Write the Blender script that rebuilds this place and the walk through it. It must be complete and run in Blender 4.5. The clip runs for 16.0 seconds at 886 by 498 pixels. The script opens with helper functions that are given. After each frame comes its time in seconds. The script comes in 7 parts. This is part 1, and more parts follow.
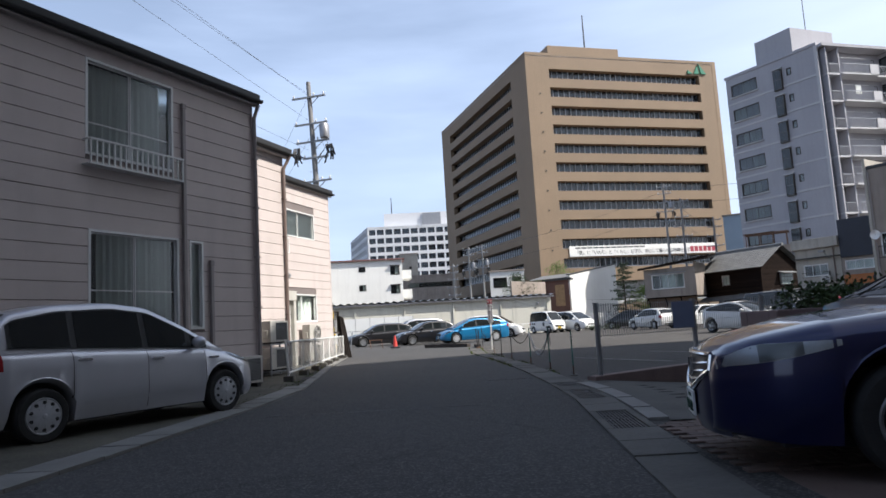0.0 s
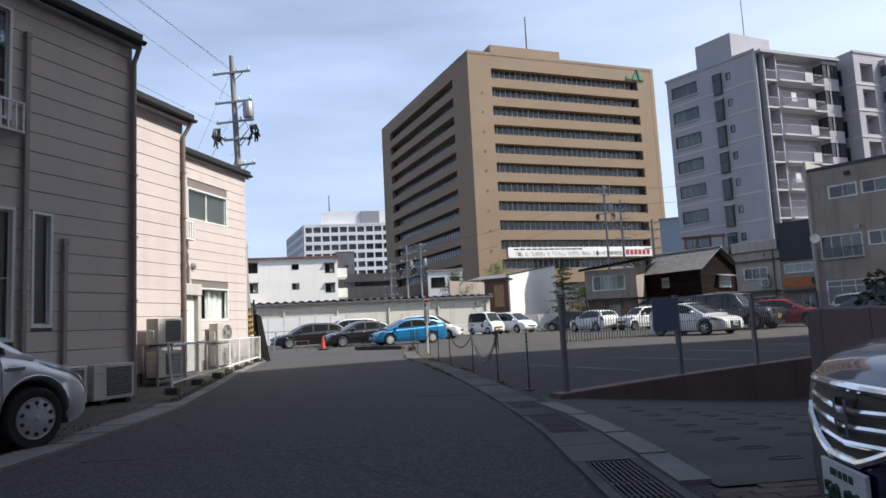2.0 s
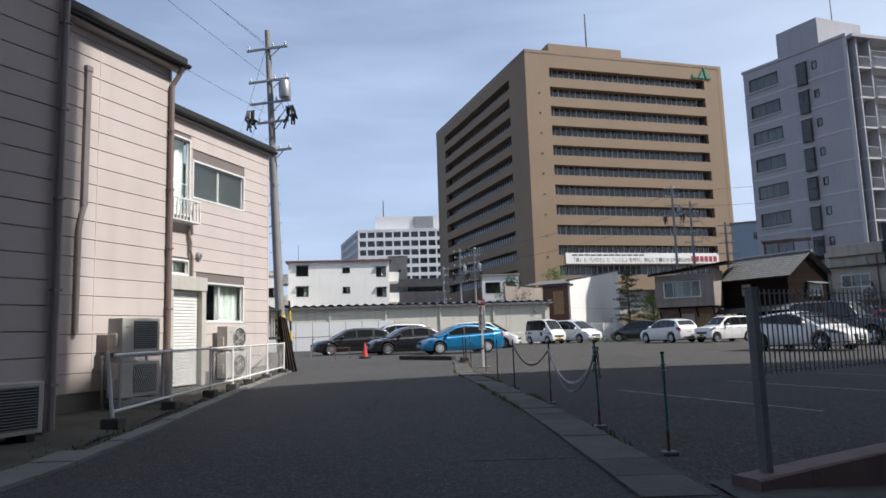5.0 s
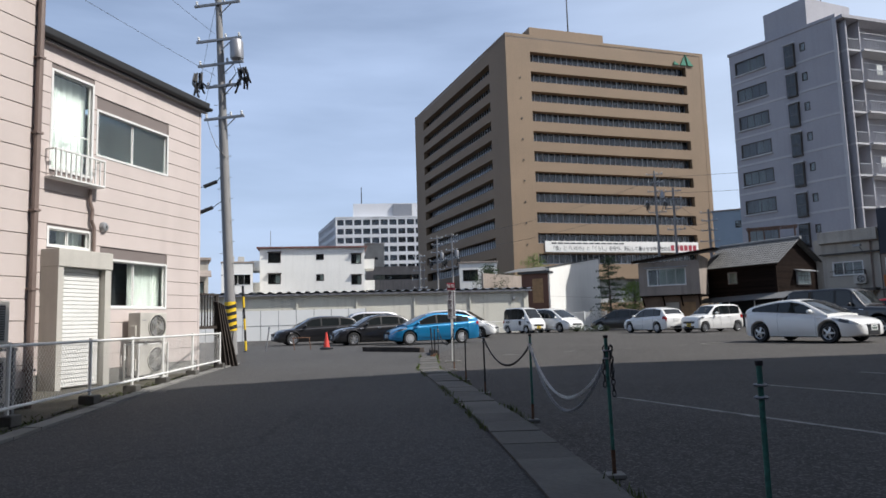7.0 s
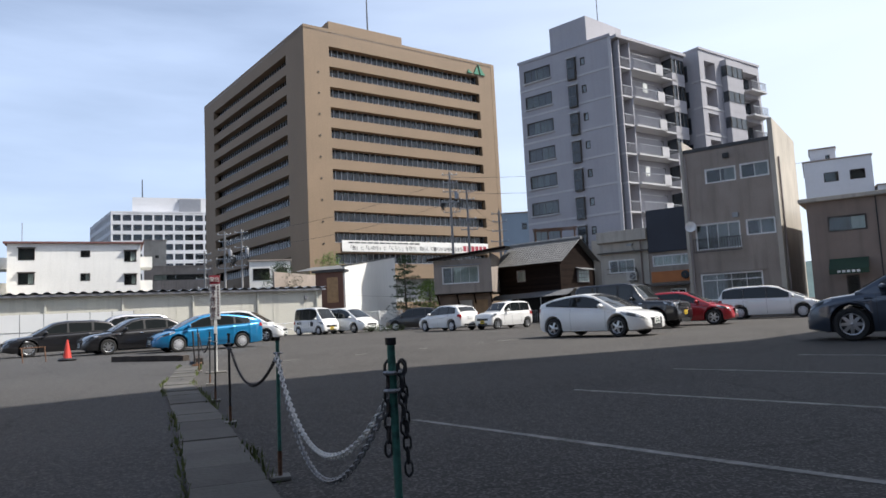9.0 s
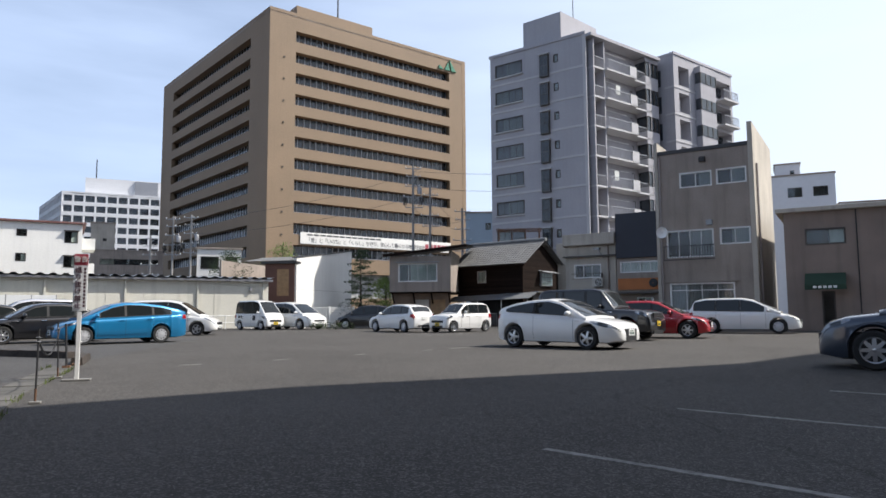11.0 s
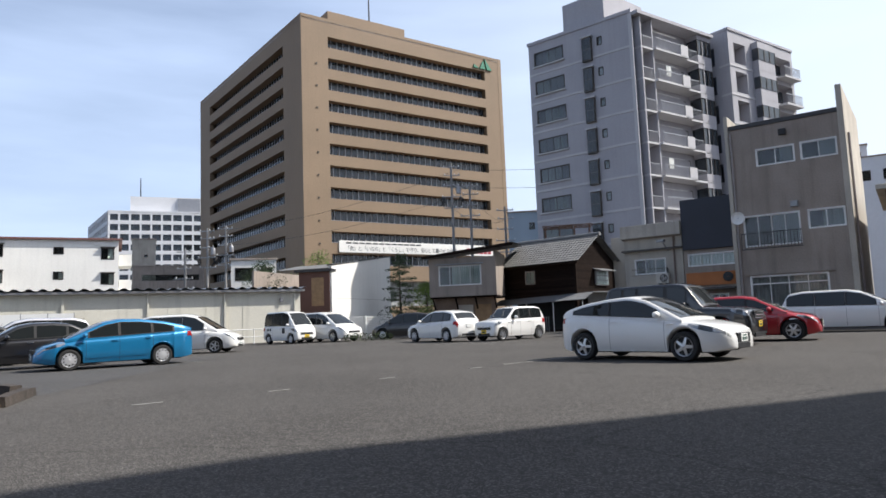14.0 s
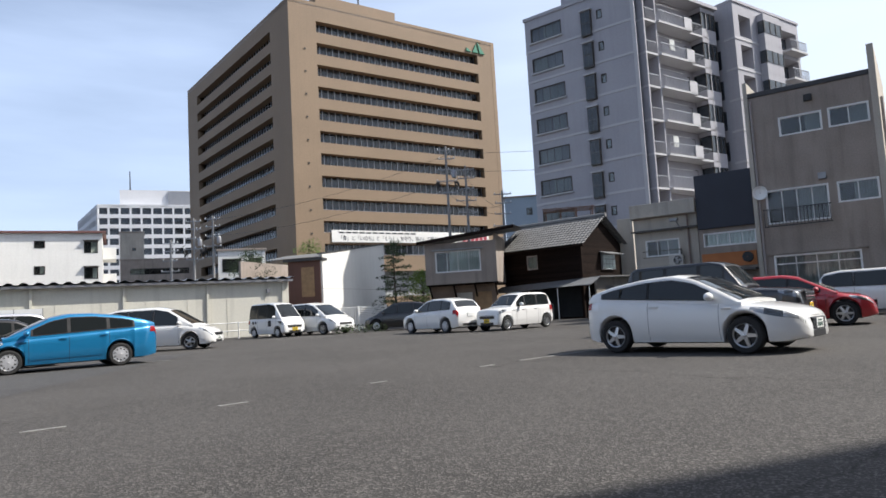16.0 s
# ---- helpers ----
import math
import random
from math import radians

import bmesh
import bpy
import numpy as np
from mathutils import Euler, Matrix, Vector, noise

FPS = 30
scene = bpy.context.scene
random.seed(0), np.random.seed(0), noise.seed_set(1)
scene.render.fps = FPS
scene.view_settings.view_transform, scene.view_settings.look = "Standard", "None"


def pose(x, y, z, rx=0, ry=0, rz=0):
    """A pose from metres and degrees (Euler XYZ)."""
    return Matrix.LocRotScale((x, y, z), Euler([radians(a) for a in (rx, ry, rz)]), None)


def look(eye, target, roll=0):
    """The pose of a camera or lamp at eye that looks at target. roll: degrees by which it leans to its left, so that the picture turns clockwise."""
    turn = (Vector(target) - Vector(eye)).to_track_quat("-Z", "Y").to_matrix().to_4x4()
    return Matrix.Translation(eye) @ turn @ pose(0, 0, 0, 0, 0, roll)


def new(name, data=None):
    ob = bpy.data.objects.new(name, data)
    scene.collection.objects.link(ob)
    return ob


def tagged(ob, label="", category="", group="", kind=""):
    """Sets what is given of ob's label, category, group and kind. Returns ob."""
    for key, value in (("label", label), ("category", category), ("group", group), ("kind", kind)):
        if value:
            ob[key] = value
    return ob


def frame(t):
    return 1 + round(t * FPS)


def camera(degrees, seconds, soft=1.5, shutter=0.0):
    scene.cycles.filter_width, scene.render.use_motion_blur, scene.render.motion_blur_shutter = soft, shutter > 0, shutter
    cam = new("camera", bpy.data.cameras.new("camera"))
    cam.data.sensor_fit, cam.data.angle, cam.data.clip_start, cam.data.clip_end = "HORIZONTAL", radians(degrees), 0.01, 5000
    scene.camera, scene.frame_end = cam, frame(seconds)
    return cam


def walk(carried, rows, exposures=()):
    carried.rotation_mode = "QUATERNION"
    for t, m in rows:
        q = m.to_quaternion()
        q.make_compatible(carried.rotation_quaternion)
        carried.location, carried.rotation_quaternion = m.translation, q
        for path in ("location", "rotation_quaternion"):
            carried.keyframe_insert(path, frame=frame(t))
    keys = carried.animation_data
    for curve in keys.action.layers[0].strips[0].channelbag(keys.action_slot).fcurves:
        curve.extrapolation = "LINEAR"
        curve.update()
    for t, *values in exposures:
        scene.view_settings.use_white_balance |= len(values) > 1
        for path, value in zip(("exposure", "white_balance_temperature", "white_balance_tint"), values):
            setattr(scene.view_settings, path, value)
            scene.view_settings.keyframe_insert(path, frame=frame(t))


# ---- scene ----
cam = camera(66.4, 16.0, soft=1.6)
PATH = [
    (0, (0.204, -0.126, 0.991), (0.17, 1.86, 1.221), -3.4),
    (0.5, (0.259, 0.491, 1.033), (0.306, 2.474, 1.289), -2.8),
    (1, (0.304, 1.185, 1.005), (0.39, 3.171, 1.226), -3.8),
    (1.5, (0.325, 1.857, 1.022), (0.412, 3.844, 1.24), -2.6),
    (2, (0.356, 2.566, 0.988), (0.503, 4.549, 1.21), -2.9),
    (2.5, (0.333, 3.256, 1.019), (0.381, 5.237, 1.283), -2.1),
    (3, (0.324, 3.935, 0.993), (0.405, 5.914, 1.273), -1.8),
    (3.5, (0.326, 4.619, 0.989), (0.317, 6.605, 1.228), -2.4),
    (4, (0.356, 5.278, 0.998), (0.369, 7.262, 1.244), -2.0),
    (4.5, (0.425, 5.947, 1.012), (0.418, 7.932, 1.262), -2.0),
    (6.8, (0.793, 9.211, 0.983), (0.782, 11.199, 1.202), -1.6),
    (7, (0.856, 9.455, 1.003), (0.904, 11.443, 1.217), -1.7),
    (7.5, (0.956, 10.11, 0.983), (1.108, 12.093, 1.193), -2.1),
    (8, (1.085, 10.756, 0.992), (1.3, 12.733, 1.2), -2.5),
    (8.5, (1.289, 11.337, 0.981), (1.719, 13.279, 1.195), -2.9),
    (9, (1.526, 11.92, 0.946), (2.155, 13.808, 1.139), -2.8),
    (11.3, (3.001, 14.861, 1.06), (3.738, 16.711, 1.238), -0.4),
    (11.5, (3.092, 15.06, 1.081), (3.836, 16.909, 1.245), -0.5),
    (12, (3.353, 15.716, 1.064), (3.936, 17.619, 1.257), -0.9),
    (12.5, (3.638, 16.373, 1.05), (4.224, 18.274, 1.257), -2.0),
    (13, (3.845, 17.069, 1.042), (4.461, 18.961, 1.244), -2.3),
    (13.5, (4.051, 17.767, 1.058), (4.621, 19.673, 1.266), -2.5),
    (14, (4.229, 18.421, 1.053), (4.844, 20.313, 1.26), -2.2),
    (14.5, (4.425, 19.123, 1.07), (5.017, 21.022, 1.283), -1.6),
    (15, (4.593, 19.754, 1.058), (5.201, 21.646, 1.287), -2.6),
    (15.5, (4.779, 20.425, 1.027), (5.345, 22.334, 1.216), -3.1),
    (16, (4.948, 21.091, 1.026), (5.578, 22.981, 1.202), -3.2),
]
walk(cam, [(t, look(eye, target, roll)) for t, eye, target, roll in PATH], exposures=[(0.0, 0.5, 6300, 11), (2.0, 0.38, 6300, 11), (3.5, 0.16, 6250, 11), (7.0, 0.1, 6200, 11), (8.0, 0.16, 6250, 11), (9.0, 0.4, 6350, 11), (16.0, 0.42, 6350, 11)])

# ---- world, sun ----
SUN_AZ, SUN_EL = 108.0, 48.0     # degrees from +y towards +x, and above the horizon
world = bpy.data.worlds.new("sky")
scene.world = world
world.use_nodes = True
_n, _l = world.node_tree.nodes, world.node_tree.links
_sky = _n.new("ShaderNodeTexSky")
_sky.sky_type, _sky.sun_disc = "NISHITA", False
_sky.sun_elevation, _sky.sun_rotation = radians(SUN_EL), radians(SUN_AZ)
_sky.air_density, _sky.dust_density, _sky.ozone_density = 1.0, 2.8, 1.0
# thin high cloud, drawn out sideways
_co = _n.new("ShaderNodeTexCoord")
_mp = _n.new("ShaderNodeMapping")
_mp.inputs["Scale"].default_value = (1.3, 1.3, 7.0)
_mp.inputs["Rotation"].default_value = (0.12, 0.05, 0.4)
_cl = _n.new("ShaderNodeTexNoise")
_cl.inputs["Scale"].default_value, _cl.inputs["Detail"].default_value = 1.6, 6.0
_rp = _n.new("ShaderNodeValToRGB")
_rp.color_ramp.elements[0].position, _rp.color_ramp.elements[1].position = 0.42, 0.78
_mx = _n.new("ShaderNodeMixRGB")
_mx.inputs["Color2"].default_value = (6.6, 8.0, 10.6, 1)
_ml = _n.new("ShaderNodeMath")
_ml.operation = "MULTIPLY_ADD"
_ml.inputs[1].default_value = 0.3
# haze that thickens towards the horizon
_sp = _n.new("ShaderNodeSeparateXYZ")
_hz = _n.new("ShaderNodeMapRange")
_hz.inputs["From Min"].default_value, _hz.inputs["From Max"].default_value = 0.0, 0.75
_hz.inputs["To Min"].default_value, _hz.inputs["To Max"].default_value = 0.62, 0.05
_l.new(_co.outputs["Generated"], _sp.inputs[0])
_l.new(_sp.outputs["Z"], _hz.inputs["Value"])
_l.new(_hz.outputs[0], _ml.inputs[2])
_l.new(_co.outputs["Generated"], _mp.inputs["Vector"])
_l.new(_mp.outputs["Vector"], _cl.inputs["Vector"])
_l.new(_cl.outputs["Fac"], _rp.inputs["Fac"])
_l.new(_rp.outputs["Color"], _ml.inputs[0])
_l.new(_ml.outputs[0], _mx.inputs["Fac"])
_l.new(_sky.outputs[0], _mx.inputs["Color1"])
# the veil is paler towards the sun's side
_sw = _n.new("ShaderNodeMapRange")
_sw.inputs["From Min"].default_value, _sw.inputs["From Max"].default_value = 0.1, 0.9
_sw.inputs["To Min"].default_value, _sw.inputs["To Max"].default_value = 0.0, 0.75
_wm = _n.new("ShaderNodeMixRGB")
_wm.inputs["Color2"].default_value = (8.2, 9.0, 9.9, 1)
_l.new(_sp.outputs["X"], _sw.inputs["Value"])
_l.new(_sw.outputs[0], _wm.inputs["Fac"])
_l.new(_mx.outputs[0], _wm.inputs["Color1"])
_l.new(_wm.outputs[0], _n["Background"].inputs["Color"])
_n["Background"].inputs["Strength"].default_value = 0.1
sun = new("sun", bpy.data.lights.new("sun", "SUN"))
sun.data.energy, sun.data.angle, sun.data.color = 5.0, radians(0.6), (1.0, 0.94, 0.85)
_az, _el = radians(SUN_AZ), radians(SUN_EL)
sun.matrix_world = look((0, 0, 0), (-math.sin(_az) * math.cos(_el), -math.cos(_az) * math.cos(_el), -math.sin(_el)))

# ---- materials ----
def mat(name, col, rough=0.7, metal=0.0, var=0.14, scale=0.7, fine=40.0, bump=0.12, coat=0.0, rand=0.0, stain=0.0, stretch=(1, 1, 1)):
    """A painted, cast or cut surface: base colour with broad and fine variation, grain relief, optional streaks."""
    m = bpy.data.materials.new(name)
    m.use_nodes = True
    n, l = m.node_tree.nodes, m.node_tree.links
    b = n["Principled BSDF"]
    co = n.new("ShaderNodeTexCoord")
    mp = n.new("ShaderNodeMapping")
    mp.inputs["Scale"].default_value = stretch
    l.new(co.outputs["Object"], mp.inputs["Vector"])
    big, small = n.new("ShaderNodeTexNoise"), n.new("ShaderNodeTexNoise")
    big.inputs["Scale"].default_value, big.inputs["Detail"].default_value = scale, 5
    small.inputs["Scale"].default_value, small.inputs["Detail"].default_value = fine, 3
    for t in (big, small):
        l.new(mp.outputs["Vector"], t.inputs["Vector"])
    add = n.new("ShaderNodeMath")
    add.operation = "MULTIPLY_ADD"
    add.inputs[1].default_value = 0.6
    l.new(big.outputs["Fac"], add.inputs[0])
    mul = n.new("ShaderNodeMath")
    mul.operation = "MULTIPLY"
    mul.inputs[1].default_value = 0.4
    l.new(small.outputs["Fac"], mul.inputs[0])
    l.new(mul.outputs[0], add.inputs[2])
    last = add.outputs[0]
    if rand:
        oi = n.new("ShaderNodeObjectInfo")
        ra = n.new("ShaderNodeMath")
        ra.operation = "MULTIPLY_ADD"
        ra.inputs[1].default_value = rand
        l.new(oi.outputs["Random"], ra.inputs[0])
        l.new(last, ra.inputs[2])
        last = ra.outputs[0]
    rp = n.new("ShaderNodeValToRGB")
    rp.color_ramp.elements[0].position, rp.color_ramp.elements[1].position = 0.3, 0.7 + rand
    lo, hi = [max(0.0, c * (1 - 1.6 * var)) for c in col], [min(0.95, c * (1 + var)) for c in col]
    rp.color_ramp.elements[0].color, rp.color_ramp.elements[1].color = (*lo, 1), (*hi, 1)
    l.new(last, rp.inputs["Fac"])
    out = rp.outputs["Color"]
    if stain:
        st = n.new("ShaderNodeTexNoise")
        st.inputs["Scale"].default_value, st.inputs["Detail"].default_value = 1.0, 6
        sm = n.new("ShaderNodeMapping")
        sm.inputs["Scale"].default_value = (2.6, 2.6, 0.22)
        l.new(co.outputs["Object"], sm.inputs["Vector"])
        l.new(sm.outputs["Vector"], st.inputs["Vector"])
        sr = n.new("ShaderNodeValToRGB")
        sr.color_ramp.elements[0].position, sr.color_ramp.elements[1].position = 0.5, 0.75
        l.new(st.outputs["Fac"], sr.inputs["Fac"])
        sx = n.new("ShaderNodeMath")
        sx.operation = "MULTIPLY"
        sx.inputs[1].default_value = stain
        l.new(sr.outputs["Color"], sx.inputs[0])
        mi = n.new("ShaderNodeMixRGB")
        mi.inputs["Color2"].default_value = (*[c * 0.35 for c in col], 1)
        l.new(sx.outputs[0], mi.inputs["Fac"])
        l.new(out, mi.inputs["Color1"])
        out = mi.outputs["Color"]
    l.new(out, b.inputs["Base Color"])
    b.inputs["Roughness"].default_value, b.inputs["Metallic"].default_value = rough, metal
    b.inputs["Coat Weight"].default_value, b.inputs["Coat Roughness"].default_value = coat, 0.04
    if bump:
        bp = n.new("ShaderNodeBump")
        bp.inputs["Strength"].default_value, bp.inputs["Distance"].default_value = bump, 0.02
        l.new(small.outputs["Fac"], bp.inputs["Height"])
        l.new(bp.outputs["Normal"], b.inputs["Normal"])
    return m


def glass_mat(name, tint, rough=0.02, through_it=1.0):
    m = bpy.data.materials.new(name)
    m.use_nodes = True
    b = m.node_tree.nodes["Principled BSDF"]
    b.inputs["Base Color"].default_value = (*tint, 1)
    b.inputs["Roughness"].default_value, b.inputs["IOR"].default_value = rough, 1.5
    b.inputs["Transmission Weight"].default_value = through_it
    return m


def asphalt(name, base, chip):
    """Worn asphalt: dark binder, pale chippings, patches, thin cracks."""
    m = mat(name, base, 0.9, var=0.22, scale=0.25, fine=9, bump=0)
    n, l = m.node_tree.nodes, m.node_tree.links
    b = n["Principled BSDF"]
    co = n.new("ShaderNodeTexCoord")
    vo = n.new("ShaderNodeTexVoronoi")
    vo.inputs["Scale"].default_value = 70
    l.new(co.outputs["Object"], vo.inputs["Vector"])
    sep = n.new("ShaderNodeSeparateColor")
    l.new(vo.outputs["Color"], sep.inputs["Color"])
    rp = n.new("ShaderNodeValToRGB")
    rp.color_ramp.elements[0].position, rp.color_ramp.elements[1].position = 0.62, 0.95
    l.new(sep.outputs[0], rp.inputs["Fac"])
    mi = n.new("ShaderNodeMixRGB")
    old = b.inputs["Base Color"].links[0].from_socket
    l.new(old, mi.inputs["Color1"])
    mi.inputs["Color2"].default_value = (*chip, 1)
    l.new(rp.outputs["Color"], mi.inputs["Fac"])
    # cracks
    cr = n.new("ShaderNodeTexVoronoi")
    cr.feature = "DISTANCE_TO_EDGE"
    cr.inputs["Scale"].default_value = 0.17
    wob = n.new("ShaderNodeTexNoise")
    wob.inputs["Scale"].default_value, wob.inputs["Detail"].default_value = 1.5, 6
    l.new(co.outputs["Object"], wob.inputs["Vector"])
    va = n.new("ShaderNodeMixRGB")
    va.inputs["Fac"].default_value = 0.35
    l.new(co.outputs["Object"], va.inputs["Color1"])
    l.new(wob.outputs["Color"], va.inputs["Color2"])
    l.new(va.outputs["Color"], cr.inputs["Vector"])
    ck = n.new("ShaderNodeValToRGB")
    ck.color_ramp.elements[0].position, ck.color_ramp.elements[1].position = 0.0, 0.0035
    ck.color_ramp.elements[0].color, ck.color_ramp.elements[1].color = (0.72, 0.72, 0.72, 1), (1, 1, 1, 1)
    l.new(cr.outputs["Distance"], ck.inputs["Fac"])
    mu = n.new("ShaderNodeMixRGB")
    mu.blend_type = "MULTIPLY"
    mu.inputs["Fac"].default_value = 1
    l.new(mi.outputs["Color"], mu.inputs["Color1"])
    l.new(ck.outputs["Color"], mu.inputs["Color2"])
    l.new(mu.outputs["Color"], b.inputs["Base Color"])
    bp = n.new("ShaderNodeBump")
    bp.inputs["Strength"].default_value, bp.inputs["Distance"].default_value = 0.5, 0.01
    l.new(vo.outputs["Distance"], bp.inputs["Height"])
    l.new(bp.outputs["Normal"], b.inputs["Normal"])
    return m


ASPHALT_ROAD = asphalt("road_asphalt", (0.055, 0.0535, 0.053), (0.117, 0.112, 0.106))
ASPHALT_LOT = asphalt("lot_asphalt", (0.067, 0.0635, 0.06), (0.14, 0.131, 0.121))
ASPHALT_LOT.node_tree.nodes["Principled BSDF"].inputs["Specular IOR Level"].default_value = 0.15
ASPHALT_ROAD.node_tree.nodes["Principled BSDF"].inputs["Specular IOR Level"].default_value = 0.35
DIRT = mat("bare_ground", (0.086, 0.079, 0.058), 0.95, var=0.35, scale=1.2, fine=30, bump=0.5)
CONC = mat("concrete", (0.2, 0.195, 0.18), 0.9, var=0.2, scale=1.5, fine=35, bump=0.25, rand=0.25, stain=0.2)
KERB_STONE = mat("pale_kerb_stone", (0.22, 0.213, 0.2), 0.9, var=0.2, scale=2.0, fine=40, bump=0.25, rand=0.2, stain=0.25)
CONC_DARK = mat("stained_concrete", (0.105, 0.1, 0.09), 0.92, var=0.3, scale=1.6, fine=30, bump=0.3, rand=0.35, stain=0.3)
CONC_WALL = mat("pinkish_concrete", (0.23, 0.165, 0.148), 0.88, var=0.15, scale=1.0, fine=45, bump=0.2, stain=0.3)
CONC_GREY = mat("grey_render", (0.31, 0.264, 0.228), 0.9, var=0.2, scale=0.5, fine=18, bump=0.2, stain=0.45)
CONC_PALE = mat("pale_render", (0.43, 0.395, 0.34), 0.9, var=0.15, scale=0.5, fine=18, bump=0.15, stain=0.4)
BRICK_RED = mat("paver_brick", (0.135, 0.094, 0.078), 0.85, var=0.3, scale=3, fine=50, bump=0.25, rand=0.4)
SIDING = mat("beige_siding", (0.56, 0.49, 0.46), 0.75, var=0.07, scale=1.3, fine=120, bump=0.12, rand=0.08, stain=0.12)
BACKING = mat("siding_backing", (0.2, 0.17, 0.16), 0.9, var=0.1)
ROOF_DARK = mat("dark_roof_metal", (0.035, 0.035, 0.036), 0.5, var=0.2, scale=2, bump=0.05)
SOFFIT = mat("soffit_board", (0.42, 0.38, 0.36), 0.8, var=0.08)
PIPE = mat("pipe_plastic", (0.3, 0.265, 0.255), 0.5, var=0.1, scale=3, bump=0.03)
PIPE_BROWN = mat("pipe_brown", (0.2, 0.15, 0.13), 0.55, var=0.1, scale=3, bump=0.03)
WHITE_METAL = mat("white_paint_metal", (0.78, 0.78, 0.75), 0.45, var=0.06, scale=4, fine=60, bump=0.03, stain=0.15)
ALU = mat("white_aluminium", (0.72, 0.72, 0.7), 0.4, var=0.05, bump=0)
ALU_GREY = mat("grey_aluminium", (0.32, 0.32, 0.33), 0.4, 0.6, var=0.06, bump=0)
BRONZE = mat("bronze_frame", (0.06, 0.052, 0.045), 0.45, 0.3, var=0.1, bump=0)
GLASS = glass_mat("window_glass", (0.8, 0.88, 0.86))
GLASS_FROST = glass_mat("frosted_glass", (0.55, 0.68, 0.66), 0.35)
# opaque: the unlit cabin's darkness is painted into the pane colour
GLASS_CAR = glass_mat("opaque_dark_car_glass", (0.012, 0.015, 0.016), 0.02, 0.0)
GLASS_SCREEN = glass_mat("screened_window_glass", (0.72, 0.78, 0.77), 0.16)
GLASS_MID = glass_mat("shaded_window_glass", (0.5, 0.54, 0.55))
# near-black colour stands in for the shade of unlit rooms
UNLIT_ROOM = mat("unlit_room_black", (0.025, 0.028, 0.03), 0.9, var=0.3, scale=1.5, bump=0)
CURTAIN = mat("curtain_cloth", (0.62, 0.63, 0.6), 0.95, var=0.12, scale=2, fine=25, bump=0.2, stretch=(9, 9, 0.3))
AC_BODY = mat("ac_casing", (0.52, 0.5, 0.45), 0.5, var=0.06, scale=3, bump=0.02, stain=0.25)
BLACK_PLASTIC = mat("black_plastic", (0.018, 0.018, 0.019), 0.5, var=0.2, scale=6, bump=0.05)
RUBBER = mat("tyre_rubber", (0.022, 0.022, 0.022), 0.85, var=0.25, scale=8, bump=0.1)
CHROME = mat("chrome", (0.75, 0.76, 0.78), 0.12, 1.0, var=0.03, bump=0)
RIM = mat("alloy", (0.5, 0.51, 0.52), 0.3, 0.85, var=0.06, bump=0)
RIM_COVER = mat("wheel_cover", (0.5, 0.51, 0.53), 0.35, 0.3, var=0.05, bump=0)
GALV = mat("galvanised_steel", (0.3, 0.31, 0.32), 0.5, 0.5, var=0.15, scale=4, fine=50, bump=0.05)
POLE_CONC = mat("pole_concrete", (0.26, 0.255, 0.25), 0.85, var=0.12, scale=0.8, fine=60, bump=0.1, stain=0.25)
IRON = mat("dark_iron", (0.04, 0.04, 0.042), 0.6, 0.4, var=0.3, scale=8, bump=0.1)
RUST = mat("rusted_steel", (0.16, 0.085, 0.05), 0.9, 0.1, var=0.5, scale=8, fine=60, bump=0.3)
GREEN_PAINT = mat("worn_green_paint", (0.05, 0.19, 0.15), 0.7, var=0.5, scale=9, fine=50, bump=0.2)
WOOD_DARK = mat("weathered_wood", (0.016, 0.0102, 0.008), 0.9, var=0.45, scale=2, fine=30, bump=0.4, rand=0.35, stretch=(1, 1, 6))
WOOD_DARK.node_tree.nodes["Principled BSDF"].inputs["Specular IOR Level"].default_value = 0.1
WOOD_STOP = mat("old_timber", (0.05, 0.04, 0.033), 0.9, var=0.4, scale=4, fine=40, bump=0.4)
PLY = mat("plywood", (0.3, 0.19, 0.1), 0.85, var=0.2, scale=3, fine=30, bump=0.1)
TILE_ROOF = mat("clay_roof_tile", (0.15, 0.15, 0.147), 0.6, var=0.45, scale=2, fine=30, bump=0.2, rand=0.3)
TAN = mat("tan_tile_cladding", (0.235, 0.165, 0.103), 0.7, var=0.09, scale=0.12, fine=3, bump=0.05, stain=0.1)
APT = mat("grey_tile_cladding", (0.36, 0.355, 0.38), 0.75, var=0.07, scale=0.3, fine=6, bump=0.05, stain=0.12)
APT_BAND = mat("pale_concrete_band", (0.47, 0.465, 0.475), 0.8, var=0.06, scale=0.6, fine=8, bump=0.05)
WHITE_WALL = mat("white_render", (0.76, 0.75, 0.71), 0.85, var=0.06, scale=0.3, fine=6, bump=0.05, stain=0.1)
OFFICE = mat("office_concrete", (0.62, 0.63, 0.65), 0.8, var=0.05, scale=0.1, fine=2, bump=0)
WARE = mat("sheet_cladding", (0.62, 0.6, 0.52), 0.6, var=0.08, scale=0.3, fine=10, bump=0.05, stain=0.25)
PANEL_WHITE = mat("white_sheet_panel", (0.72, 0.73, 0.72), 0.5, var=0.05, scale=1, bump=0.03, rand=0.08)
GLASS_DARK = glass_mat("dark_window_glass", (0.1, 0.12, 0.14), 0.05, 0.6)
LINE_PAINT = mat("worn_line_paint", (0.24, 0.235, 0.22), 0.85, var=0.45, scale=3, fine=20, bump=0.2)
LEAF = mat("conifer_leaf", (0.04, 0.07, 0.025), 0.7, var=0.45, scale=1.5, fine=8, bump=0)
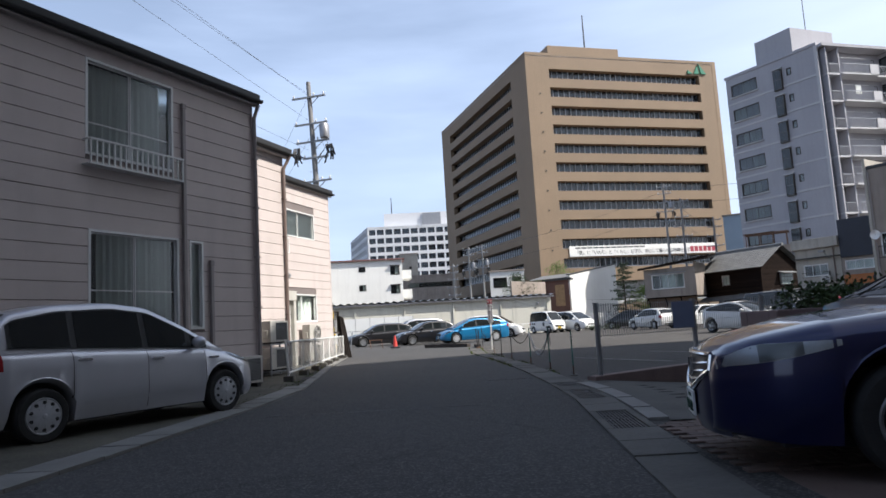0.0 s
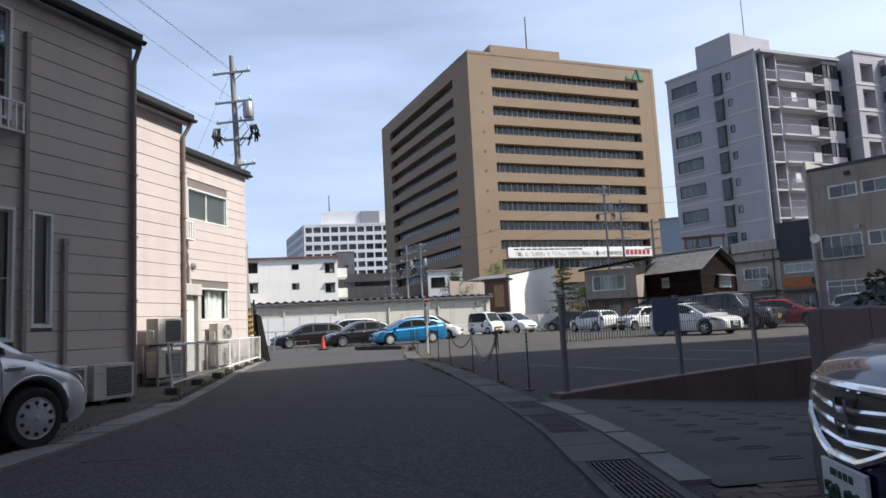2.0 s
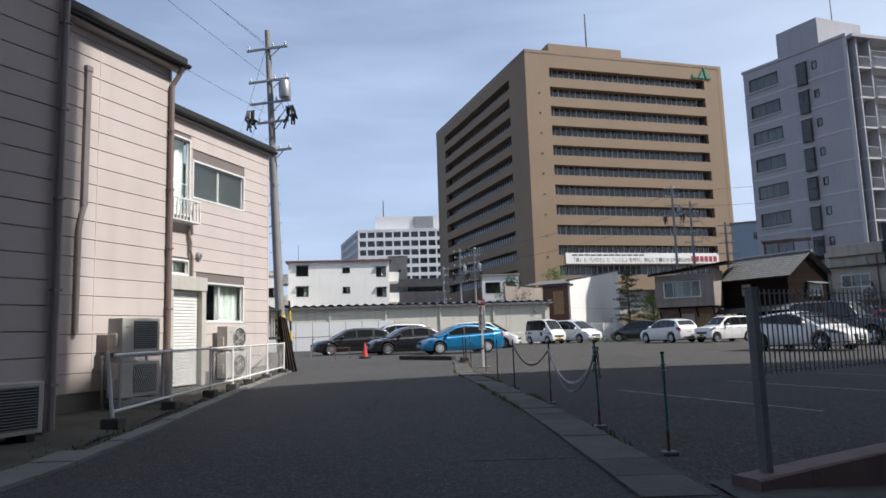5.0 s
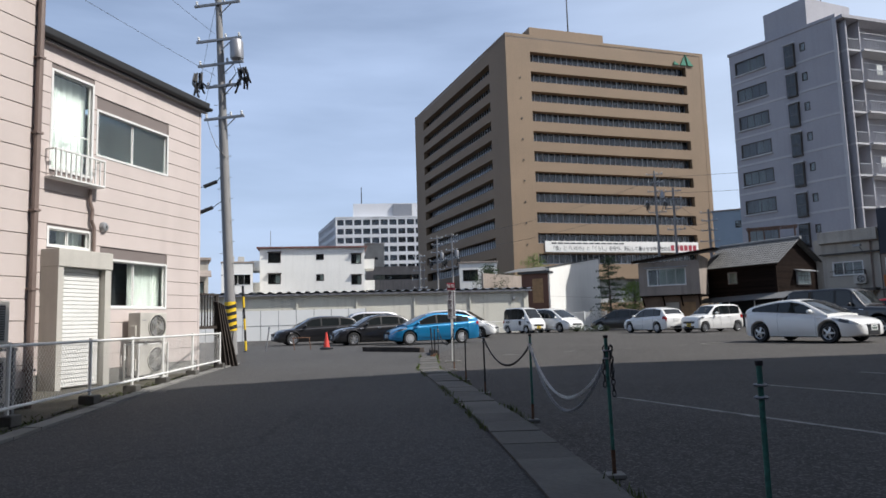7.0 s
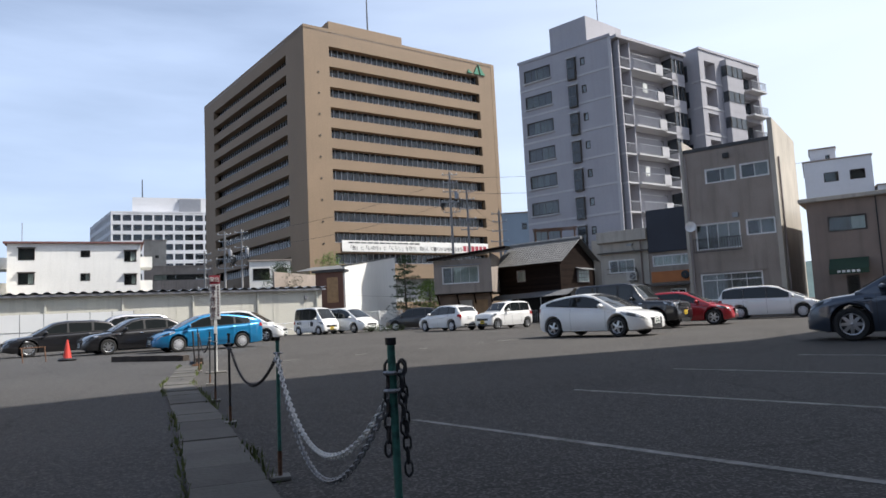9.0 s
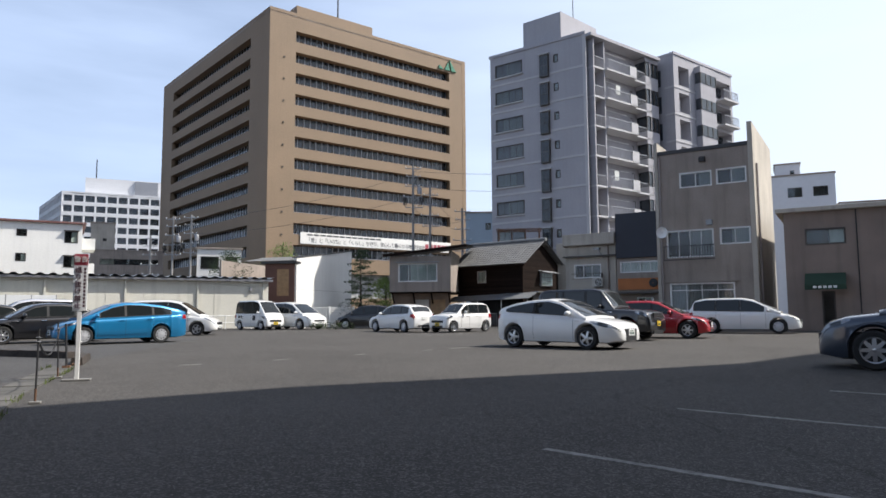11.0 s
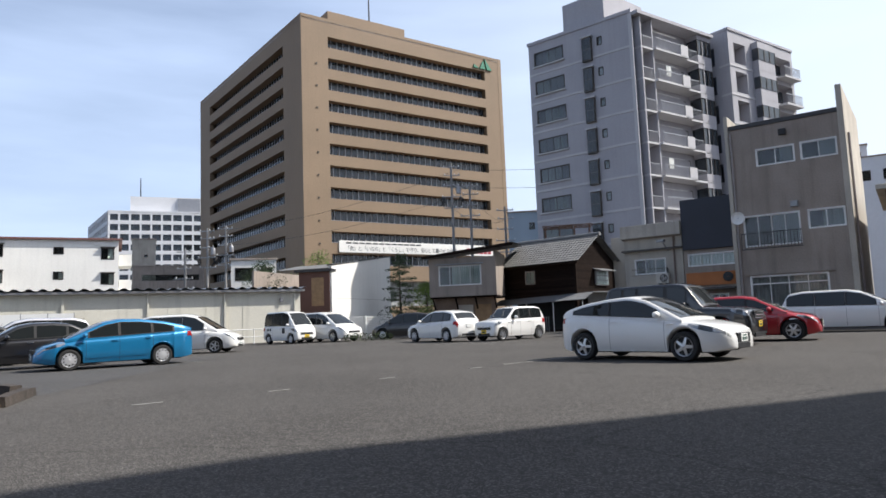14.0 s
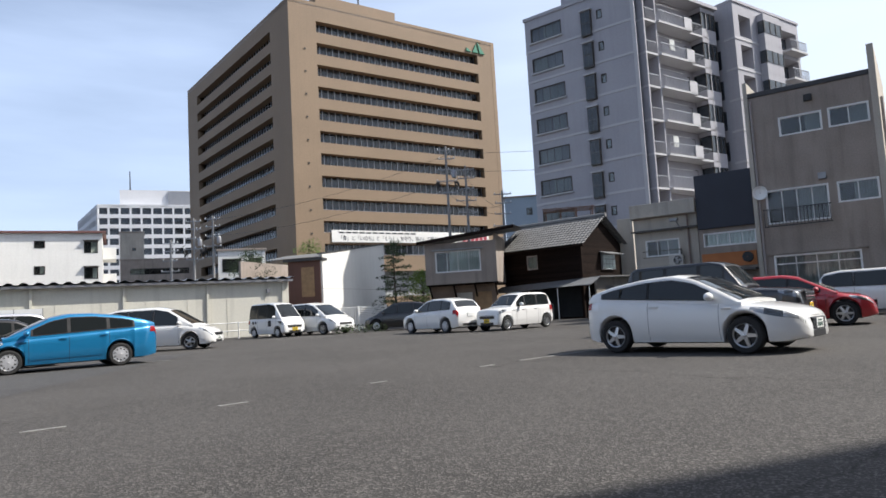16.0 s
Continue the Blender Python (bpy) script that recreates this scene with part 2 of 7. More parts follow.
LEAF_LIGHT = mat("fresh_leaf", (0.13, 0.2, 0.035), 0.7, var=0.4, scale=1.5, fine=8, bump=0)
LEAF_HEDGE = mat("hedge_leaf", (0.045, 0.075, 0.02), 0.7, var=0.5, scale=2.5, fine=12, bump=0)
AZALEA = mat("azalea_bloom", (0.3, 0.06, 0.07), 0.8, var=0.4, scale=3, fine=9, bump=0)
GRASS = mat("verge_grass", (0.1, 0.13, 0.035), 0.85, var=0.5, scale=4, fine=20, bump=0)
BARK = mat("bark", (0.07, 0.055, 0.045), 0.9, var=0.4, scale=4, fine=30, bump=0.4)
RED_PLASTIC = mat("red_plastic", (0.55, 0.045, 0.03), 0.5, var=0.15, scale=6, bump=0.05)
RED_LENS = glass_mat("red_lens", (0.28, 0.012, 0.015), 0.08, 0.0)
CLEAR_LENS = glass_mat("clear_lens", (0.85, 0.88, 0.9), 0.03, 1.0)
LAMP_DARK = mat("smoked_lamp_bezel", (0.09, 0.095, 0.1), 0.3, 0.5, var=0.3, scale=10, fine=60, bump=0)
LAMP_BACK = mat("lamp_reflector", (0.5, 0.52, 0.55), 0.25, 0.4, var=0.06, scale=14, fine=60, bump=0.03)
AMBER = mat("yellow_plate", (0.75, 0.5, 0.02), 0.5, var=0.05, bump=0)
PLATE = mat("white_plate", (0.75, 0.76, 0.74), 0.5, var=0.05, bump=0)
INK = mat("dark_green_ink", (0.015, 0.06, 0.04), 0.6, var=0.05, bump=0)
INK_BLACK = mat("black_ink", (0.02, 0.02, 0.025), 0.6, var=0.05, bump=0)
INK_SIGN = mat("faded_maroon_ink", (0.07, 0.025, 0.04), 0.7, var=0.1, bump=0)
INK_RED = mat("red_ink", (0.32, 0.03, 0.05), 0.6, var=0.08, bump=0)
SIGN_BLUE = mat("blue_grey_board", (0.2, 0.24, 0.36), 0.6, var=0.08, scale=3, bump=0.02)
NAVY_SHEET = mat("navy_sheet", (0.022, 0.026, 0.04), 0.6, var=0.15, scale=0.8, bump=0.05)
ORANGE = mat("orange_board", (0.4, 0.14, 0.04), 0.7, var=0.15, scale=1, bump=0.05)
AWNING = mat("green_awning", (0.02, 0.05, 0.03), 0.8, var=0.2, bump=0.05)
BLUE_HOUSE = mat("pale_blue_siding", (0.35, 0.43, 0.5), 0.8, var=0.07, scale=0.3, fine=6, bump=0.03)
HILL = mat("wooded_hill", (0.09, 0.14, 0.14), 1.0, var=0.2, scale=0.01, fine=0.1, bump=0)


# ---- builders ----
def thing(name, label, category, m=None, group="", kind=""):
    ob = new(name)
    ob.empty_display_size = 0.1
    if m is not None:
        ob.matrix_world = m
    return tagged(ob, label, category, group, kind)


def mesh_of(name, bm, material, smooth=False):
    bmesh.ops.recalc_face_normals(bm, faces=bm.faces)
    me = bpy.data.meshes.new(name)
    bm.to_mesh(me)
    bm.free()
    me.materials.append(material)
    if smooth:
        me.polygons.foreach_set("use_smooth", [True] * len(me.polygons))
        me.set_sharp_from_angle(angle=radians(38))
    return me


def part(name, bm, material, parent=None, label="", smooth=False, m=None):
    ob = new(name, mesh_of(name, bm, material, smooth))
    ob.parent = parent
    if m is not None:
        ob.matrix_local = m
    return tagged(ob, label)


def share(name, me, parent, m):
    ob = new(name, me)
    ob.parent = parent
    ob.matrix_local = m
    return ob


def solid(name, bm, material, label, category, kind="", group="", m=None, smooth=False):
    """A thing of one mesh."""
    ob = part(name, bm, material, None, "", smooth, None)
    if m is not None:
        ob.matrix_world = m
    return tagged(ob, label, category, group, kind)


def box(bm, x0, x1, y0, y1, z0, z1, bev=0.0, m=None):
    vs = [bm.verts.new(v) for v in ((x0, y0, z0), (x1, y0, z0), (x1, y1, z0), (x0, y1, z0), (x0, y0, z1), (x1, y0, z1), (x1, y1, z1), (x0, y1, z1))]
    fs = [bm.faces.new([vs[i] for i in f]) for f in ((3, 2, 1, 0), (4, 5, 6, 7), (0, 1, 5, 4), (1, 2, 6, 5), (2, 3, 7, 6), (3, 0, 4, 7))]
    if bev:
        es = list({e for f in fs for e in f.edges})
        r = bmesh.ops.bevel(bm, geom=es, offset=bev, segments=2, profile=0.5, affect="EDGES", clamp_overlap=True)
        vs = list({v for f in r["faces"] for v in f.verts} | {v for v in vs if v.is_valid})
    if m is not None:
        bmesh.ops.transform(bm, matrix=m, verts=[v for v in vs if v.is_valid])
    return bm


def one_box(x0, x1, y0, y1, z0, z1, bev=0.0):
    return box(bmesh.new(), x0, x1, y0, y1, z0, z1, bev)


def rod(bm, a, b, r, r2=None, seg=8, caps=True):
    a, b = Vector(a), Vector(b)
    r2 = r if r2 is None else r2
    q = (b - a).to_track_quat("Z", "Y")
    ra = [bm.verts.new(a + q @ Vector((r * math.cos(2 * math.pi * i / seg), r * math.sin(2 * math.pi * i / seg), 0))) for i in range(seg)]
    rb = [bm.verts.new(b + q @ Vector((r2 * math.cos(2 * math.pi * i / seg), r2 * math.sin(2 * math.pi * i / seg), 0))) for i in range(seg)]
    for i in range(seg):
        bm.faces.new((ra[i], ra[(i + 1) % seg], rb[(i + 1) % seg], rb[i]))
    if caps:
        bm.faces.new(ra[::-1])
        bm.faces.new(rb)
    return bm


def tube(bm, pts, r, seg=6):
    for a, b in zip(pts, pts[1:]):
        rod(bm, a, b, r, seg=seg)
    return bm


def lathe(bm, prof, seg=24, axis="z", at=(0, 0, 0)):
    """prof: (radius, height) from bottom to top."""
    rings = []
    for r, h in prof:
        ring = []
        for i in range(seg):
            a = 2 * math.pi * i / seg
            p = (r * math.cos(a), r * math.sin(a), h) if axis == "z" else (r * math.cos(a), h, r * math.sin(a))
            ring.append(bm.verts.new(Vector(p) + Vector(at)))
        rings.append(ring)
    for a, b in zip(rings, rings[1:]):
        for i in range(seg):
            bm.faces.new((a[i], a[(i + 1) % seg], b[(i + 1) % seg], b[i]))
    return bm


def prism(bm, pts, z0, z1):
    lo, hi = [bm.verts.new((*p[:2], z0)) for p in pts], [bm.verts.new((*p[:2], z1)) for p in pts]
    bm.faces.new(lo[::-1])
    bm.faces.new(hi)
    for i in range(len(pts)):
        j = (i + 1) % len(pts)
        bm.faces.new((lo[i], lo[j], hi[j], hi[i]))
    return bm


def slab(bm, rows):
    """A sheet through rows of points."""
    vs = [[bm.verts.new(p) for p in r] for r in rows]
    for a, b in zip(vs, vs[1:]):
        for i in range(len(a) - 1):
            bm.faces.new((a[i], a[i + 1], b[i + 1], b[i]))
    return bm


def facade(right, left, z=0.0):
    """The pose of a front seen from outside: x runs from its right end to its left end, y outwards, z up."""
    u = Vector((left[0] - right[0], left[1] - right[1], 0)).normalized()
    o = Vector((-u.y, u.x, 0))
    return Matrix(((u.x, o.x, 0, right[0]), (u.y, o.y, 0, right[1]), (0, 0, 1, z), (0, 0, 0, 1)))


def holed(bm, w, h, d, holes, u0=0.0, z0=0.0):
    """A wall of thickness d behind y = 0 with openings (u0, u1, z0, z1) through it."""
    us = sorted({u0, w, *[v for o in holes for v in o[:2]]})
    zs = sorted({z0, h, *[v for o in holes for v in o[2:4]]})
    us, zs = [u for u in us if u0 <= u <= w], [z for z in zs if z0 <= z <= h]

    def empty(i, j):
        if i < 0 or j < 0 or i >= len(us) - 1 or j >= len(zs) - 1:
            return True
        cu, cz = (us[i] + us[i + 1]) / 2, (zs[j] + zs[j + 1]) / 2
        return any(o[0] < cu < o[1] and o[2] < cz < o[3] for o in holes)

    def quad(*p):
        bm.faces.new([bm.verts.new(v) for v in p])
    for i in range(len(us) - 1):
        for j in range(len(zs) - 1):
            if empty(i, j):
                continue
            a, b, c, e = us[i], us[i + 1], zs[j], zs[j + 1]
            quad((a, 0, c), (a, 0, e), (b, 0, e), (b, 0, c))
            quad((a, -d, c), (b, -d, c), (b, -d, e), (a, -d, e))
            for di, dj, p, q in ((-1, 0, (a, c), (a, e)), (1, 0, (b, c), (b, e)), (0, -1, (a, c), (b, c)), (0, 1, (a, e), (b, e))):
                if empty(i + di, j + dj):
                    quad((p[0], 0, p[1]), (q[0], 0, q[1]), (q[0], -d, q[1]), (p[0], -d, p[1]))
    bmesh.ops.remove_doubles(bm, verts=bm.verts, dist=0.0005)
    return bm


def window(parent, u0, u1, z0, z1, sashes=2, frame_mat=None, glass=None, curtain=0.0, t=0.045, deep=0.09, rail=None, name="window", dark=True):
    """A sliding window set into an opening: frame, sashes, panes, with a near-black panel for the unlit room."""
    fm, gm = frame_mat or ALU, glass or GLASS
    bm = bmesh.new()
    box(bm, u0, u1, -deep, 0.03, z0, z0 + t)
    box(bm, u0, u1, -deep, 0.03, z1 - t, z1)
    box(bm, u0, u0 + t, -deep, 0.03, z0 + t, z1 - t)
    box(bm, u1 - t, u1, -deep, 0.03, z0 + t, z1 - t)
    root = part(name, bm, fm, parent)
    w = (u1 - u0 - 2 * t) / sashes
    for i in range(sashes):
        a, y = u0 + t + i * w, -0.045 - 0.02 * (i % 2)
        bm = bmesh.new()
        s = 0.022
        for e in ((a, a + w, z0 + t, z0 + t + s), (a, a + w, z1 - t - s, z1 - t), (a, a + s, z0 + t + s, z1 - t - s), (a + w - s, a + w, z0 + t + s, z1 - t - s)):
            box(bm, e[0], e[1], y - 0.012, y + 0.012, e[2], e[3])
        if rail:
            box(bm, a + s, a + w - s, y - 0.011, y + 0.011, rail, rail + s)
        part("sash", bm, fm, root)
        g = part("pane", one_box(a + s, a + w - s, y - 0.003, y + 0.003, z0 + t + s, z1 - t - s), gm, root)
        g.visible_shadow = False
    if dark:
        # no room is built: a black panel gives its darkness
        part("dark_room", one_box(u0, u1, -0.5, -0.46, z0, z1), UNLIT_ROOM, root)
    if curtain:
        bm, n = bmesh.new(), max(8, int((u1 - u0) / 0.05))
        lo, hi = z0 + 0.03, z1 - 0.03
        c0, c1 = (u0, u0 + (u1 - u0) * curtain) if curtain > 0 else (u1 + (u1 - u0) * curtain, u1)
        slab(bm, [[(c0 + (c1 - c0) * i / n, -0.2 + 0.025 * math.sin(i * 1.9), z) for i in range(n + 1)] for z in (lo, (lo + hi) / 2, hi)])
        part("curtain", bm, CURTAIN, root, smooth=True)
    return root

# ---- ground, road, kerbs ----
WALL_TIP, WALL_END = Vector((2.28, 11.0)), Vector((9.6, 14.95))


def ground_sheet():
    """One sheet to the horizon, open where the forecourt dips."""
    bm = bmesh.new()
    xs, ys = (-2500, -200, -20, 60, 300, 2500), (-2500, -200, -20, 60, 300, 3500)
    for i in range(5):
        for j in range(5):
            if (i, j) != (2, 2):
                bm.faces.new([bm.verts.new((xs[i + a], ys[j + b], -0.004)) for a, b in ((0, 0), (1, 0), (1, 1), (0, 1))])
    fill = bmesh.new()
    for loop in ([(-20, -20), (60, -20), (60, 60), (-20, 60)], [(2.3, 6.6), (9.6, 6.9), tuple(WALL_END), (2.3, 11.0)]):
        vs = [fill.verts.new((x, y, -0.004)) for x, y in loop]
        for a, b in zip(vs, vs[1:] + vs[:1]):
            fill.edges.new((a, b))
    bmesh.ops.triangle_fill(fill, use_beauty=True, use_dissolve=False, edges=fill.edges)
    for f in fill.faces:
        q = [v.co.copy() for v in f.verts]
        bm.faces.new([bm.verts.new(c) for c in (q if f.normal.z > 0 else q[::-1])])
    fill.free()
    bmesh.ops.remove_doubles(bm, verts=bm.verts, dist=0.001)
    return bm


solid("ground", ground_sheet(), ASPHALT_LOT, "worn grey asphalt of a large car park", "ground", "structure")

KERB = [(-3.4, -14), (-3.3, 0), (-3.1, 5), (-2.85, 8), (-2.72, 10.5), (-2.72, 12.5), (-3.2, 16.6), (-3.78, 21.1), (-4.3, 26.6), (-4.5, 29.2)]
DRAIN = [(1.05, -14), (1.2, 0), (1.31, 3.7), (1.47, 6.5), (1.6, 8.7), (1.58, 10.9), (1.47, 14.0), (1.36, 15.9), (1.1, 19.3), (0.61, 24.2), (0.6, 29.4)]


def along(line, y):
    for (xa, ya), (xb, yb) in zip(line, line[1:]):
        if ya <= y <= yb:
            return xa + (xb - xa) * (y - ya) / (yb - ya)
    return line[-1][0] if y > line[-1][1] else line[0][0]


_ys = [-14 + i * 0.75 for i in range(59)]
solid("road", slab(bmesh.new(), [[(along(KERB, y) + (along(DRAIN, y) - along(KERB, y)) * k / 6, y, 0.0) for k in range(7)] for y in _ys] + [[(-9 + 2.2 * k, 46, 0.0) for k in range(7)]]), ASPHALT_ROAD, "dark worn asphalt lane with faint cracks", "road", "structure")
solid("verge", slab(bmesh.new(), [[(along(KERB, y) - d, y, 0.012 + 0.03 * noise.noise((d * 2, y * 2, 0)) * (d > 0.1)) for d in (0.4, 0.9, 1.5, 2.2, 3.2, 6)] for y in [-14 + i * 0.6 for i in range(72)]]), DIRT, "bare stony ground beside the houses", "ground", "structure")
# patched strip across the lane and a long repair seam
for nm, x0, x1, y0, y1 in (("patch", -2.3, 0.4, 8.55, 8.575), ("patch", 0.6, 1.45, 12.2, 12.22)):
    solid("asphalt_seam", one_box(x0, x1, y0, y1, -0.003, 0.0035), BLACK_PLASTIC, "thin black tar seam in the lane", "road", "structure")

gutter = thing("gutter", "pale concrete gutter slabs along the lane", "kerb", kind="structure")
y = -6.0
while y < 28.6:
    w = 0.42 if y < 13 else 0.2
    x, x2 = along(KERB, y), along(KERB, y + 0.595)
    bm = bmesh.new()
    h = 0.03 + random.uniform(-0.006, 0.006)
    prism(bm, [(x - w, y), (x, y), (x2, y + 0.585), (x2 - w, y + 0.585)], -0.02, h)
    part("gutter_slab", bm, CONC, gutter)
    y += 0.6

drain = thing("drain", "row of concrete drain covers with steel grates", "drain", kind="structure")


def grate(x, y, l, w, lean):
    bm = bmesh.new()
    for k in range(9):
        xx = x + (k + 0.5) * w / 9
        prism(bm, [(xx - 0.008, y), (xx + 0.008, y), (xx + 0.008 + lean * l, y + l), (xx - 0.008 + lean * l, y + l)], -0.02, 0.016)
    for k in (0.02, 0.5, 0.98):
        yy = y + k * l
        box(bm, x + lean * (yy - y), x + w + lean * (yy - y), yy - 0.012, yy + 0.012, -0.02, 0.013)
    part("grate", bm, IRON, drain, "dark steel drain grate")


y = -6.0
for i in range(60):
    x, x2 = along(DRAIN, y), along(DRAIN, y + 0.6)
    l = (x2 - x) / 0.6
    bm = bmesh.new()
    h = 0.016 + random.uniform(-0.006, 0.008)
    if any(a < y + 0.3 < b for a, b in ((6.2, 7.4), (8.4, 9.5), (10.4, 11.0))):
        for e in ((0.0, 0.07), (0.38, 0.45)):
            prism(bm, [(x + e[0], y), (x + e[1], y), (x2 + e[1], y + 0.592), (x2 + e[0], y + 0.592)], -0.05, h)
        grate(x + 0.075, y + 0.005, 0.585, 0.3, l)
    else:
        prism(bm, [(x, y), (x + 0.45, y), (x2 + 0.45, y + 0.59), (x2, y + 0.59)], -0.05, h)
    part("cover_slab", bm, CONC_DARK, drain)
    y += 0.6

kerb_r = thing("kerb", "pale worn stone kerb beside the drain", "kerb", kind="structure")
for k, (xa, ya, xb, yb) in enumerate(((1.93, 10.35, 2.02, 9.3), (2.02, 9.29, 2.03, 8.2), (2.03, 8.19, 2.0, 7.3), (2.0, 7.29, 1.94, 6.5))):
    part("kerb_stone", prism(bmesh.new(), [(xa, ya), (xb, yb), (xb + 0.2, yb), (xa + 0.2, ya)], -0.02, 0.05 - 0.008 * k), KERB_STONE, kerb_r)

# forecourt: concrete slab with oval drain marks, and brick pavers
def dip(x, y):
    """The forecourt falls away from the lane along the low wall."""
    k = min(1.0, max(0.0, (y - 6.7) / 4.6))
    return 0.012 - min(0.5, 0.118 * max(0.0, x - 2.35)) * k * k * (3 - 2 * k)


solid("forecourt", slab(bmesh.new(), [[(x, 6.36 + 0.04 * (x - 2) + (4.9 + 0.5 * (x - 2.28)) * j / 20, dip(x, 6.36 + 0.04 * (x - 2) + (4.9 + 0.5 * (x - 2.28)) * j / 20)) for x in [2.12 + 7.5 * i / 20 for i in range(21)]] for j in range(21)]), CONC_DARK, "concrete forecourt slab with oval marks", "pavement", "structure")
forecourt = bpy.data.objects["forecourt"]
solid("forecourt_edge", one_box(9.5, 9.75, 6.4, 15.2, -0.9, 0.0), CONC, "plain concrete edge closing the forecourt", "wall", "structure")
bm = bmesh.new()
ring = []
for k in range(14):
    a = 2 * math.pi * k / 14
    c, s = math.copysign(abs(math.cos(a)) ** 0.6, math.cos(a)), math.sin(a)
    ring.append([bm.verts.new((q * c, 0.42 * q * s * (1 if q > 0.1 else 0.9), z)) for q, z in ((0.12, 0.0125), (0.118, 0.016), (0.1, 0.016), (0.098, 0.0125))])
for k in range(14):
    for j in range(3):
        bm.faces.new((ring[k][j], ring[k][j + 1], ring[(k + 1) % 14][j + 1], ring[(k + 1) % 14][j]))
_oval = mesh_of("oval_mark", bm, IRON)
for i in range(6):
    for j in range(9):
        ox, oy = 2.85 + i * 0.62 + random.uniform(-0.02, 0.02), 6.95 + j * 0.4 + i * 0.05
        share("oval_mark", _oval, forecourt, pose(ox, oy, dip(ox, oy) - 0.011, 0, 0, random.uniform(-5, 5)))
paving = thing("brick_paving", "reddish brown brick pavers in a forecourt", "pavement", kind="structure")
_bm = one_box(-0.098, 0.098, -0.048, 0.048, -0.03, 0.012, 0.006)
_brick = mesh_of("brick", _bm, BRICK_RED)
for i in range(12):
    for j in range(22):
        x, y = 2.02 + i * 0.204 + (j % 2) * 0.1, 4.25 + j * 0.103
        if y < 6.3 + 0.08 * (x - 2.1):
            share("brick", _brick, paving, pose(x, y, random.uniform(-0.003, 0.003), 0, 0, random.uniform(-1.5, 1.5)))
solid("paving_bed", prism(bmesh.new(), [(1.9, -8), (9, -8), (9, 6.95), (2.1, 6.4)], -0.05, -0.002), BRICK_RED, "brick paving of a parking bay", "pavement", "structure")

# low ramped wall, planter wall and hedge
wall_m = facade(WALL_END, WALL_TIP)
lw = (WALL_END - WALL_TIP).length
bm = bmesh.new()
ramp = thing("low_wall", "low sloping pinkish concrete wall under a mesh fence", "wall", wall_m, kind="structure")
segs = [(0.0, lw - 6.305), (lw - 6.3, lw - 4.405), (lw - 4.4, lw - 2.335), (lw - 2.33, lw - 0.505), (lw - 0.5, lw)]
hz = lambda u: 0.14 - 0.07 * (u / lw) ** 3
for a, b in segs:
    bm = bmesh.new()
    n = 6
    top = [(a + (b - a) * i / n) for i in range(n + 1)]
    slab(bm, [[(u, y, z if z < 0 else hz(u) - (0.012 if abs(y) > 0.1 else 0)) for u in top] for y, z in ((0.105, -0.7), (0.105, 1), (0.09, 1), (-0.09, 1), (-0.105, 1), (-0.105, -0.7))])
    for u in (a, b):
        bm.faces.new([bm.verts.new((u, y, z)) for y, z in ((0.105, -0.7), (0.105, hz(u) - 0.012), (0.09, hz(u)), (-0.09, hz(u)), (-0.105, hz(u) - 0.012), (-0.105, -0.7))])
    bmesh.ops.remove_doubles(bm, verts=bm.verts, dist=0.001)
    part("wall_block", bm, CONC_WALL, ramp)

fence = thing("mesh_fence", "grey steel mesh fence on the low wall", "fence", wall_m)
_pu = (lw - 8.0, lw - 6.1, lw - 4.22, lw - 2.4, lw - 0.2)
for u in _pu:
    bm = one_box(u - 0.03, u + 0.03, -0.03, 0.03, hz(u) - 0.02, 1.23, 0.006)
    box(bm, u - 0.035, u + 0.035, -0.035, 0.035, 1.23, 1.245)
    part("post", bm, GALV, fence)
for a, b in zip((0.02,) + _pu, _pu):
    bm = bmesh.new()
    n = int((b - a) / 0.05)
    for i in range(1, n):
        u = a + (b - a) * i / n
        box(bm, u - 0.0045, u + 0.0045, 0.02, 0.026, 0.68, 1.23)
    for z in (0.7, 0.86, 1.04, 1.2):
        box(bm, a, b, 0.026, 0.032, z, z + 0.006)
    part("mesh_panel", bm, GALV, fence)
board = solid("notice_board", one_box(lw - 2.36, lw - 1.85, 0.036, 0.05, 0.74, 1.2, 0.004), SIGN_BLUE, "faded blue-grey notice board hung on the mesh fence", "sign", m=wall_m)

planter = facade((9.3, 6.75), (3.15, 6.25))
lp = (Vector((9.3, 6.75)) - Vector((3.15, 6.25))).length
bm = one_box(0, lp, -0.14, 0.0, -0.3, 0.97, 0.012)
box(bm, 0, lp, -0.7, -0.56, -0.3, 0.97, 0.012)
box(bm, lp - 0.14, lp, -0.5595, -0.1405, -0.3, 0.97, 0.012)
box(bm, 0, 0.14, -0.5595, -0.1405, -0.3, 0.97, 0.012)
solid("planter_wall", bm, CONC_WALL, "pinkish concrete planter wall beside the parking bay", "wall", "structure", m=planter)


def clump(bm, c, r, n, leaf, rng, flat=1.0):
    """Many small leaves round a centre."""
    for _ in range(n):
        d = Vector((rng.gauss(0, 1), rng.gauss(0, 1), rng.gauss(0, 1) * flat))
        d = d.normalized() * r * rng.uniform(0.55, 1.0) ** 0.6
        d.z *= flat
        p = Vector(c) + d
        q = Euler((rng.uniform(0, 6.3), rng.uniform(0, 6.3), rng.uniform(0, 6.3))).to_matrix()
        s = leaf * rng.uniform(0.6, 1.3)
        vs = [bm.verts.new(p + q @ Vector(v)) for v in ((-s * 0.45, 0, 0), (0, -s, 0.1 * s), (s * 0.45, 0, 0), (0, s, -0.1 * s))]
        bm.faces.new(vs)


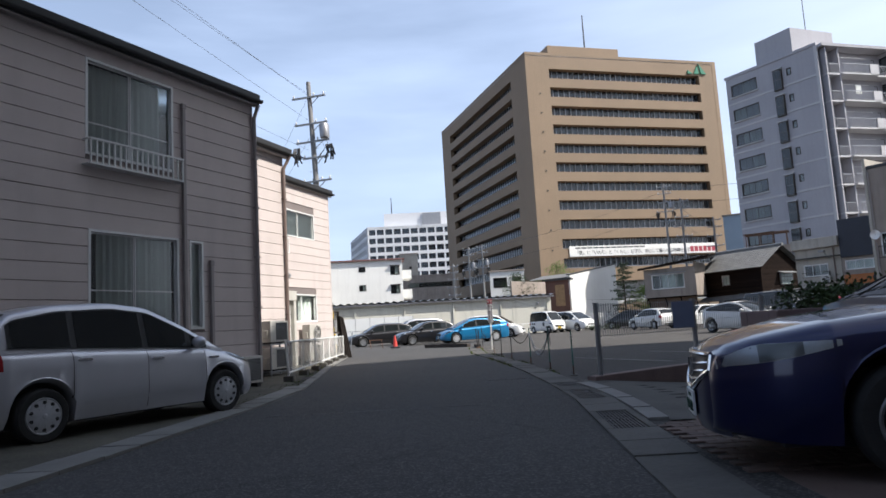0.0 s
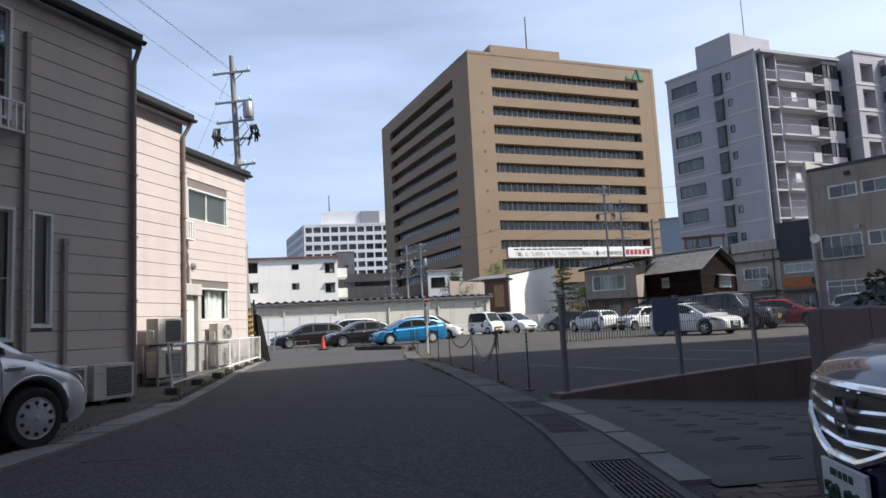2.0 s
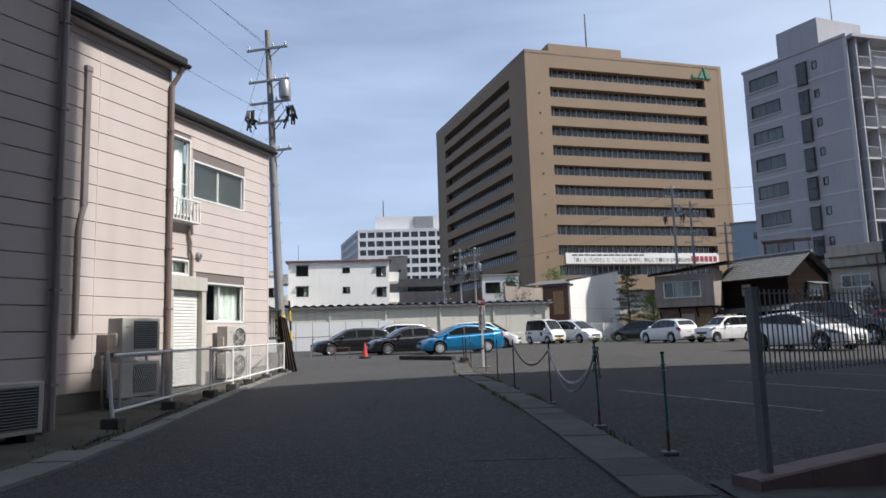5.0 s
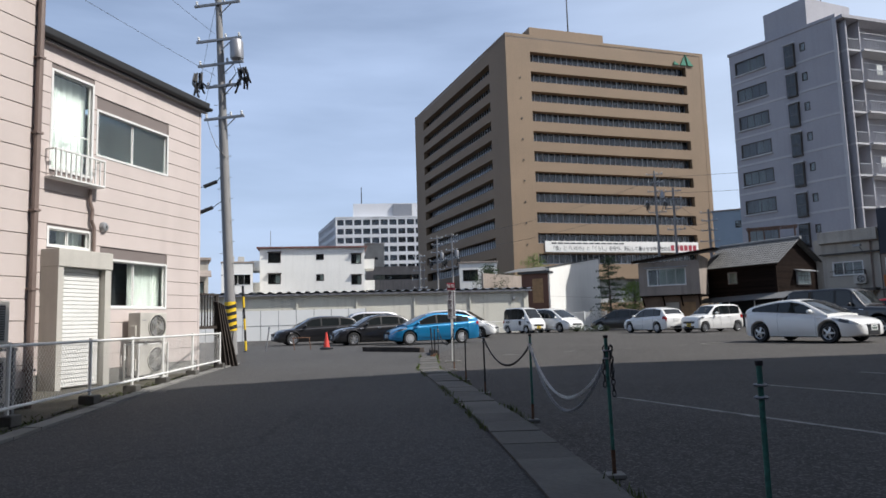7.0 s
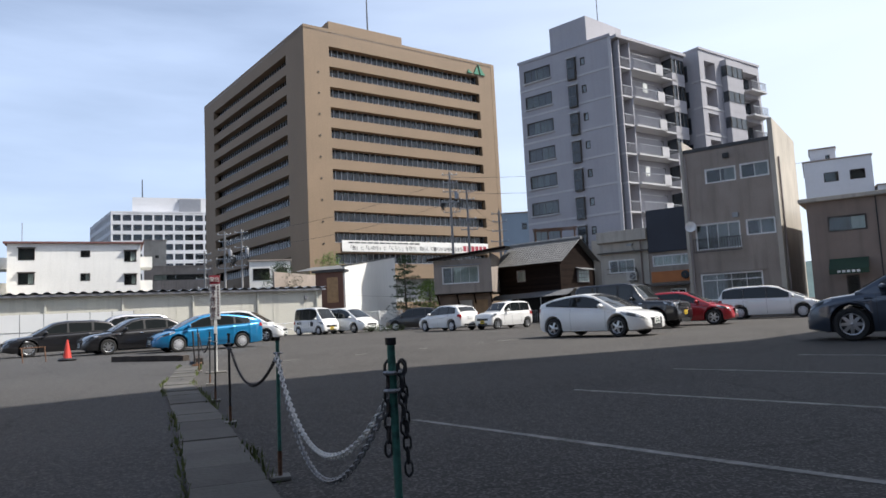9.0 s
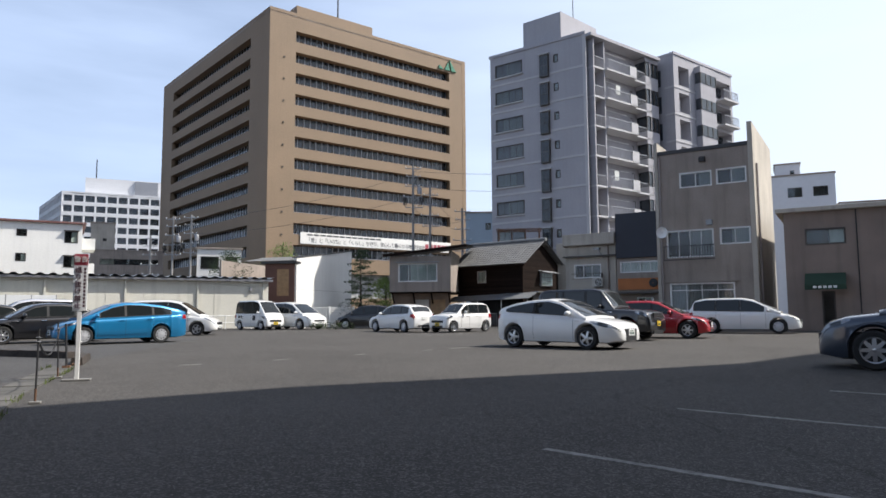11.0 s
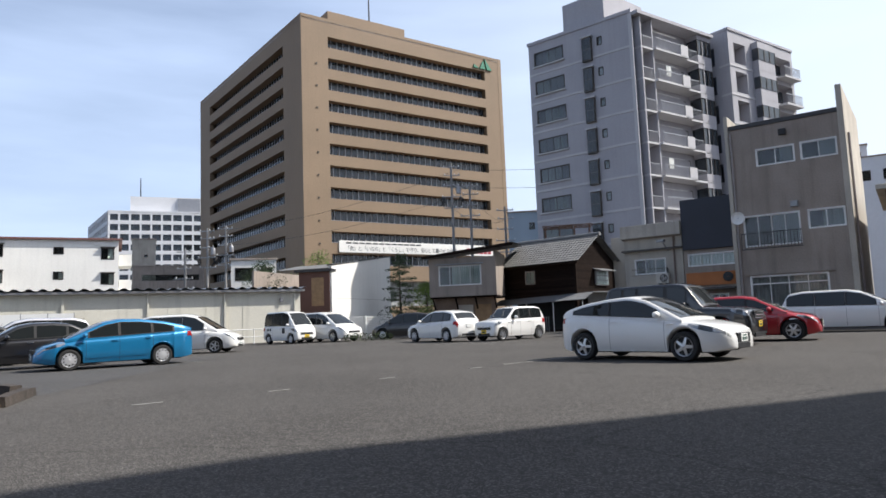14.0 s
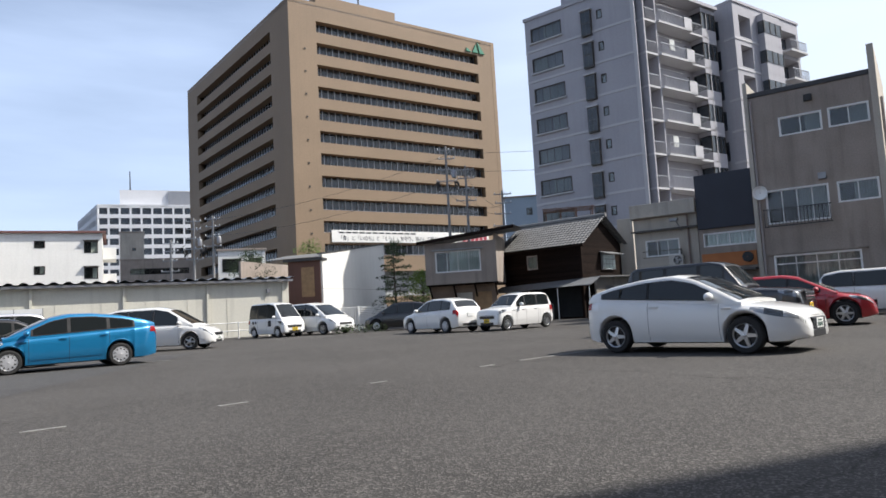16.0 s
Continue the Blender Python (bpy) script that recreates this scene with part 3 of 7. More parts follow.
rng = random.Random(5)
bm = bmesh.new()
for i in range(42):
    u = 0.3 + i * (lp - 0.75) / 41
    for k in range(3):
        clump(bm, (u, -0.2 - 0.15 * k, 1.03 + rng.uniform(-0.06, 0.1)), 0.22, 95, 0.03, rng, 0.8)
hedge = thing("hedge", "clipped dark green hedge above the planter wall", "hedge", planter)
part("leaves", bm, LEAF_HEDGE, hedge)
bm = bmesh.new()
for i in range(14):
    u = 0.2 + i * (lp - 0.6) / 13
    rod(bm, (u, -0.35, 0.3), (u + 0.1, -0.33, 1.1), 0.02, 0.008, 5)
part("stems", bm, BARK, hedge)
solid("planter_soil", one_box(0.15, lp - 0.15, -0.55, -0.15, -0.02, 0.9), DIRT, "dark planter soil under the hedge", "soil", "structure", m=planter)

# bay lines of the car park
_lines = (((3.2, 18.05), (4.69, 14.56)), ((5.45, 19.1), (6.9, 15.95)), ((7.8, 20.4), (9.05, 17.85)), ((10.65, 20.9), (11.9, 18.4)), ((2.95, 29.25), (3.35, 29.4)), ((4.9, 29.95), (5.25, 30.1)), ((7.0, 31.0), (7.3, 31.15)), ((9.15, 32.1), (9.5, 32.3)), ((10.2, 32.7), (13.0, 34.0)), ((1.6, 42.9), (3.6, 42.0)))
for (xa, ya), (xb, yb) in _lines:
    d = Vector((xb - xa, yb - ya)).normalized() * 0.038
    solid("bay_line", prism(bmesh.new(), [(xa - d.y, ya + d.x), (xa + d.y, ya - d.x), (xb + d.y, yb - d.x), (xb - d.y, yb + d.x)], -0.01, 0.001), LINE_PAINT, "worn white bay line on the asphalt", "road marking", "structure", "bay lines")

# tufts along the drain and the kerb
bm = bmesh.new()
for i in range(1500):
    y = rng.uniform(12.5, 30)
    x = rng.choice((along(DRAIN, y) - 0.02, along(DRAIN, y) + 0.47)) + rng.gauss(0, 0.02)
    if noise.noise((x, y * 0.8, 3)) < 0.0:
        continue
    h, a = rng.uniform(0.02, 0.09), rng.uniform(0, 6.3)
    c, s = math.cos(a) * 0.008, math.sin(a) * 0.008
    bm.faces.new([bm.verts.new(p) for p in ((x - c, y - s, 0), (x + c, y + s, 0), (x + s * 3, y + c * 3, h))])
for i in range(1700):
    y = rng.uniform(9, 29)
    x = along(KERB, y) - 0.24 - abs(rng.gauss(0, 0.25))
    if noise.noise((x, y * 0.6, 7)) < -0.1:
        continue
    h, a = rng.uniform(0.01, 0.05), rng.uniform(0, 6.3)
    c, s = math.cos(a) * 0.009, math.sin(a) * 0.009
    bm.faces.new([bm.verts.new(p) for p in ((x - c, y - s, 0), (x + c, y + s, 0), (x + s * 3, y + c * 3, h))])
solid("grass_tufts", bm, GRASS, "thin grass tufts along kerb and drain", "grass", "stuff")

# ---- the row of houses beside the lane ----
def wing(p_right, p_left, h, wins, name, label, depth=7.0, over=0.32, over_end=0.2):
    """A two-storey wing with board siding; wins are openings (u0, u1, z0, z1)."""
    m = facade(p_right, p_left)
    w = (Vector(p_right) - Vector(p_left)).length
    ob = thing(name, label, "house", m)
    bm = holed(bmesh.new(), w, h, 0.12, wins)
    part("wall", bm, BACKING, ob)
    bm = bmesh.new()
    box(bm, 0, 0.12, -depth, -0.121, 0, h)
    box(bm, w - 0.12, w, -depth, -0.121, 0, h)
    box(bm, 0.121, w - 0.121, -depth, -depth + 0.12, 0, h)
    part("side_wall", bm, SIDING, ob)
    part("base", one_box(-0.002, w, -0.05, 0.006, 0, 0.28), CONC, ob)
    row, z = 0.3, 0.28
    while z < h - 0.02:
        z1 = min(z + row, h)
        spans = [(0.0, w)]
        for a, b, c, d in wins:
            if c < z1 - 0.03 and d > z + 0.03:
                cut = []
                for s in spans:
                    if b <= s[0] or a >= s[1]:
                        cut.append(s)
                    else:
                        if a > s[0] + 0.02:
                            cut.append((s[0], a))
                        if b < s[1] - 0.02:
                            cut.append((b, s[1]))
                spans = cut
        for a, b in spans:
            bm = bmesh.new()
            sec = ((0.001, z + 0.004), (0.022, z + 0.008), (0.024, z + 0.014), (0.018, z1 - 0.006), (0.01, z1), (0.001, z1))
            r0, r1 = [bm.verts.new((a, y, q)) for y, q in sec], [bm.verts.new((b, y, q)) for y, q in sec]
            for i in range(len(sec) - 1):
                bm.faces.new((r0[i], r1[i], r1[i + 1], r0[i + 1]))
            bm.faces.new(r0)
            bm.faces.new(r1[::-1])
            part("siding_board", bm, SIDING, ob)
        z = z1
    # joint cover strips, eave, roof
    for u in (w * 0.36, w * 0.68):
        if not any(a - 0.05 < u < b + 0.05 for a, b, _, _ in wins):
            part("joint_strip", one_box(u - 0.012, u + 0.012, 0.0, 0.025, 0.28, h), SIDING, ob)
    part("corner_trim", one_box(-0.03, 0.03, -0.06, 0.03, 0.0, h, 0.005), SIDING, ob)
    bm = bmesh.new()
    r = 0.28
    sec = [(over, h - 0.02), (over + 0.03, h + 0.2), (-depth / 2, h + 0.2 + r * (depth / 2)), (-depth - over, h + 0.2), (-depth - over, h - 0.02), (-depth / 2, h + r * (depth / 2))]
    a, b = [bm.verts.new((-over_end, y, z)) for y, z in sec], [bm.verts.new((w, y, z)) for y, z in sec]
    for i in range(len(sec)):
        j = (i + 1) % len(sec)
        bm.faces.new((a[i], a[j], b[j], b[i]))
    bm.faces.new(a)
    bm.faces.new(b[::-1])
    part("roof", bm, ROOF_DARK, ob, "dark metal roof with deep fascia")
    part("soffit", one_box(-over_end + 0.02, w, 0.026, over - 0.015, h - 0.06, h - 0.03), SOFFIT, ob)
    bm = bmesh.new()
    n = 8
    slab(bm, [[(u, over + 0.045 + 0.055 * math.cos(math.pi * i / n), h + 0.06 - 0.06 * math.sin(math.pi * i / n)) for i in range(n + 1)] for u in (-over_end - 0.02, w)])
    slab(bm, [[(u, over + 0.045 + 0.062 * math.cos(math.pi * i / n), h + 0.06 - 0.067 * math.sin(math.pi * i / n)) for i in range(n + 1)] for u in (-over_end - 0.02, w)])
    part("gutter", bm, ROOF_DARK, ob, "black half-round gutter")
    return ob, w


def downpipe(ob, u, z0, z1, r=0.035, y=0.09, material=None, bend=None):
    bm = bmesh.new()
    pts = [(u, y, z0), (u, y, z1)]
    if bend:
        pts += [(u, y, z1), *bend]
    tube(bm, pts, r, 8)
    for k in range(int((z1 - z0) / 1.1)):
        z = z0 + 0.5 + k * 1.1
        box(bm, u - r - 0.008, u + r + 0.008, 0.0, y + r + 0.006, z, z + 0.03)
    part("downpipe", bm, material or PIPE, ob, smooth=True)


def duct_cover(ob, u, z0, z1, w=0.075):
    bm = one_box(u - w / 2, u + w / 2, 0.02, 0.09, z0, z1, 0.012)
    box(bm, u - w / 2 - 0.012, u + w / 2 + 0.012, 0.018, 0.1, z1 - 0.09, z1 + 0.01, 0.01)
    part("duct_cover", bm, PIPE, ob)


def balcony_rail(ob, u0, u1, z0, z1, y=0.2):
    root = part("window_rail", box(box(one_box(u0, u1, y - 0.02, y + 0.02, z1 - 0.035, z1, 0.006), u0, u1, y - 0.015, y + 0.015, z0, z0 + 0.03), u0, u1, 0.03, y, z0 + 0.0, z0 + 0.012), ALU, ob, "white balcony rail")
    n = int((u1 - u0) / 0.11)
    for i in range(n + 1):
        u = u0 + 0.02 + (u1 - u0 - 0.04) * i / n
        part("baluster", one_box(u - 0.012, u + 0.012, y - 0.012, y + 0.012, z0 + 0.03, z1 - 0.035), ALU, root)
    bm = bmesh.new()
    bm.free()
    for u in (u0, u1):
        for z in (z1 - 0.03, z0):
            part("bracket", one_box(u - 0.015, u + 0.015, 0.02, y - 0.021, z, z + 0.025), ALU, root)


def ac_unit(m, label="cream air-conditioner outdoor unit on plastic feet", w=0.8, h=0.55, d=0.3, feet=0.1, group="air conditioners", square=False):
    """x along its front, y out of the grille."""
    ob = thing("air_conditioner", label, "air conditioner", m, group)
    part("casing", one_box(0, w, -d, 0, feet, feet + h, 0.012), AC_BODY, ob)
    cx, cz, r = w * 0.38, feet + h * 0.5, min(h * 0.42, w * 0.32)
    if square:
        # black sheet on the solid casing paints the shade behind the slats
        part("grille_opening", one_box(0.06, w * 0.7, 0.0005, 0.003, feet + 0.05, feet + h - 0.05), BLACK_PLASTIC, ob, "black sheet standing in for shade behind the square grille")
        for k in range(15):
            z = feet + 0.06 + k * (h - 0.12) / 14
            part("grille_slat", one_box(0.06, w * 0.7, 0.003, 0.012, z - 0.004, z + 0.004), ALU_GREY, ob)
    bm = bmesh.new()
    lathe(bm, [(r * 1.06, 0.003), (r * 1.06, 0.02), (r, 0.026), (r, 0.004)], 28, "y", (cx, 0, cz))
    for q in (0.25, 0.5, 0.75):
        lathe(bm, [(r * q, 0.012), (r * q, 0.018), (r * q + 0.006, 0.018), (r * q + 0.006, 0.012)], 24, "y", (cx, 0, cz))
    for k in range(8):
        a = math.pi * k / 8
        rod(bm, (cx - r * math.cos(a), 0.015, cz - r * math.sin(a)), (cx + r * math.cos(a), 0.015, cz + r * math.sin(a)), 0.003, seg=4)
    if square:
        bm.free()
    else:
        part("fan_guard", bm, AC_BODY, ob, smooth=True)
    bm = bmesh.new()
    # black disc on the solid casing paints the fan hollow's shade
    lathe(bm, [(0.002, 0.004), (r, 0.003)], 28, "y", (cx, 0, cz))
    if square:
        bm.free()
    else:
        part("fan_opening", bm, BLACK_PLASTIC, ob, "black disc standing in for the shaded fan opening")
    bm = bmesh.new()
    for k in range(3):
        a = 2 * math.pi * k / 3 + 0.4
        b = bmesh.new()
        bm.faces.new([bm.verts.new((cx + q * math.cos(a + e), 0.006 + o, cz + q * math.sin(a + e))) for q, e, o in ((0.05, 0, 0), (r * 0.9, 0.15, 0), (r * 0.9, 1.1, 0.004), (0.05, 1.2, 0.004))])
        b.free()
    if square:
        bm.free()
    else:
        part("fan", bm, GALV, ob)
    part("side_cover", one_box(w - 0.06, w + 0.035, -d * 0.75, -d * 0.3, feet + 0.1, feet + h * 0.55, 0.012), AC_BODY, ob)
    part("brand_bar", one_box(w * 0.78, w * 0.93, 0.0, 0.003, feet + h * 0.72, feet + h * 0.75), ALU_GREY, ob)
    for x in (0.1, w - 0.2):
        part("foot", one_box(x, x + 0.1, -d - 0.03, 0.03, 0, feet, 0.01), BLACK_PLASTIC, ob)
    return ob


# first wing, in shade
B1R, B1L = (-4.2, 14.58), (-4.2 - 0.4305 * 24, 14.58 - 0.9026 * 24)
h1 = [(2.2, 4.06, 4.27, 5.98), (2.1, 4.0, 1.05, 2.99), (1.49, 1.84, 1.24, 2.98), (7.9, 9.7, 4.3, 6.0), (7.9, 9.7, 1.05, 3.0)]
house1, _ = wing(B1R, B1L, 6.25, h1, "house", "two-storey house wing with pinkish beige board siding in shade", over=0.16, over_end=0.12)
window(house1, *h1[0], 2, curtain=-0.92, rail=4.85, glass=GLASS_SCREEN)
window(house1, *h1[1], 2, curtain=0.85, rail=1.95, glass=GLASS_SCREEN)
window(house1, *h1[2], 1, glass=GLASS_FROST)
window(house1, *h1[3], 2, curtain=0.5)
window(house1, *h1[4], 2, curtain=-0.5)
balcony_rail(house1, 2.12, 4.1, 4.06, 4.52)
downpipe(house1, -0.02, 0.05, 5.9, 0.042, 0.08, PIPE, [(-0.04, 0.14, 6.08), (-0.04, 0.2, 6.2)])
duct_cover(house1, 1.98, 0.6, 5.68)
duct_cover(house1, 1.31, 0.68, 2.6)
f1 = facade(B1R, B1L)
ac_unit(f1 @ pose(0.3, 0.42, 0.0), w=0.78, feet=0.09, square=True)
ac_unit(f1 @ pose(1.2, 0.42, 0.0), w=0.76, feet=0.09, square=True)

# second wing
B2R, B2L = (-4.65, 18.92), (-4.65 - 0.342 * 4.4, 18.92 - 0.94 * 4.4)
house2, _ = wing(B2R, B2L, 6.18, [], "house", "middle two-storey house wing, beige board siding, sunlit", over=0.22, over_end=0.2)
downpipe(house2, 0.02, 0.0, 5.8, 0.045, 0.09, PIPE_BROWN, [(-0.05, 0.18, 6.02), (-0.05, 0.26, 6.16)])
duct_cover(house2, 1.86, 3.2, 5.5, 0.1)
bm = tube(bmesh.new(), [(1.86, 0.06, 3.2), (1.92, 0.07, 3.0), (1.95, 0.07, 2.8), (1.95, 0.07, 1.2)], 0.04, 8)
part("cable_pipe", bm, PIPE, house2, smooth=True)
f2 = facade(B2R, B2L)
stand = thing("unit_stand", "galvanised double stand for outdoor units", "stand", f2 @ pose(0.62, 0.16, 0))
for x in (0.02, 0.92):
    for y in (0.05, 0.4):
        part("leg", one_box(x - 0.018, x + 0.018, y - 0.018, y + 0.018, 0, 0.84), GALV, stand)
for z in (0.1, 0.8):
    part("shelf", box(one_box(-0.02, 0.96, 0.04, 0.08, z, z + 0.035), -0.02, 0.96, 0.37, 0.41, z, z + 0.035), GALV, stand)
ac_unit(f2 @ pose(0.7, 0.54, 0.835), w=0.8, feet=0.04, square=True, label="cream outdoor unit on top of a double stand")
ac_unit(f2 @ pose(0.7, 0.54, 0.135), w=0.8, feet=0.04, square=True, label="cream outdoor unit low on a double stand")

# third wing
B3R, B3L = (-4.64, 25.78), (-4.64 - 0.309 * 6.9, 25.78 - 0.951 * 6.9)
h3 = [(3.32, 4.33, 3.98, 5.88), (1.14, 3.25, 4.46, 5.42), (1.14, 3.08, 1.46, 2.46), (3.32, 4.33, 2.56, 2.94), (3.34, 4.32, 0.03, 2.18)]
house3, _ = wing(B3R, B3L, 6.36, h3, "house", "end house wing with sunlit beige board siding", depth=5.5, over=0.12)
window(house3, *h3[0], 1, curtain=1.0, rail=4.75)
window(house3, *h3[1], 2, glass=GLASS_FROST)
window(house3, *h3[2], 2, curtain=0.5, glass=GLASS)
window(house3, *h3[3], 2, curtain=0.6)
balcony_rail(house3, 3.22, 4.4, 3.8, 4.34, 0.24)
shutter = part("roller_shutter", one_box(3.36, 4.3, 0.24, 0.26, 0.03, 2.18), WHITE_METAL, house3, "pale closed roller shutter")
for k in range(29):
    z = 0.05 + k * 0.073
    part("slat", one_box(3.37, 4.29, 0.261, 0.3, z, z + 0.064, 0.006), WHITE_METAL, shutter)
part("shutter_box", one_box(3.18, 4.44, 0.026, 0.44, 2.18, 2.5, 0.01), AC_BODY, house3, "cream shutter housing")
for u0, u1 in ((3.2, 3.35), (4.31, 4.43)):
    part("shutter_jamb", one_box(u0, u1, 0.026, 0.42, 0, 2.179), AC_BODY, house3, "cream shutter jamb")
downpipe(house3, 4.7, 0.0, 6.0, 0.04, 0.08, PIPE)
bm = tube(bmesh.new(), [(3.42, 0.08, 3.75), (3.42, 0.08, 3.5), (3.36, 0.09, 3.35), (3.38, 0.09, 3.15), (3.3, 0.08, 3.0), (3.3, 0.08, 2.55)], 0.035, 8)
part("cable_pipe", bm, PIPE_BROWN, house3, smooth=True)
bm = lathe(bmesh.new(), [(0.1, 0.02), (0.1, 0.06), (0.07, 0.1), (0.02, 0.11)], 20, "y", (3.02, 0, 3.07))
part("wall_vent", bm, GALV, house3, "round grey wall vent", smooth=True)
f3 = facade(B3R, B3L)
bm = bmesh.new()
ac_unit(f3 @ pose(1.66, 0.46, 0.74), w=0.78, h=0.58, feet=0.05, label="white outdoor unit on an upper rack")
ac_unit(f3 @ pose(1.66, 0.46, 0.06), w=0.78, h=0.6, feet=0.05, label="white outdoor unit in a low rack")
rack = thing("unit_rack", "white steel rack holding two outdoor units", "stand", f3 @ pose(1.62, 0.1, 0))
for x in (0.0, 0.86):
    for y in (0.02, 0.36):
        part("leg", one_box(x - 0.015, x + 0.015, y - 0.015, y + 0.015, 0, 0.74), WHITE_METAL, rack)
for z in (0.03, 0.72):
    part("shelf", box(one_box(-0.015, 0.875, 0.02, 0.05, z, z + 0.03), -0.015, 0.875, 0.33, 0.36, z, z + 0.03), WHITE_METAL, rack)
# outside steps with a timber rail at the end of the row
steps = thing("outside_stair", "weathered timber deck and leaning boards by the house end", "stair", facade((-4.6, 27.3), (-4.95, 26.0)))
part("deck", one_box(0, 1.5, -1.1, 0.0, 1.0, 1.08), WOOD_STOP, steps)
for x in (0.05, 1.45):
    for y in (-0.05, -1.0):
        part("post", one_box(x - 0.04, x + 0.04, y - 0.04, y + 0.04, 0, 1.9), WOOD_STOP, steps)
for k in range(11):
    part("baluster", one_box(0.1 + k * 0.125, 0.13 + k * 0.125, -0.03, -0.01, 1.08, 1.85), WOOD_STOP, steps)
part("rail", one_box(0, 1.5, -0.06, 0.0, 1.85, 1.9), WOOD_STOP, steps)
for k in range(4):
    bm = box(bmesh.new(), -0.02, 0.02, -0.06, 0.06, 0, 1.75, 0.0, pose(-0.2 - 0.13 * k, 0.05 + 0.03 * k, 0, 0, 14 + 3 * k, 0))
    part("leaning_board", bm, WOOD_STOP, steps)

# white mesh fence on concrete feet
FENCE = [(-3.62, 15.0), (-3.78, 17.1), (-3.92, 19.2), (-4.02, 20.8), (-4.14, 22.4), (-4.28, 24.4), (-4.42, 26.8)]
wf = thing("garden_fence", "low white steel mesh fence on concrete feet", "fence")
for i, (x, y) in enumerate(FENCE):
    lean = 0.1 if i == 0 else 0.0
    part("post", rod(bmesh.new(), (x, y, 0.05), (x - lean * 0.4, y - lean, 0.92), 0.024), WHITE_METAL, wf)
    part("foot_block", one_box(x - 0.11, x + 0.11, y - 0.1, y + 0.1, 0.0, 0.13, 0.015), CONC_DARK, wf)
for (xa, ya), (xb, yb) in zip(FENCE, FENCE[1:]):
    for z in (0.2, 0.88):
        part("rail", rod(bmesh.new(), (xa, ya, z), (xb, yb, z), 0.02), WHITE_METAL, wf)
    bm = bmesh.new()
    l = math.hypot(xb - xa, yb - ya)
    n = int((l + 0.68) / 0.075)
    for sgn in (1, -1):
        for k in range(n):
            s0 = k * 0.075
            a, b = (s0, 0.2), (s0 - 0.68, 0.88)
            if a[0] > l:
                a = (l, 0.2 + s0 - l)
            if b[0] < 0:
                b = (0.0, 0.2 + s0)
            if a[1] >= 0.88 or b[1] <= 0.2:
                continue
            pt = lambda q: (xa + (xb - xa) * ((q[0] if sgn > 0 else l - q[0]) / l), ya + (yb - ya) * ((q[0] if sgn > 0 else l - q[0]) / l), q[1])
            rod(bm, pt(a), pt(b), 0.0022, seg=3, caps=False)
    part("wire_mesh", bm, WHITE_METAL, wf)

# ---- cars ----
def lerp_line(line, x):
    if x <= line[0][0]:
        return line[0][1]
    for (xa, za), (xb, zb) in zip(line, line[1:]):
        if xa <= x <= xb:
            k = (x - xa) / max(1e-6, xb - xa)
            return za + (zb - za) * k
    return line[-1][1]


def smooth_line(line, x, r=0.05):
    return sum(lerp_line(line, x + r * k / 3) for k in range(-3, 4)) / 7


def wheel_meshes(r, w, spokes, cover):
    """Tyre, rim and spokes in the xz plane, the outside towards -y."""
    bm = bmesh.new()
    lathe(bm, [(r * 0.64, -w / 2 + 0.012), (r * 0.72, -w / 2), (r * 0.92, -w / 2 + 0.004), (r * 0.985, -w / 2 + 0.03), (r, -w / 4), (r, w / 4), (r * 0.985, w / 2 - 0.03), (r * 0.92, w / 2 - 0.004), (r * 0.64, w / 2)], 28, "y")
    tyre = mesh_of("tyre", bm, RUBBER, True)
    bm = bmesh.new()
    q = r * 0.67
    lathe(bm, [(q * 0.93, 0.03), (q * 0.93, -w / 2 + 0.03), (q, -w / 2 + 0.006), (q * 0.97, -w / 2 - 0.004), (q * 0.88, -w / 2 + 0.012)], 28, "y")
    y = -w / 2 + 0.006
    if cover:
        lathe(bm, [(q * 0.9, y), (q * 0.55, y - 0.012), (q * 0.3, y - 0.02), (0.004, y - 0.022)], 28, "y")
    for k in range(spokes):
        a = 2 * math.pi * k / spokes
        c, s = math.cos(a), math.sin(a)
        hw = 0.16 * q if not cover else 0.08 * q
        vs = []
        for rad, wd, yy in ((0.12 * q, hw * 1.1, y - 0.012), (0.92 * q, hw * 0.75, y)):
            for side in (-1, 1):
                for dy in (0.0, 0.025):
                    vs.append(bm.verts.new((rad * c - side * wd * s, yy + dy - (0.01 if cover else 0), rad * s + side * wd * c)))
        for f in ((0, 2, 6, 4), (1, 5, 7, 3), (0, 4, 5, 1), (2, 3, 7, 6), (4, 6, 7, 5)):
            bm.faces.new([vs[i] for i in f])
    lathe(bm, [(0.16 * q, y + 0.02), (0.16 * q, y - 0.02), (0.12 * q, y - 0.026), (0.003, y - 0.026)], 16, "y")
    rim = mesh_of("rim", bm, RIM_COVER if cover else RIM, True)
    # black disc and dots stand in for shade behind spokes and in cover holes
    bm = bmesh.new()
    lathe(bm, [(q * 0.94, -w / 2 + 0.05), (0.003, -w / 2 + 0.05)], 20, "y")
    if cover:
        for k in range(10):
            a = 2 * math.pi * (k + 0.5) / 10
            lathe(bm, [(0.1 * q, y - 0.002), (0.1 * q, y - 0.016), (0.002, y - 0.018)], 8, "y", (0.74 * q * math.cos(a), 0, 0.74 * q * math.sin(a)))
    disc = mesh_of("brake_disc", bm, BLACK_PLASTIC)
    return tyre, rim, disc


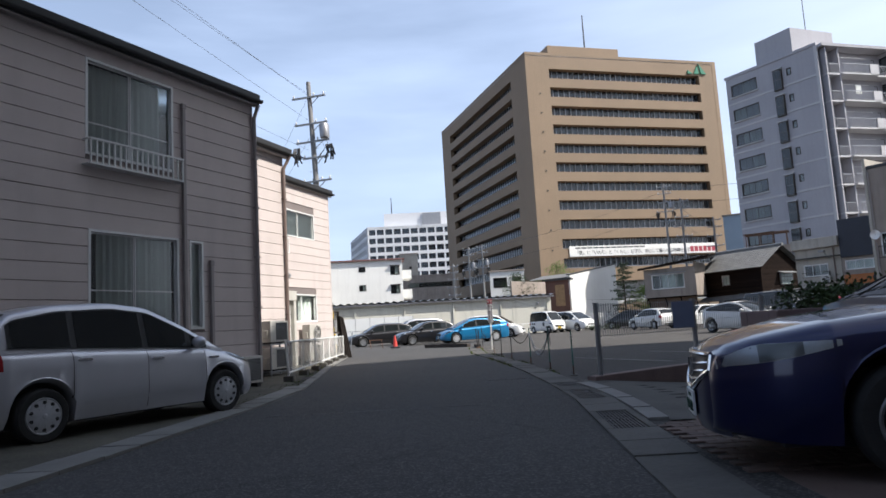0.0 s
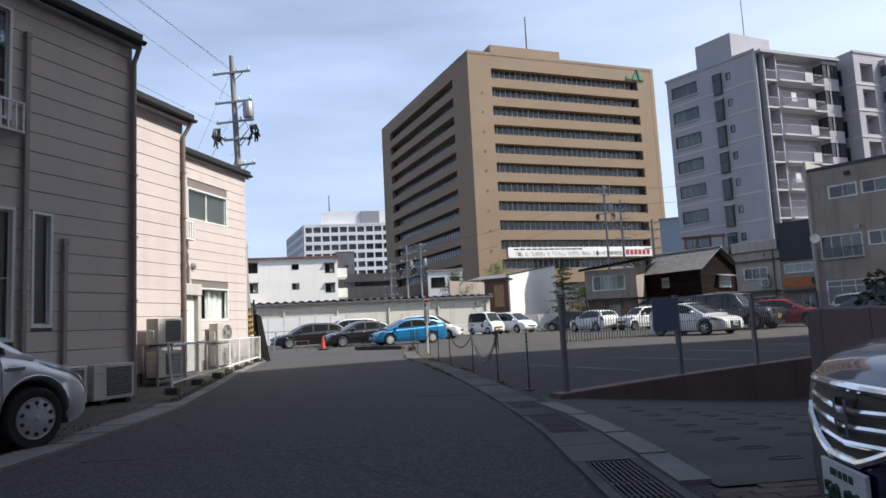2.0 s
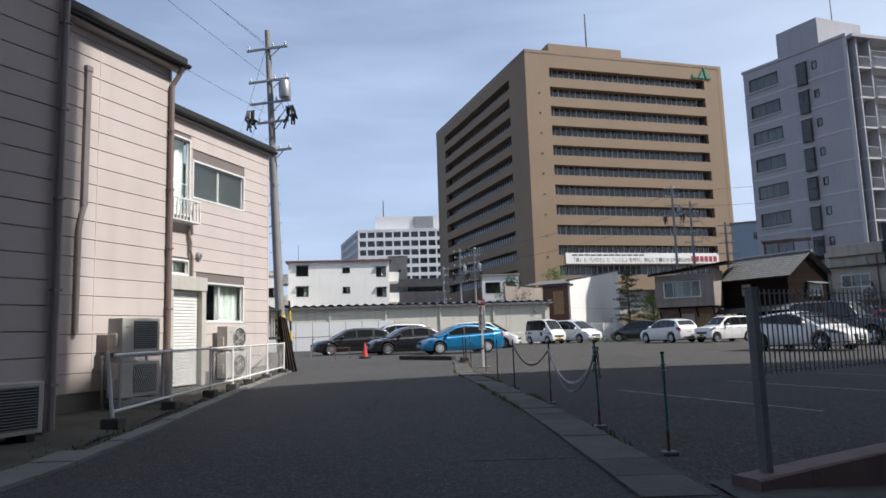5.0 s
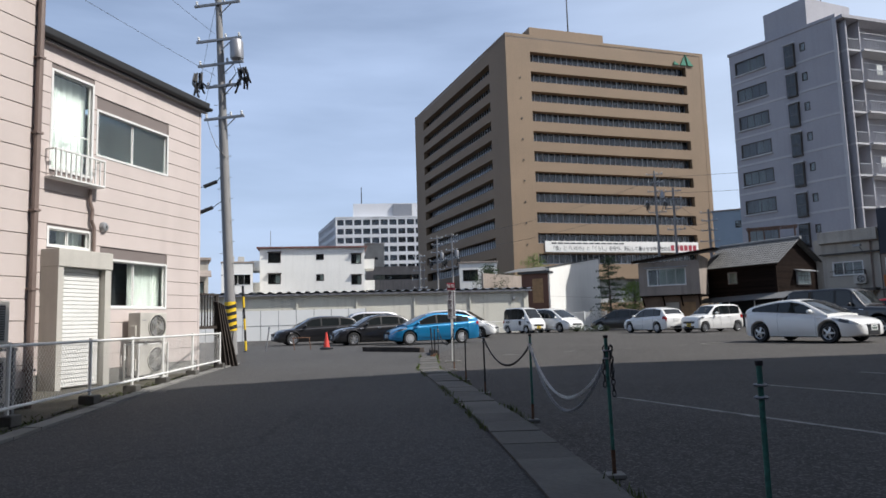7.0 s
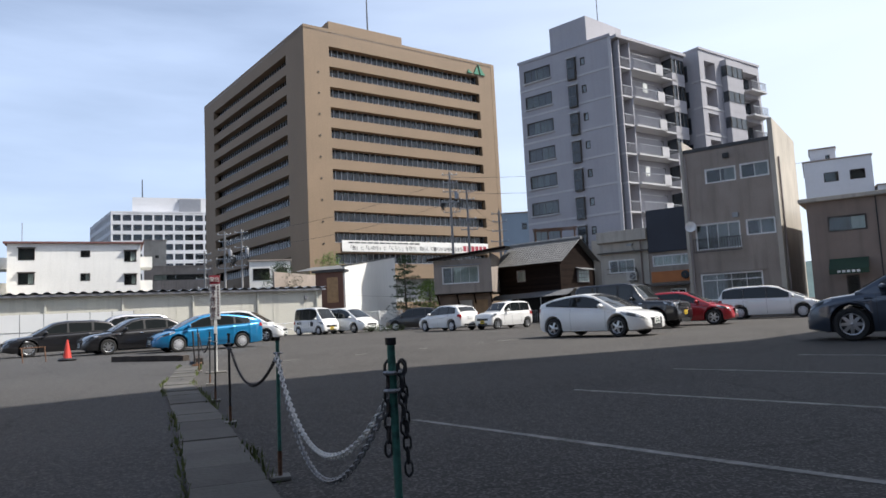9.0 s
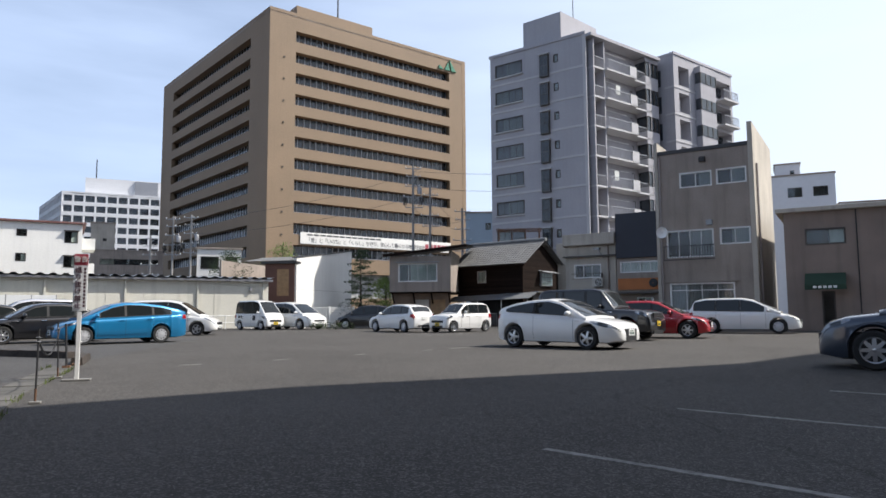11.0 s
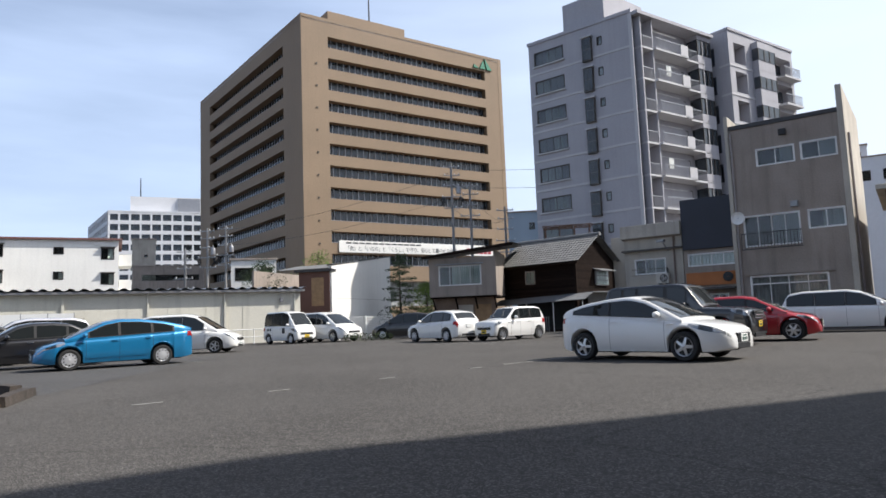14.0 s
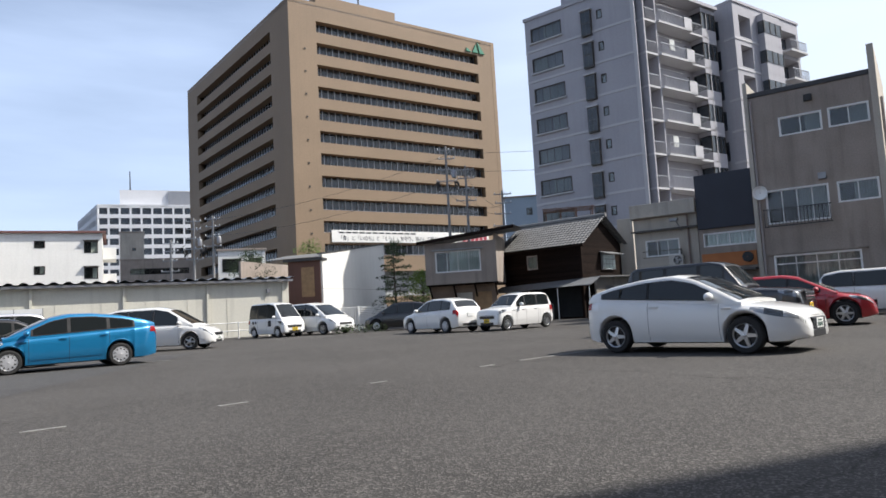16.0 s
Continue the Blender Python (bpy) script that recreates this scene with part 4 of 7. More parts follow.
def car(label, m, paint, L, W, deck, roof, belt, xf, xr, r=0.3, spokes=5, cover=False, wins=(), tail=None, lamp=(0.62, 0.8), grille=(0.5, 0.62, 0.7), plate=0.42, plate_mat=None, tumble=0.3, chrome=False, seams=(), rear_plate=0.75, tail_z=(0.75, 0.95), glass_front=None, glass_rear=None, low=0.19, name="car", taper=0.08, handle=True, nose=(0.32, 0.84), rear=(0.2, 0.88), lamp_len=0.52, bow=0.0, crease=None):
    """x forwards, the middle on the ground. deck: top of the lower body, roof: line of the cabin, both from tail to nose as (x, z)."""
    ob = thing(name, label, "car", m, "parked cars")
    hl = L / 2
    ra = r + 0.055

    def half(x):
        k = abs(x) / hl
        amount, start = nose if x > 0 else rear
        q = min(1.0, max(0.0, (k - start) / (1 - start)))
        return W / 2 * (1 - taper * max(0.0, (k - 0.5) / 0.5) ** 2 - amount * (1 - math.sqrt(1 - 0.97 * q * q)))

    def zlow(x):
        z = low + 0.06 * max(0.0, (abs(x) / hl - 0.85) / 0.15)
        for c in (xf, xr):
            d = abs(x - c)
            if d < ra:
                z = max(z, r + math.sqrt(ra * ra - d * d))
        return z

    def ztop(x):
        return smooth_line(deck, x)

    def section(x):
        w, zl, zt = half(x), zlow(x), ztop(x)
        zm = low + (zt - low) * 0.52
        end = max(0.0, (abs(x) / hl - 0.965) / 0.035)
        zt -= 0.1 * end * end
        span = zt - low
        arch = max((1 - abs(abs(x - c) - ra) / 0.09 for c in (xf, xr)), default=0.0)
        w += 0.012 * max(0.0, arch)
        p = [(0.0, zl), (w * 0.88, zl), (w * 0.935, zl + 0.012), (w * 0.962, max(zl + 0.03, low + span * 0.14)), (w * 0.988, max(zl + 0.042, low + span * 0.27)), (w, max(zl + 0.055, low + span * 0.42)), (w * 0.99, max(zl + 0.066, low + span * 0.58)), (w * 0.992, max(zl + 0.076, low + span * 0.74)), (w * 0.975, max(zl + 0.086, zt - 0.1)), (w * 0.945, max(zl + 0.092, zt - 0.05)), (w * 0.895, max(zl + 0.097, zt - 0.018)), (w * 0.8, max(zl + 0.1, zt)), (w * 0.4, max(zl + 0.1, zt) + 0.022), (0.0, max(zl + 0.1, zt) + 0.03)]
        return p

    def skin(x, s, side, out=0.0):
        """A point of the lower body: s counts along the section from below."""
        p = section(x)
        i = min(int(s), len(p) - 2)
        k = s - i
        y, z = p[i][0] + (p[i + 1][0] - p[i][0]) * k, p[i][1] + (p[i + 1][1] - p[i][1]) * k
        ty, tz = p[i + 1][0] - p[i][0], p[i + 1][1] - p[i][1]
        q = math.hypot(ty, tz) or 1.0
        return (x, side * (y + out * tz / q), z - out * ty / q)

    xs = sorted({*[-hl + L * i / 44 for i in range(45)], *[c + ra * math.sin(radians(a)) for c in (xf, xr) for a in range(-90, 91, 15)], -hl + 0.02, hl - 0.02, -hl + 0.05, hl - 0.05})
    xs = [x for x in xs if -hl <= x <= hl]
    bm = bmesh.new()
    rows = []
    for x in xs:
        p = section(x)
        rows.append([(x, -y, z) for y, z in p] + [(x, y, z) for y, z in p[-2:0:-1]])
    vs = [[bm.verts.new(v) for v in row] for row in rows]
    n = len(rows[0])
    for a, b in zip(vs, vs[1:]):
        for i in range(n):
            bm.faces.new((a[i], a[(i + 1) % n], b[(i + 1) % n], b[i]))
    bm.faces.new(vs[0])
    bm.faces.new(vs[-1][::-1])
    body = part("body", bm, paint, ob, smooth=True)
    part("underbody", one_box(-hl + 0.35, hl - 0.35, -W / 2 + 0.24, W / 2 - 0.24, low - 0.02, 0.62), BLACK_PLASTIC, ob)

    # cabin
    x0, x1 = roof[0][0], roof[-1][0]

    def zr(x):
        return smooth_line(roof, x, 0.07)

    def zb(x):
        return belt[0] + (belt[1] - belt[0]) * (x - x0) / (x1 - x0)

    def cab(x, z):
        return half(x) * 0.925 - tumble * max(0.0, z - zb(x))

    def top(x, k, out=0.0):
        """Across the cabin's roof: k from -1 to 1."""
        z = zr(x)
        w = cab(x, z - 0.05) - 0.05
        return (x, k * w, z + 0.035 * (1 - k * k) + out)

    cx = [x0 + (x1 - x0) * i / 40 for i in range(41)]
    bm = bmesh.new()
    rows = []
    for x in cx:
        z, b = max(zr(x), zb(x) + 0.02), min(zb(x) - 0.04, ztop(x) - 0.03)
        e = max(0.02, min(0.06, (z - b) * 0.3))
        h = [(cab(x, b), b), (cab(x, (b + z) / 2), (b + z) / 2), (cab(x, z - e), z - e), (cab(x, z - 0.02) - 0.022, z - 0.015), (cab(x, z - 0.05) - 0.05, z), ((cab(x, z - 0.05) - 0.05) * 0.5, z + 0.026), (0, z + 0.035)]
        rows.append([(x, -y, q) for y, q in h] + [(x, y, q) for y, q in h[-2::-1]])
    slab(bm, rows)
    for row in (rows[0], rows[-1]):
        bm.faces.new([bm.verts.new(v) for v in row])
    bmesh.ops.remove_doubles(bm, verts=bm.verts, dist=0.0008)
    part("cabin", bm, paint, ob, smooth=True)

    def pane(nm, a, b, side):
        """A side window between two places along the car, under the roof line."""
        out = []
        # black sheet behind the whole pane for the dark cabin; its rim reads as seal
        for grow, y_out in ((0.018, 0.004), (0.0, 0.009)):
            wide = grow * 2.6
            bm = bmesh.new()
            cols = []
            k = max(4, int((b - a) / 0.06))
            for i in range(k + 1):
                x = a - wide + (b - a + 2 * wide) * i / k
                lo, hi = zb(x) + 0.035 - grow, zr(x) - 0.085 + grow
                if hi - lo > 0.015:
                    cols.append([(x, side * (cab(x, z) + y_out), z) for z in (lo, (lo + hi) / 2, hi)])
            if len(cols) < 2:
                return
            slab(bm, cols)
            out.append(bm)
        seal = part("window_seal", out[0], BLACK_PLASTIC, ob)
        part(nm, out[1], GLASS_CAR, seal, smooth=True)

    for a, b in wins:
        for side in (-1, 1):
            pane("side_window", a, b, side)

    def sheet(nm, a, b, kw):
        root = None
        # same black backing and opaque dark pane; no cabin interior behind
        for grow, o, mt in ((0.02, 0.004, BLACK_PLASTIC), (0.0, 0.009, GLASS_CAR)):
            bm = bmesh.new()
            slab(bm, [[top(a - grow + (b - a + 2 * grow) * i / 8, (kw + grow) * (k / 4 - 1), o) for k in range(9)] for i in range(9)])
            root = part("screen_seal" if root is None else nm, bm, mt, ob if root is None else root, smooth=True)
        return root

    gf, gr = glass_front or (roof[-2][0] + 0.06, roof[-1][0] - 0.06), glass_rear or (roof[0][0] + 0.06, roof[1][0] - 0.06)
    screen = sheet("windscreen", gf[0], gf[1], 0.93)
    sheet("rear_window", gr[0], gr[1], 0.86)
    for s in (-1, 1):
        xa = gf[1] - 0.05
        a = top(xa, s * 0.5, 0.03)
        b = top(gf[1] - 0.4, s * 0.5 - 0.35, 0.02)
        part("wiper", rod(bmesh.new(), a, b, 0.008, seg=4), BLACK_PLASTIC, screen)

    def patch(nm, x_a, x_b, s_a, s_b, material, parent=None, o=0.008, both=True, label=""):
        made = None
        for side in ((-1, 1) if both else (-1,)):
            bm = bmesh.new()
            nx, ns = (6, 4) if x_b - x_a > 0.05 else (1, 22)
            slab(bm, [[skin(x_a + (x_b - x_a) * i / nx, s_a + (s_b - s_a) * j / ns, side, o) for j in range(ns + 1)] for i in range(nx + 1)])
            made = part(nm, bm, material, parent or ob, label, smooth=True)
        return made

    def s_at(x, z):
        p = section(x)
        for i in range(1, len(p) - 1):
            if p[i][1] <= z <= p[i + 1][1]:
                return i + (z - p[i][1]) / max(1e-6, p[i + 1][1] - p[i][1])
        return 11.0

    # lamps wrap round the corners
    xa, xb = hl - lamp_len, hl - 0.035
    lz, lh = lamp[0] + 0.03, lamp[1] - lamp[0]

    def swept(nm, a, b, inset, material, o, parent=None):
        """A lamp piece that narrows to a point towards the wing; one a side."""
        made = []
        for side in (-1, 1):
            bm = bmesh.new()
            cols = []
            for i in range(11):
                x = xa + (xb - xa) * (a + (b - a) * i / 10)
                k = (x - xa) / (xb - xa)
                hi = min(lz + lh * (1.0 - 0.18 * k), ztop(x) - 0.03 - 0.025 * k * k) - inset
                lo = min(lz + lh * (0.78 * (1 - k) ** 1.6) + inset, hi - 0.006 - 0.05 * k)
                cols.append([skin(x, s_at(x, lo + (hi - lo) * j / 3), side, o) for j in range(4)])
            slab(bm, cols)
            made.append(part(nm, bm, material, parent[len(made)] if parent else ob, smooth=True))
        return made

    lamps = swept("headlight", 0, 1, 0.0, LAMP_BACK, 0.003)
    swept("lamp_bezel", 0.3, 0.66, 0.002, LAMP_DARK, 0.006, lamps)
    swept("headlight_lens", 0.02, 0.99, 0.003, CLEAR_LENS, 0.013, lamps)
    ta, tb = -hl + 0.015, -hl + (tail or 0.26)
    patch("tail_light", ta, tb, s_at(-hl + 0.2, tail_z[0]), s_at(-hl + 0.2, tail_z[1]), RED_LENS, o=0.009)
    # nose
    w = half(hl - 0.012)
    g0, g1, gw = grille
    bm = one_box(hl - 0.06, hl + 0.006, -w * gw, w * gw, g0, g1, 0.012)
    gri = part("grille", bm, BLACK_PLASTIC, ob)
    for k in range(0 if bow else 3):
        z = g0 + (g1 - g0) * (k + 0.5) / 3
        part("grille_bar", one_box(hl + 0.0, hl + 0.016, -w * gw * 0.96, w * gw * 0.96, z - 0.012, z + 0.012, 0.004), CHROME if chrome else BLACK_PLASTIC, gri)
    part("lower_intake", one_box(hl - 0.06, hl + 0.005, -w * 0.62, w * 0.62, 0.24, 0.36, 0.012), BLACK_PLASTIC, ob)
    for s in (-1, 1):
        part("fog_lamp", one_box(hl - 0.11, hl - 0.012, s * w * 0.8 - 0.07, s * w * 0.8 + 0.07, 0.3, 0.39, 0.01), BLACK_PLASTIC, ob)
    pl = part("front_plate", one_box(hl + bow + 0.006, hl + bow + 0.022, -0.165, 0.165, plate - 0.083, plate + 0.083, 0.004), plate_mat or PLATE, ob, "number plate")
    bm = bmesh.new()
    for a, b, c, d in ((-0.09, 0.09, 0.03, 0.055), (-0.12, -0.05, -0.055, 0.01), (-0.03, 0.03, -0.055, 0.01), (0.05, 0.12, -0.055, 0.01)):
        box(bm, hl + bow + 0.0222, hl + bow + 0.0236, a, b, plate + c, plate + d)
    part("plate_marks", bm, INK, pl)
    pl = part("rear_plate", one_box(-hl - 0.02, -hl + 0.0, -0.165, 0.165, rear_plate - 0.083, rear_plate + 0.083, 0.004), plate_mat or PLATE, ob, "number plate")
    part("rear_trim", one_box(-hl - 0.006, -hl + 0.05, -w * 0.75, w * 0.75, 0.28, 0.38, 0.01), BLACK_PLASTIC, ob)
    part("bumper_seam", one_box(hl - 0.004, hl + 0.004, -w * 0.8, w * 0.8, g1 + 0.03, g1 + 0.036), BLACK_PLASTIC, ob)
    # doors
    for x in seams:
        patch("door_seam", x - 0.004, x + 0.004, 2.4, 10.0, BLACK_PLASTIC, o=0.003)
        if handle:
            for side in (-1, 1):
                s = s_at(x + 0.14, zb(x) - 0.12)
                p = skin(x + 0.13, s, side, 0.02)
                part("door_handle", box(bmesh.new(), p[0] - 0.085, p[0] + 0.085, p[1] - 0.014, p[1] + 0.014, p[2] - 0.016, p[2] + 0.016, 0.008), CHROME if chrome else paint, ob)
    if crease:
        patch("side_crease", xr + ra + 0.1, xf - ra - 0.08, s_at(0.0, crease), s_at(0.0, crease + 0.035), paint, o=0.011)
    # mirrors
    xm = x1 - 0.5
    for side in (-1, 1):
        y, z = side * (cab(xm, zb(xm)) + 0.12), zb(xm) + 0.09
        bm = bmesh.new()
        bmesh.ops.create_icosphere(bm, subdivisions=2, radius=1.0)
        bmesh.ops.scale(bm, vec=(0.075, 0.12, 0.078), verts=bm.verts)
        bmesh.ops.translate(bm, vec=(xm, y, z), verts=bm.verts)
        mir = part("mirror", bm, paint, ob, smooth=True)
        part("mirror_arm", one_box(xm - 0.03, xm + 0.03, min(y, side * cab(xm, zb(xm))), max(y, side * cab(xm, zb(xm))), z - 0.05, z - 0.02), BLACK_PLASTIC, mir)
    # wheels
    key = (round(r, 3), spokes, cover)
    if key not in WHEELS:
        WHEELS[key] = wheel_meshes(r, 0.2, spokes, cover)
    tyre, rim, disc = WHEELS[key]
    for x in (xf, xr):
        for side in (-1, 1):
            tw = share("wheel", tyre, ob, pose(x, side * (half(x) - 0.105), r, 0, 0, 0 if side < 0 else 180))
            share("rim", rim, tw, Matrix())
            share("brake_disc", disc, tw, Matrix())
            bm = rod(bmesh.new(), (x, 0, r), (x, side * (half(x) - 0.15), r), 0.05, seg=6)
            part("axle", bm, BLACK_PLASTIC, ob)
    part("antenna", rod(bmesh.new(), top(roof[1][0] + 0.1, 0, -0.01), top(roof[1][0] + 0.02, 0, 0.12), 0.008, 0.004, 5), BLACK_PLASTIC, ob)
    return ob


WHEELS = {}
PAINT_SILVER = mat("silver_car_paint", (0.6, 0.6, 0.63), 0.34, 0.45, var=0.03, scale=3, fine=400, bump=0, coat=1.0)
PAINT_NAVY = mat("navy_car_paint", (0.003, 0.006, 0.06), 0.28, 0.4, var=0.06, scale=3, fine=400, bump=0, coat=1.0)
PAINT_BLUE = mat("bright_blue_car_paint", (0.01, 0.19, 0.4), 0.3, 0.35, var=0.05, scale=3, fine=400, bump=0, coat=1.0)
PAINT_WHITE = mat("white_car_paint", (0.74, 0.74, 0.72), 0.35, 0.0, var=0.02, scale=2, fine=200, bump=0, coat=1.0)
PAINT_BLACK = mat("black_car_paint", (0.012, 0.012, 0.014), 0.3, 0.1, var=0.05, scale=2, fine=200, bump=0, coat=1.0)
PAINT_RED = mat("red_car_paint", (0.4, 0.012, 0.02), 0.3, 0.1, var=0.05, scale=2, fine=200, bump=0, coat=1.0)
PAINT_SLATE = mat("slate_blue_car_paint", (0.05, 0.065, 0.09), 0.3, 0.4, var=0.05, scale=2, fine=200, bump=0, coat=1.0)

# silver one-box hatchback
car("silver five-door hatchback parked beside the siding house", pose(-4.42, 8.78, 0, 0, 0, 60.8), PAINT_SILVER, 3.9, 1.69,
    [(-1.95, 0.85), (-1.9, 1.0), (-1.0, 1.0), (0.6, 0.94), (0.95, 0.92), (1.35, 0.84), (1.7, 0.73), (1.88, 0.62), (1.95, 0.5)],
    [(-1.9, 1.0), (-1.62, 1.4), (-1.1, 1.5), (-0.4, 1.53), (0.1, 1.47), (0.62, 1.22), (1.2, 0.88)], (1.03, 0.88), 1.2, -1.3, 0.295, 9, True,
    wins=((-1.6, -0.98), (-0.9, -0.06), (0.02, 0.6), (0.68, 0.98)), glass_front=(0.16, 1.14), crease=0.36, nose=(0.42, 0.74), lamp_len=0.7, seams=(-0.98, -0.02, 0.86), lamp=(0.6, 0.84), grille=(0.6, 0.68, 0.6), chrome=True, tail=0.24, tail_z=(0.8, 1.0), glass_rear=(-1.82, -1.6))
# navy car with its nose to the lane
navy = car("dark navy car with chrome grille, nose towards the lane", pose(4.2, 4.26, 0, 0, 0, 168), PAINT_NAVY, 4.75, 1.84,
    [(-2.37, 0.85), (-2.3, 1.0), (-1.0, 0.98), (0.7, 0.98), (1.1, 0.97), (1.75, 0.9), (2.08, 0.83), (2.26, 0.78), (2.375, 0.72)],
    [(-2.2, 1.0), (-1.9, 1.35), (-1.3, 1.45), (-0.2, 1.47), (0.35, 1.4), (1.3, 0.97)], (1.0, 0.97), 1.37, -1.33, 0.33, 5, False,
    wins=((-1.85, -1.15), (-1.05, -0.15), (-0.07, 0.75)), seams=(-1.1, -0.1, 0.9), lamp=(0.62, 0.765), grille=(0.52, 0.69, 0.4), chrome=True, plate=0.38, taper=0.12, nose=(0.46, 0.7), lamp_len=0.66, bow=0.06)


def navy_front():
    """Bowed bumper and a grille that narrows downwards, with a chrome surround, bars and emblem."""
    hw, x0 = 0.42, 2.375

    def zb(y):
        return 0.485 + 0.13 * max(0.0, (abs(y) - 0.1) / 0.32) ** 1.2

    def xf(y, z):
        return x0 + 0.06 * (1 - (y / 0.46) ** 2) - 0.15 * max(0.0, abs(y) - 0.37) - 0.22 * max(0.0, z - 0.5) ** 1.2
    ys = [-hw + 2 * hw * i / 16 for i in range(17)]
    bm = bmesh.new()
    slab(bm, [[(x0 - 0.12, y, 0.715), (xf(y, 0.71), y, 0.71), (xf(y, 0.6), y, (zb(y) + 0.71) / 2), (xf(y, zb(y)), y, zb(y)), (x0 - 0.12, y, zb(y) - 0.01)] for y in ys])
    g = part("grille_panel", bm, BLACK_PLASTIC, navy, "black mesh grille", smooth=True)
    loop = [(xf(y, 0.715) + 0.008, y, 0.715) for y in ys] + [(xf(y, zb(y)) + 0.008, y, zb(y)) for y in reversed(ys)]
    part("grille_surround", tube(bmesh.new(), loop + loop[:1], 0.017, 8), CHROME, g, "chrome grille surround")
    for z in (0.665, 0.615, 0.565):
        yy = [y * 0.96 for y in ys if zb(y) < z - 0.01]
        part("grille_bar", tube(bmesh.new(), [(xf(y, z) + 0.006, y, z - 0.03 * (1 - abs(y) / hw)) for y in yy], 0.011, 6), CHROME, g)
    bm = box(box(box(bmesh.new(), 2.412, 2.442, -0.05, -0.03, 0.56, 0.68), 2.412, 2.442, 0.03, 0.05, 0.56, 0.68), 2.412, 2.442, -0.035, 0.035, 0.605, 0.63)
    part("emblem", bm, CHROME, g, "small chrome emblem")
    bm = bmesh.new()
    slab(bm, [[(x0 - 0.14, y, zb(y) - 0.004 if abs(y) < hw else 0.6), (xf(y, 0.48), y, zb(y) - 0.02 if abs(y) < hw else 0.58), (xf(y, 0.4) + 0.004, y, 0.4), (xf(y, 0.3), y, 0.3), (xf(y, 0.24) - 0.03, y, 0.215), (x0 - 0.14, y, 0.2)] for y in [-0.56 + 1.12 * i / 28 for i in range(29)]])
    part("front_bumper", bm, PAINT_NAVY, navy, smooth=True)


navy_front()
# white two-door coupe
car("white low coupe parked alone in a bay", pose(13.47, 31.72, 0, 0, 0, -63.5), PAINT_WHITE, 4.08, 1.74,
    [(-2.04, 0.78), (-2.0, 0.98), (-1.5, 1.02), (0.2, 0.9), (0.7, 0.88), (1.35, 0.81), (1.75, 0.73), (1.95, 0.65), (2.04, 0.52)],
    [(-2.0, 1.02), (-1.9, 1.12), (-1.3, 1.27), (-0.7, 1.36), (-0.15, 1.385), (0.25, 1.3), (0.7, 1.08), (1.12, 0.86)], (1.04, 0.86), 1.15, -1.285, 0.31, 5, False,
    wins=((-1.55, -0.62), (-0.56, 0.52)), glass_front=(0.12, 1.06), glass_rear=(-1.85, -0.95), seams=(-0.58, 0.74), lamp=(0.53, 0.74), grille=(0.36, 0.56, 0.62), tail=0.2, tail_z=(0.84, 0.98), plate=0.46, lamp_len=0.78, nose=(0.46, 0.72), rear=(0.34, 0.76), crease=0.3)
# bright blue liftback
car("bright blue five-door liftback on the car park", pose(0.97, 41.6, 0, 0, 0, 199.5), PAINT_BLUE, 4.39, 1.695,
    [(-2.195, 0.92), (-2.16, 1.07), (-1.3, 1.0), (0.5, 0.9), (1.0, 0.88), (1.6, 0.8), (1.95, 0.7), (2.195, 0.52)],
    [(-2.15, 1.1), (-1.9, 1.19), (-1.3, 1.33), (-0.6, 1.415), (-0.05, 1.425), (0.4, 1.34), (1.45, 0.86)], (1.02, 0.87), 1.33, -1.22, 0.3, 9, True,
    wins=((-1.55, -0.98), (-0.9, -0.05), (0.03, 0.8)), seams=(-0.95, 0.0, 0.9), lamp=(0.55, 0.76), tail=0.2, tail_z=(0.86, 1.0), lamp_len=0.75, nose=(0.42, 0.74), rear=(0.26, 0.82), crease=0.33, glass_rear=(-1.95, -1.15))
# black saloon
SALOON = ([(-2.3, 0.85), (-2.25, 1.0), (-1.75, 1.02), (-1.2, 0.98), (0.6, 0.92), (1.1, 0.9), (1.9, 0.8), (2.15, 0.7), (2.3, 0.55)],
          [(-1.75, 1.0), (-1.0, 1.38), (-0.5, 1.43), (0.1, 1.42), (0.45, 1.35), (1.25, 0.9)], (0.98, 0.9))
car("black saloon on the car park", pose(-1.75, 43.6, 0, 0, 0, 201), PAINT_BLACK, 4.6, 1.78, *SALOON, 1.4, -1.35, 0.31, 7, False,
    wins=((-1.35, -0.95), (-0.88, -0.05), (0.03, 0.75)), seams=(-0.9, 0.0, 0.9), lamp=(0.58, 0.76), chrome=True)
# black estate
ESTATE = ([(-2.35, 0.85), (-2.3, 1.0), (-1.0, 0.98), (0.6, 0.92), (1.1, 0.9), (1.9, 0.8), (2.2, 0.7), (2.35, 0.55)],
          [(-2.2, 1.0), (-1.85, 1.36), (-1.2, 1.46), (-0.1, 1.47), (0.4, 1.39), (1.25, 0.9)], (1.0, 0.9))
car("black estate car on the car park", pose(-5.2, 46.4, 0, 0, 0, 200), PAINT_BLACK, 4.7, 1.75, *ESTATE, 1.4, -1.3, 0.32, 10, False,
    wins=((-1.9, -1.15), (-1.05, -0.15), (-0.07, 0.72)), seams=(-1.1, -0.1, 0.85), lamp=(0.58, 0.78))
VAN = ([(-2.2, 0.9), (-2.15, 1.02), (0.6, 0.98), (1.2, 0.96), (1.8, 0.86), (2.05, 0.75), (2.2, 0.6)],
       [(-2.15, 1.0), (-1.95, 1.55), (-1.5, 1.66), (0.0, 1.68), (0.5, 1.58), (1.5, 0.95)], (1.02, 0.95))
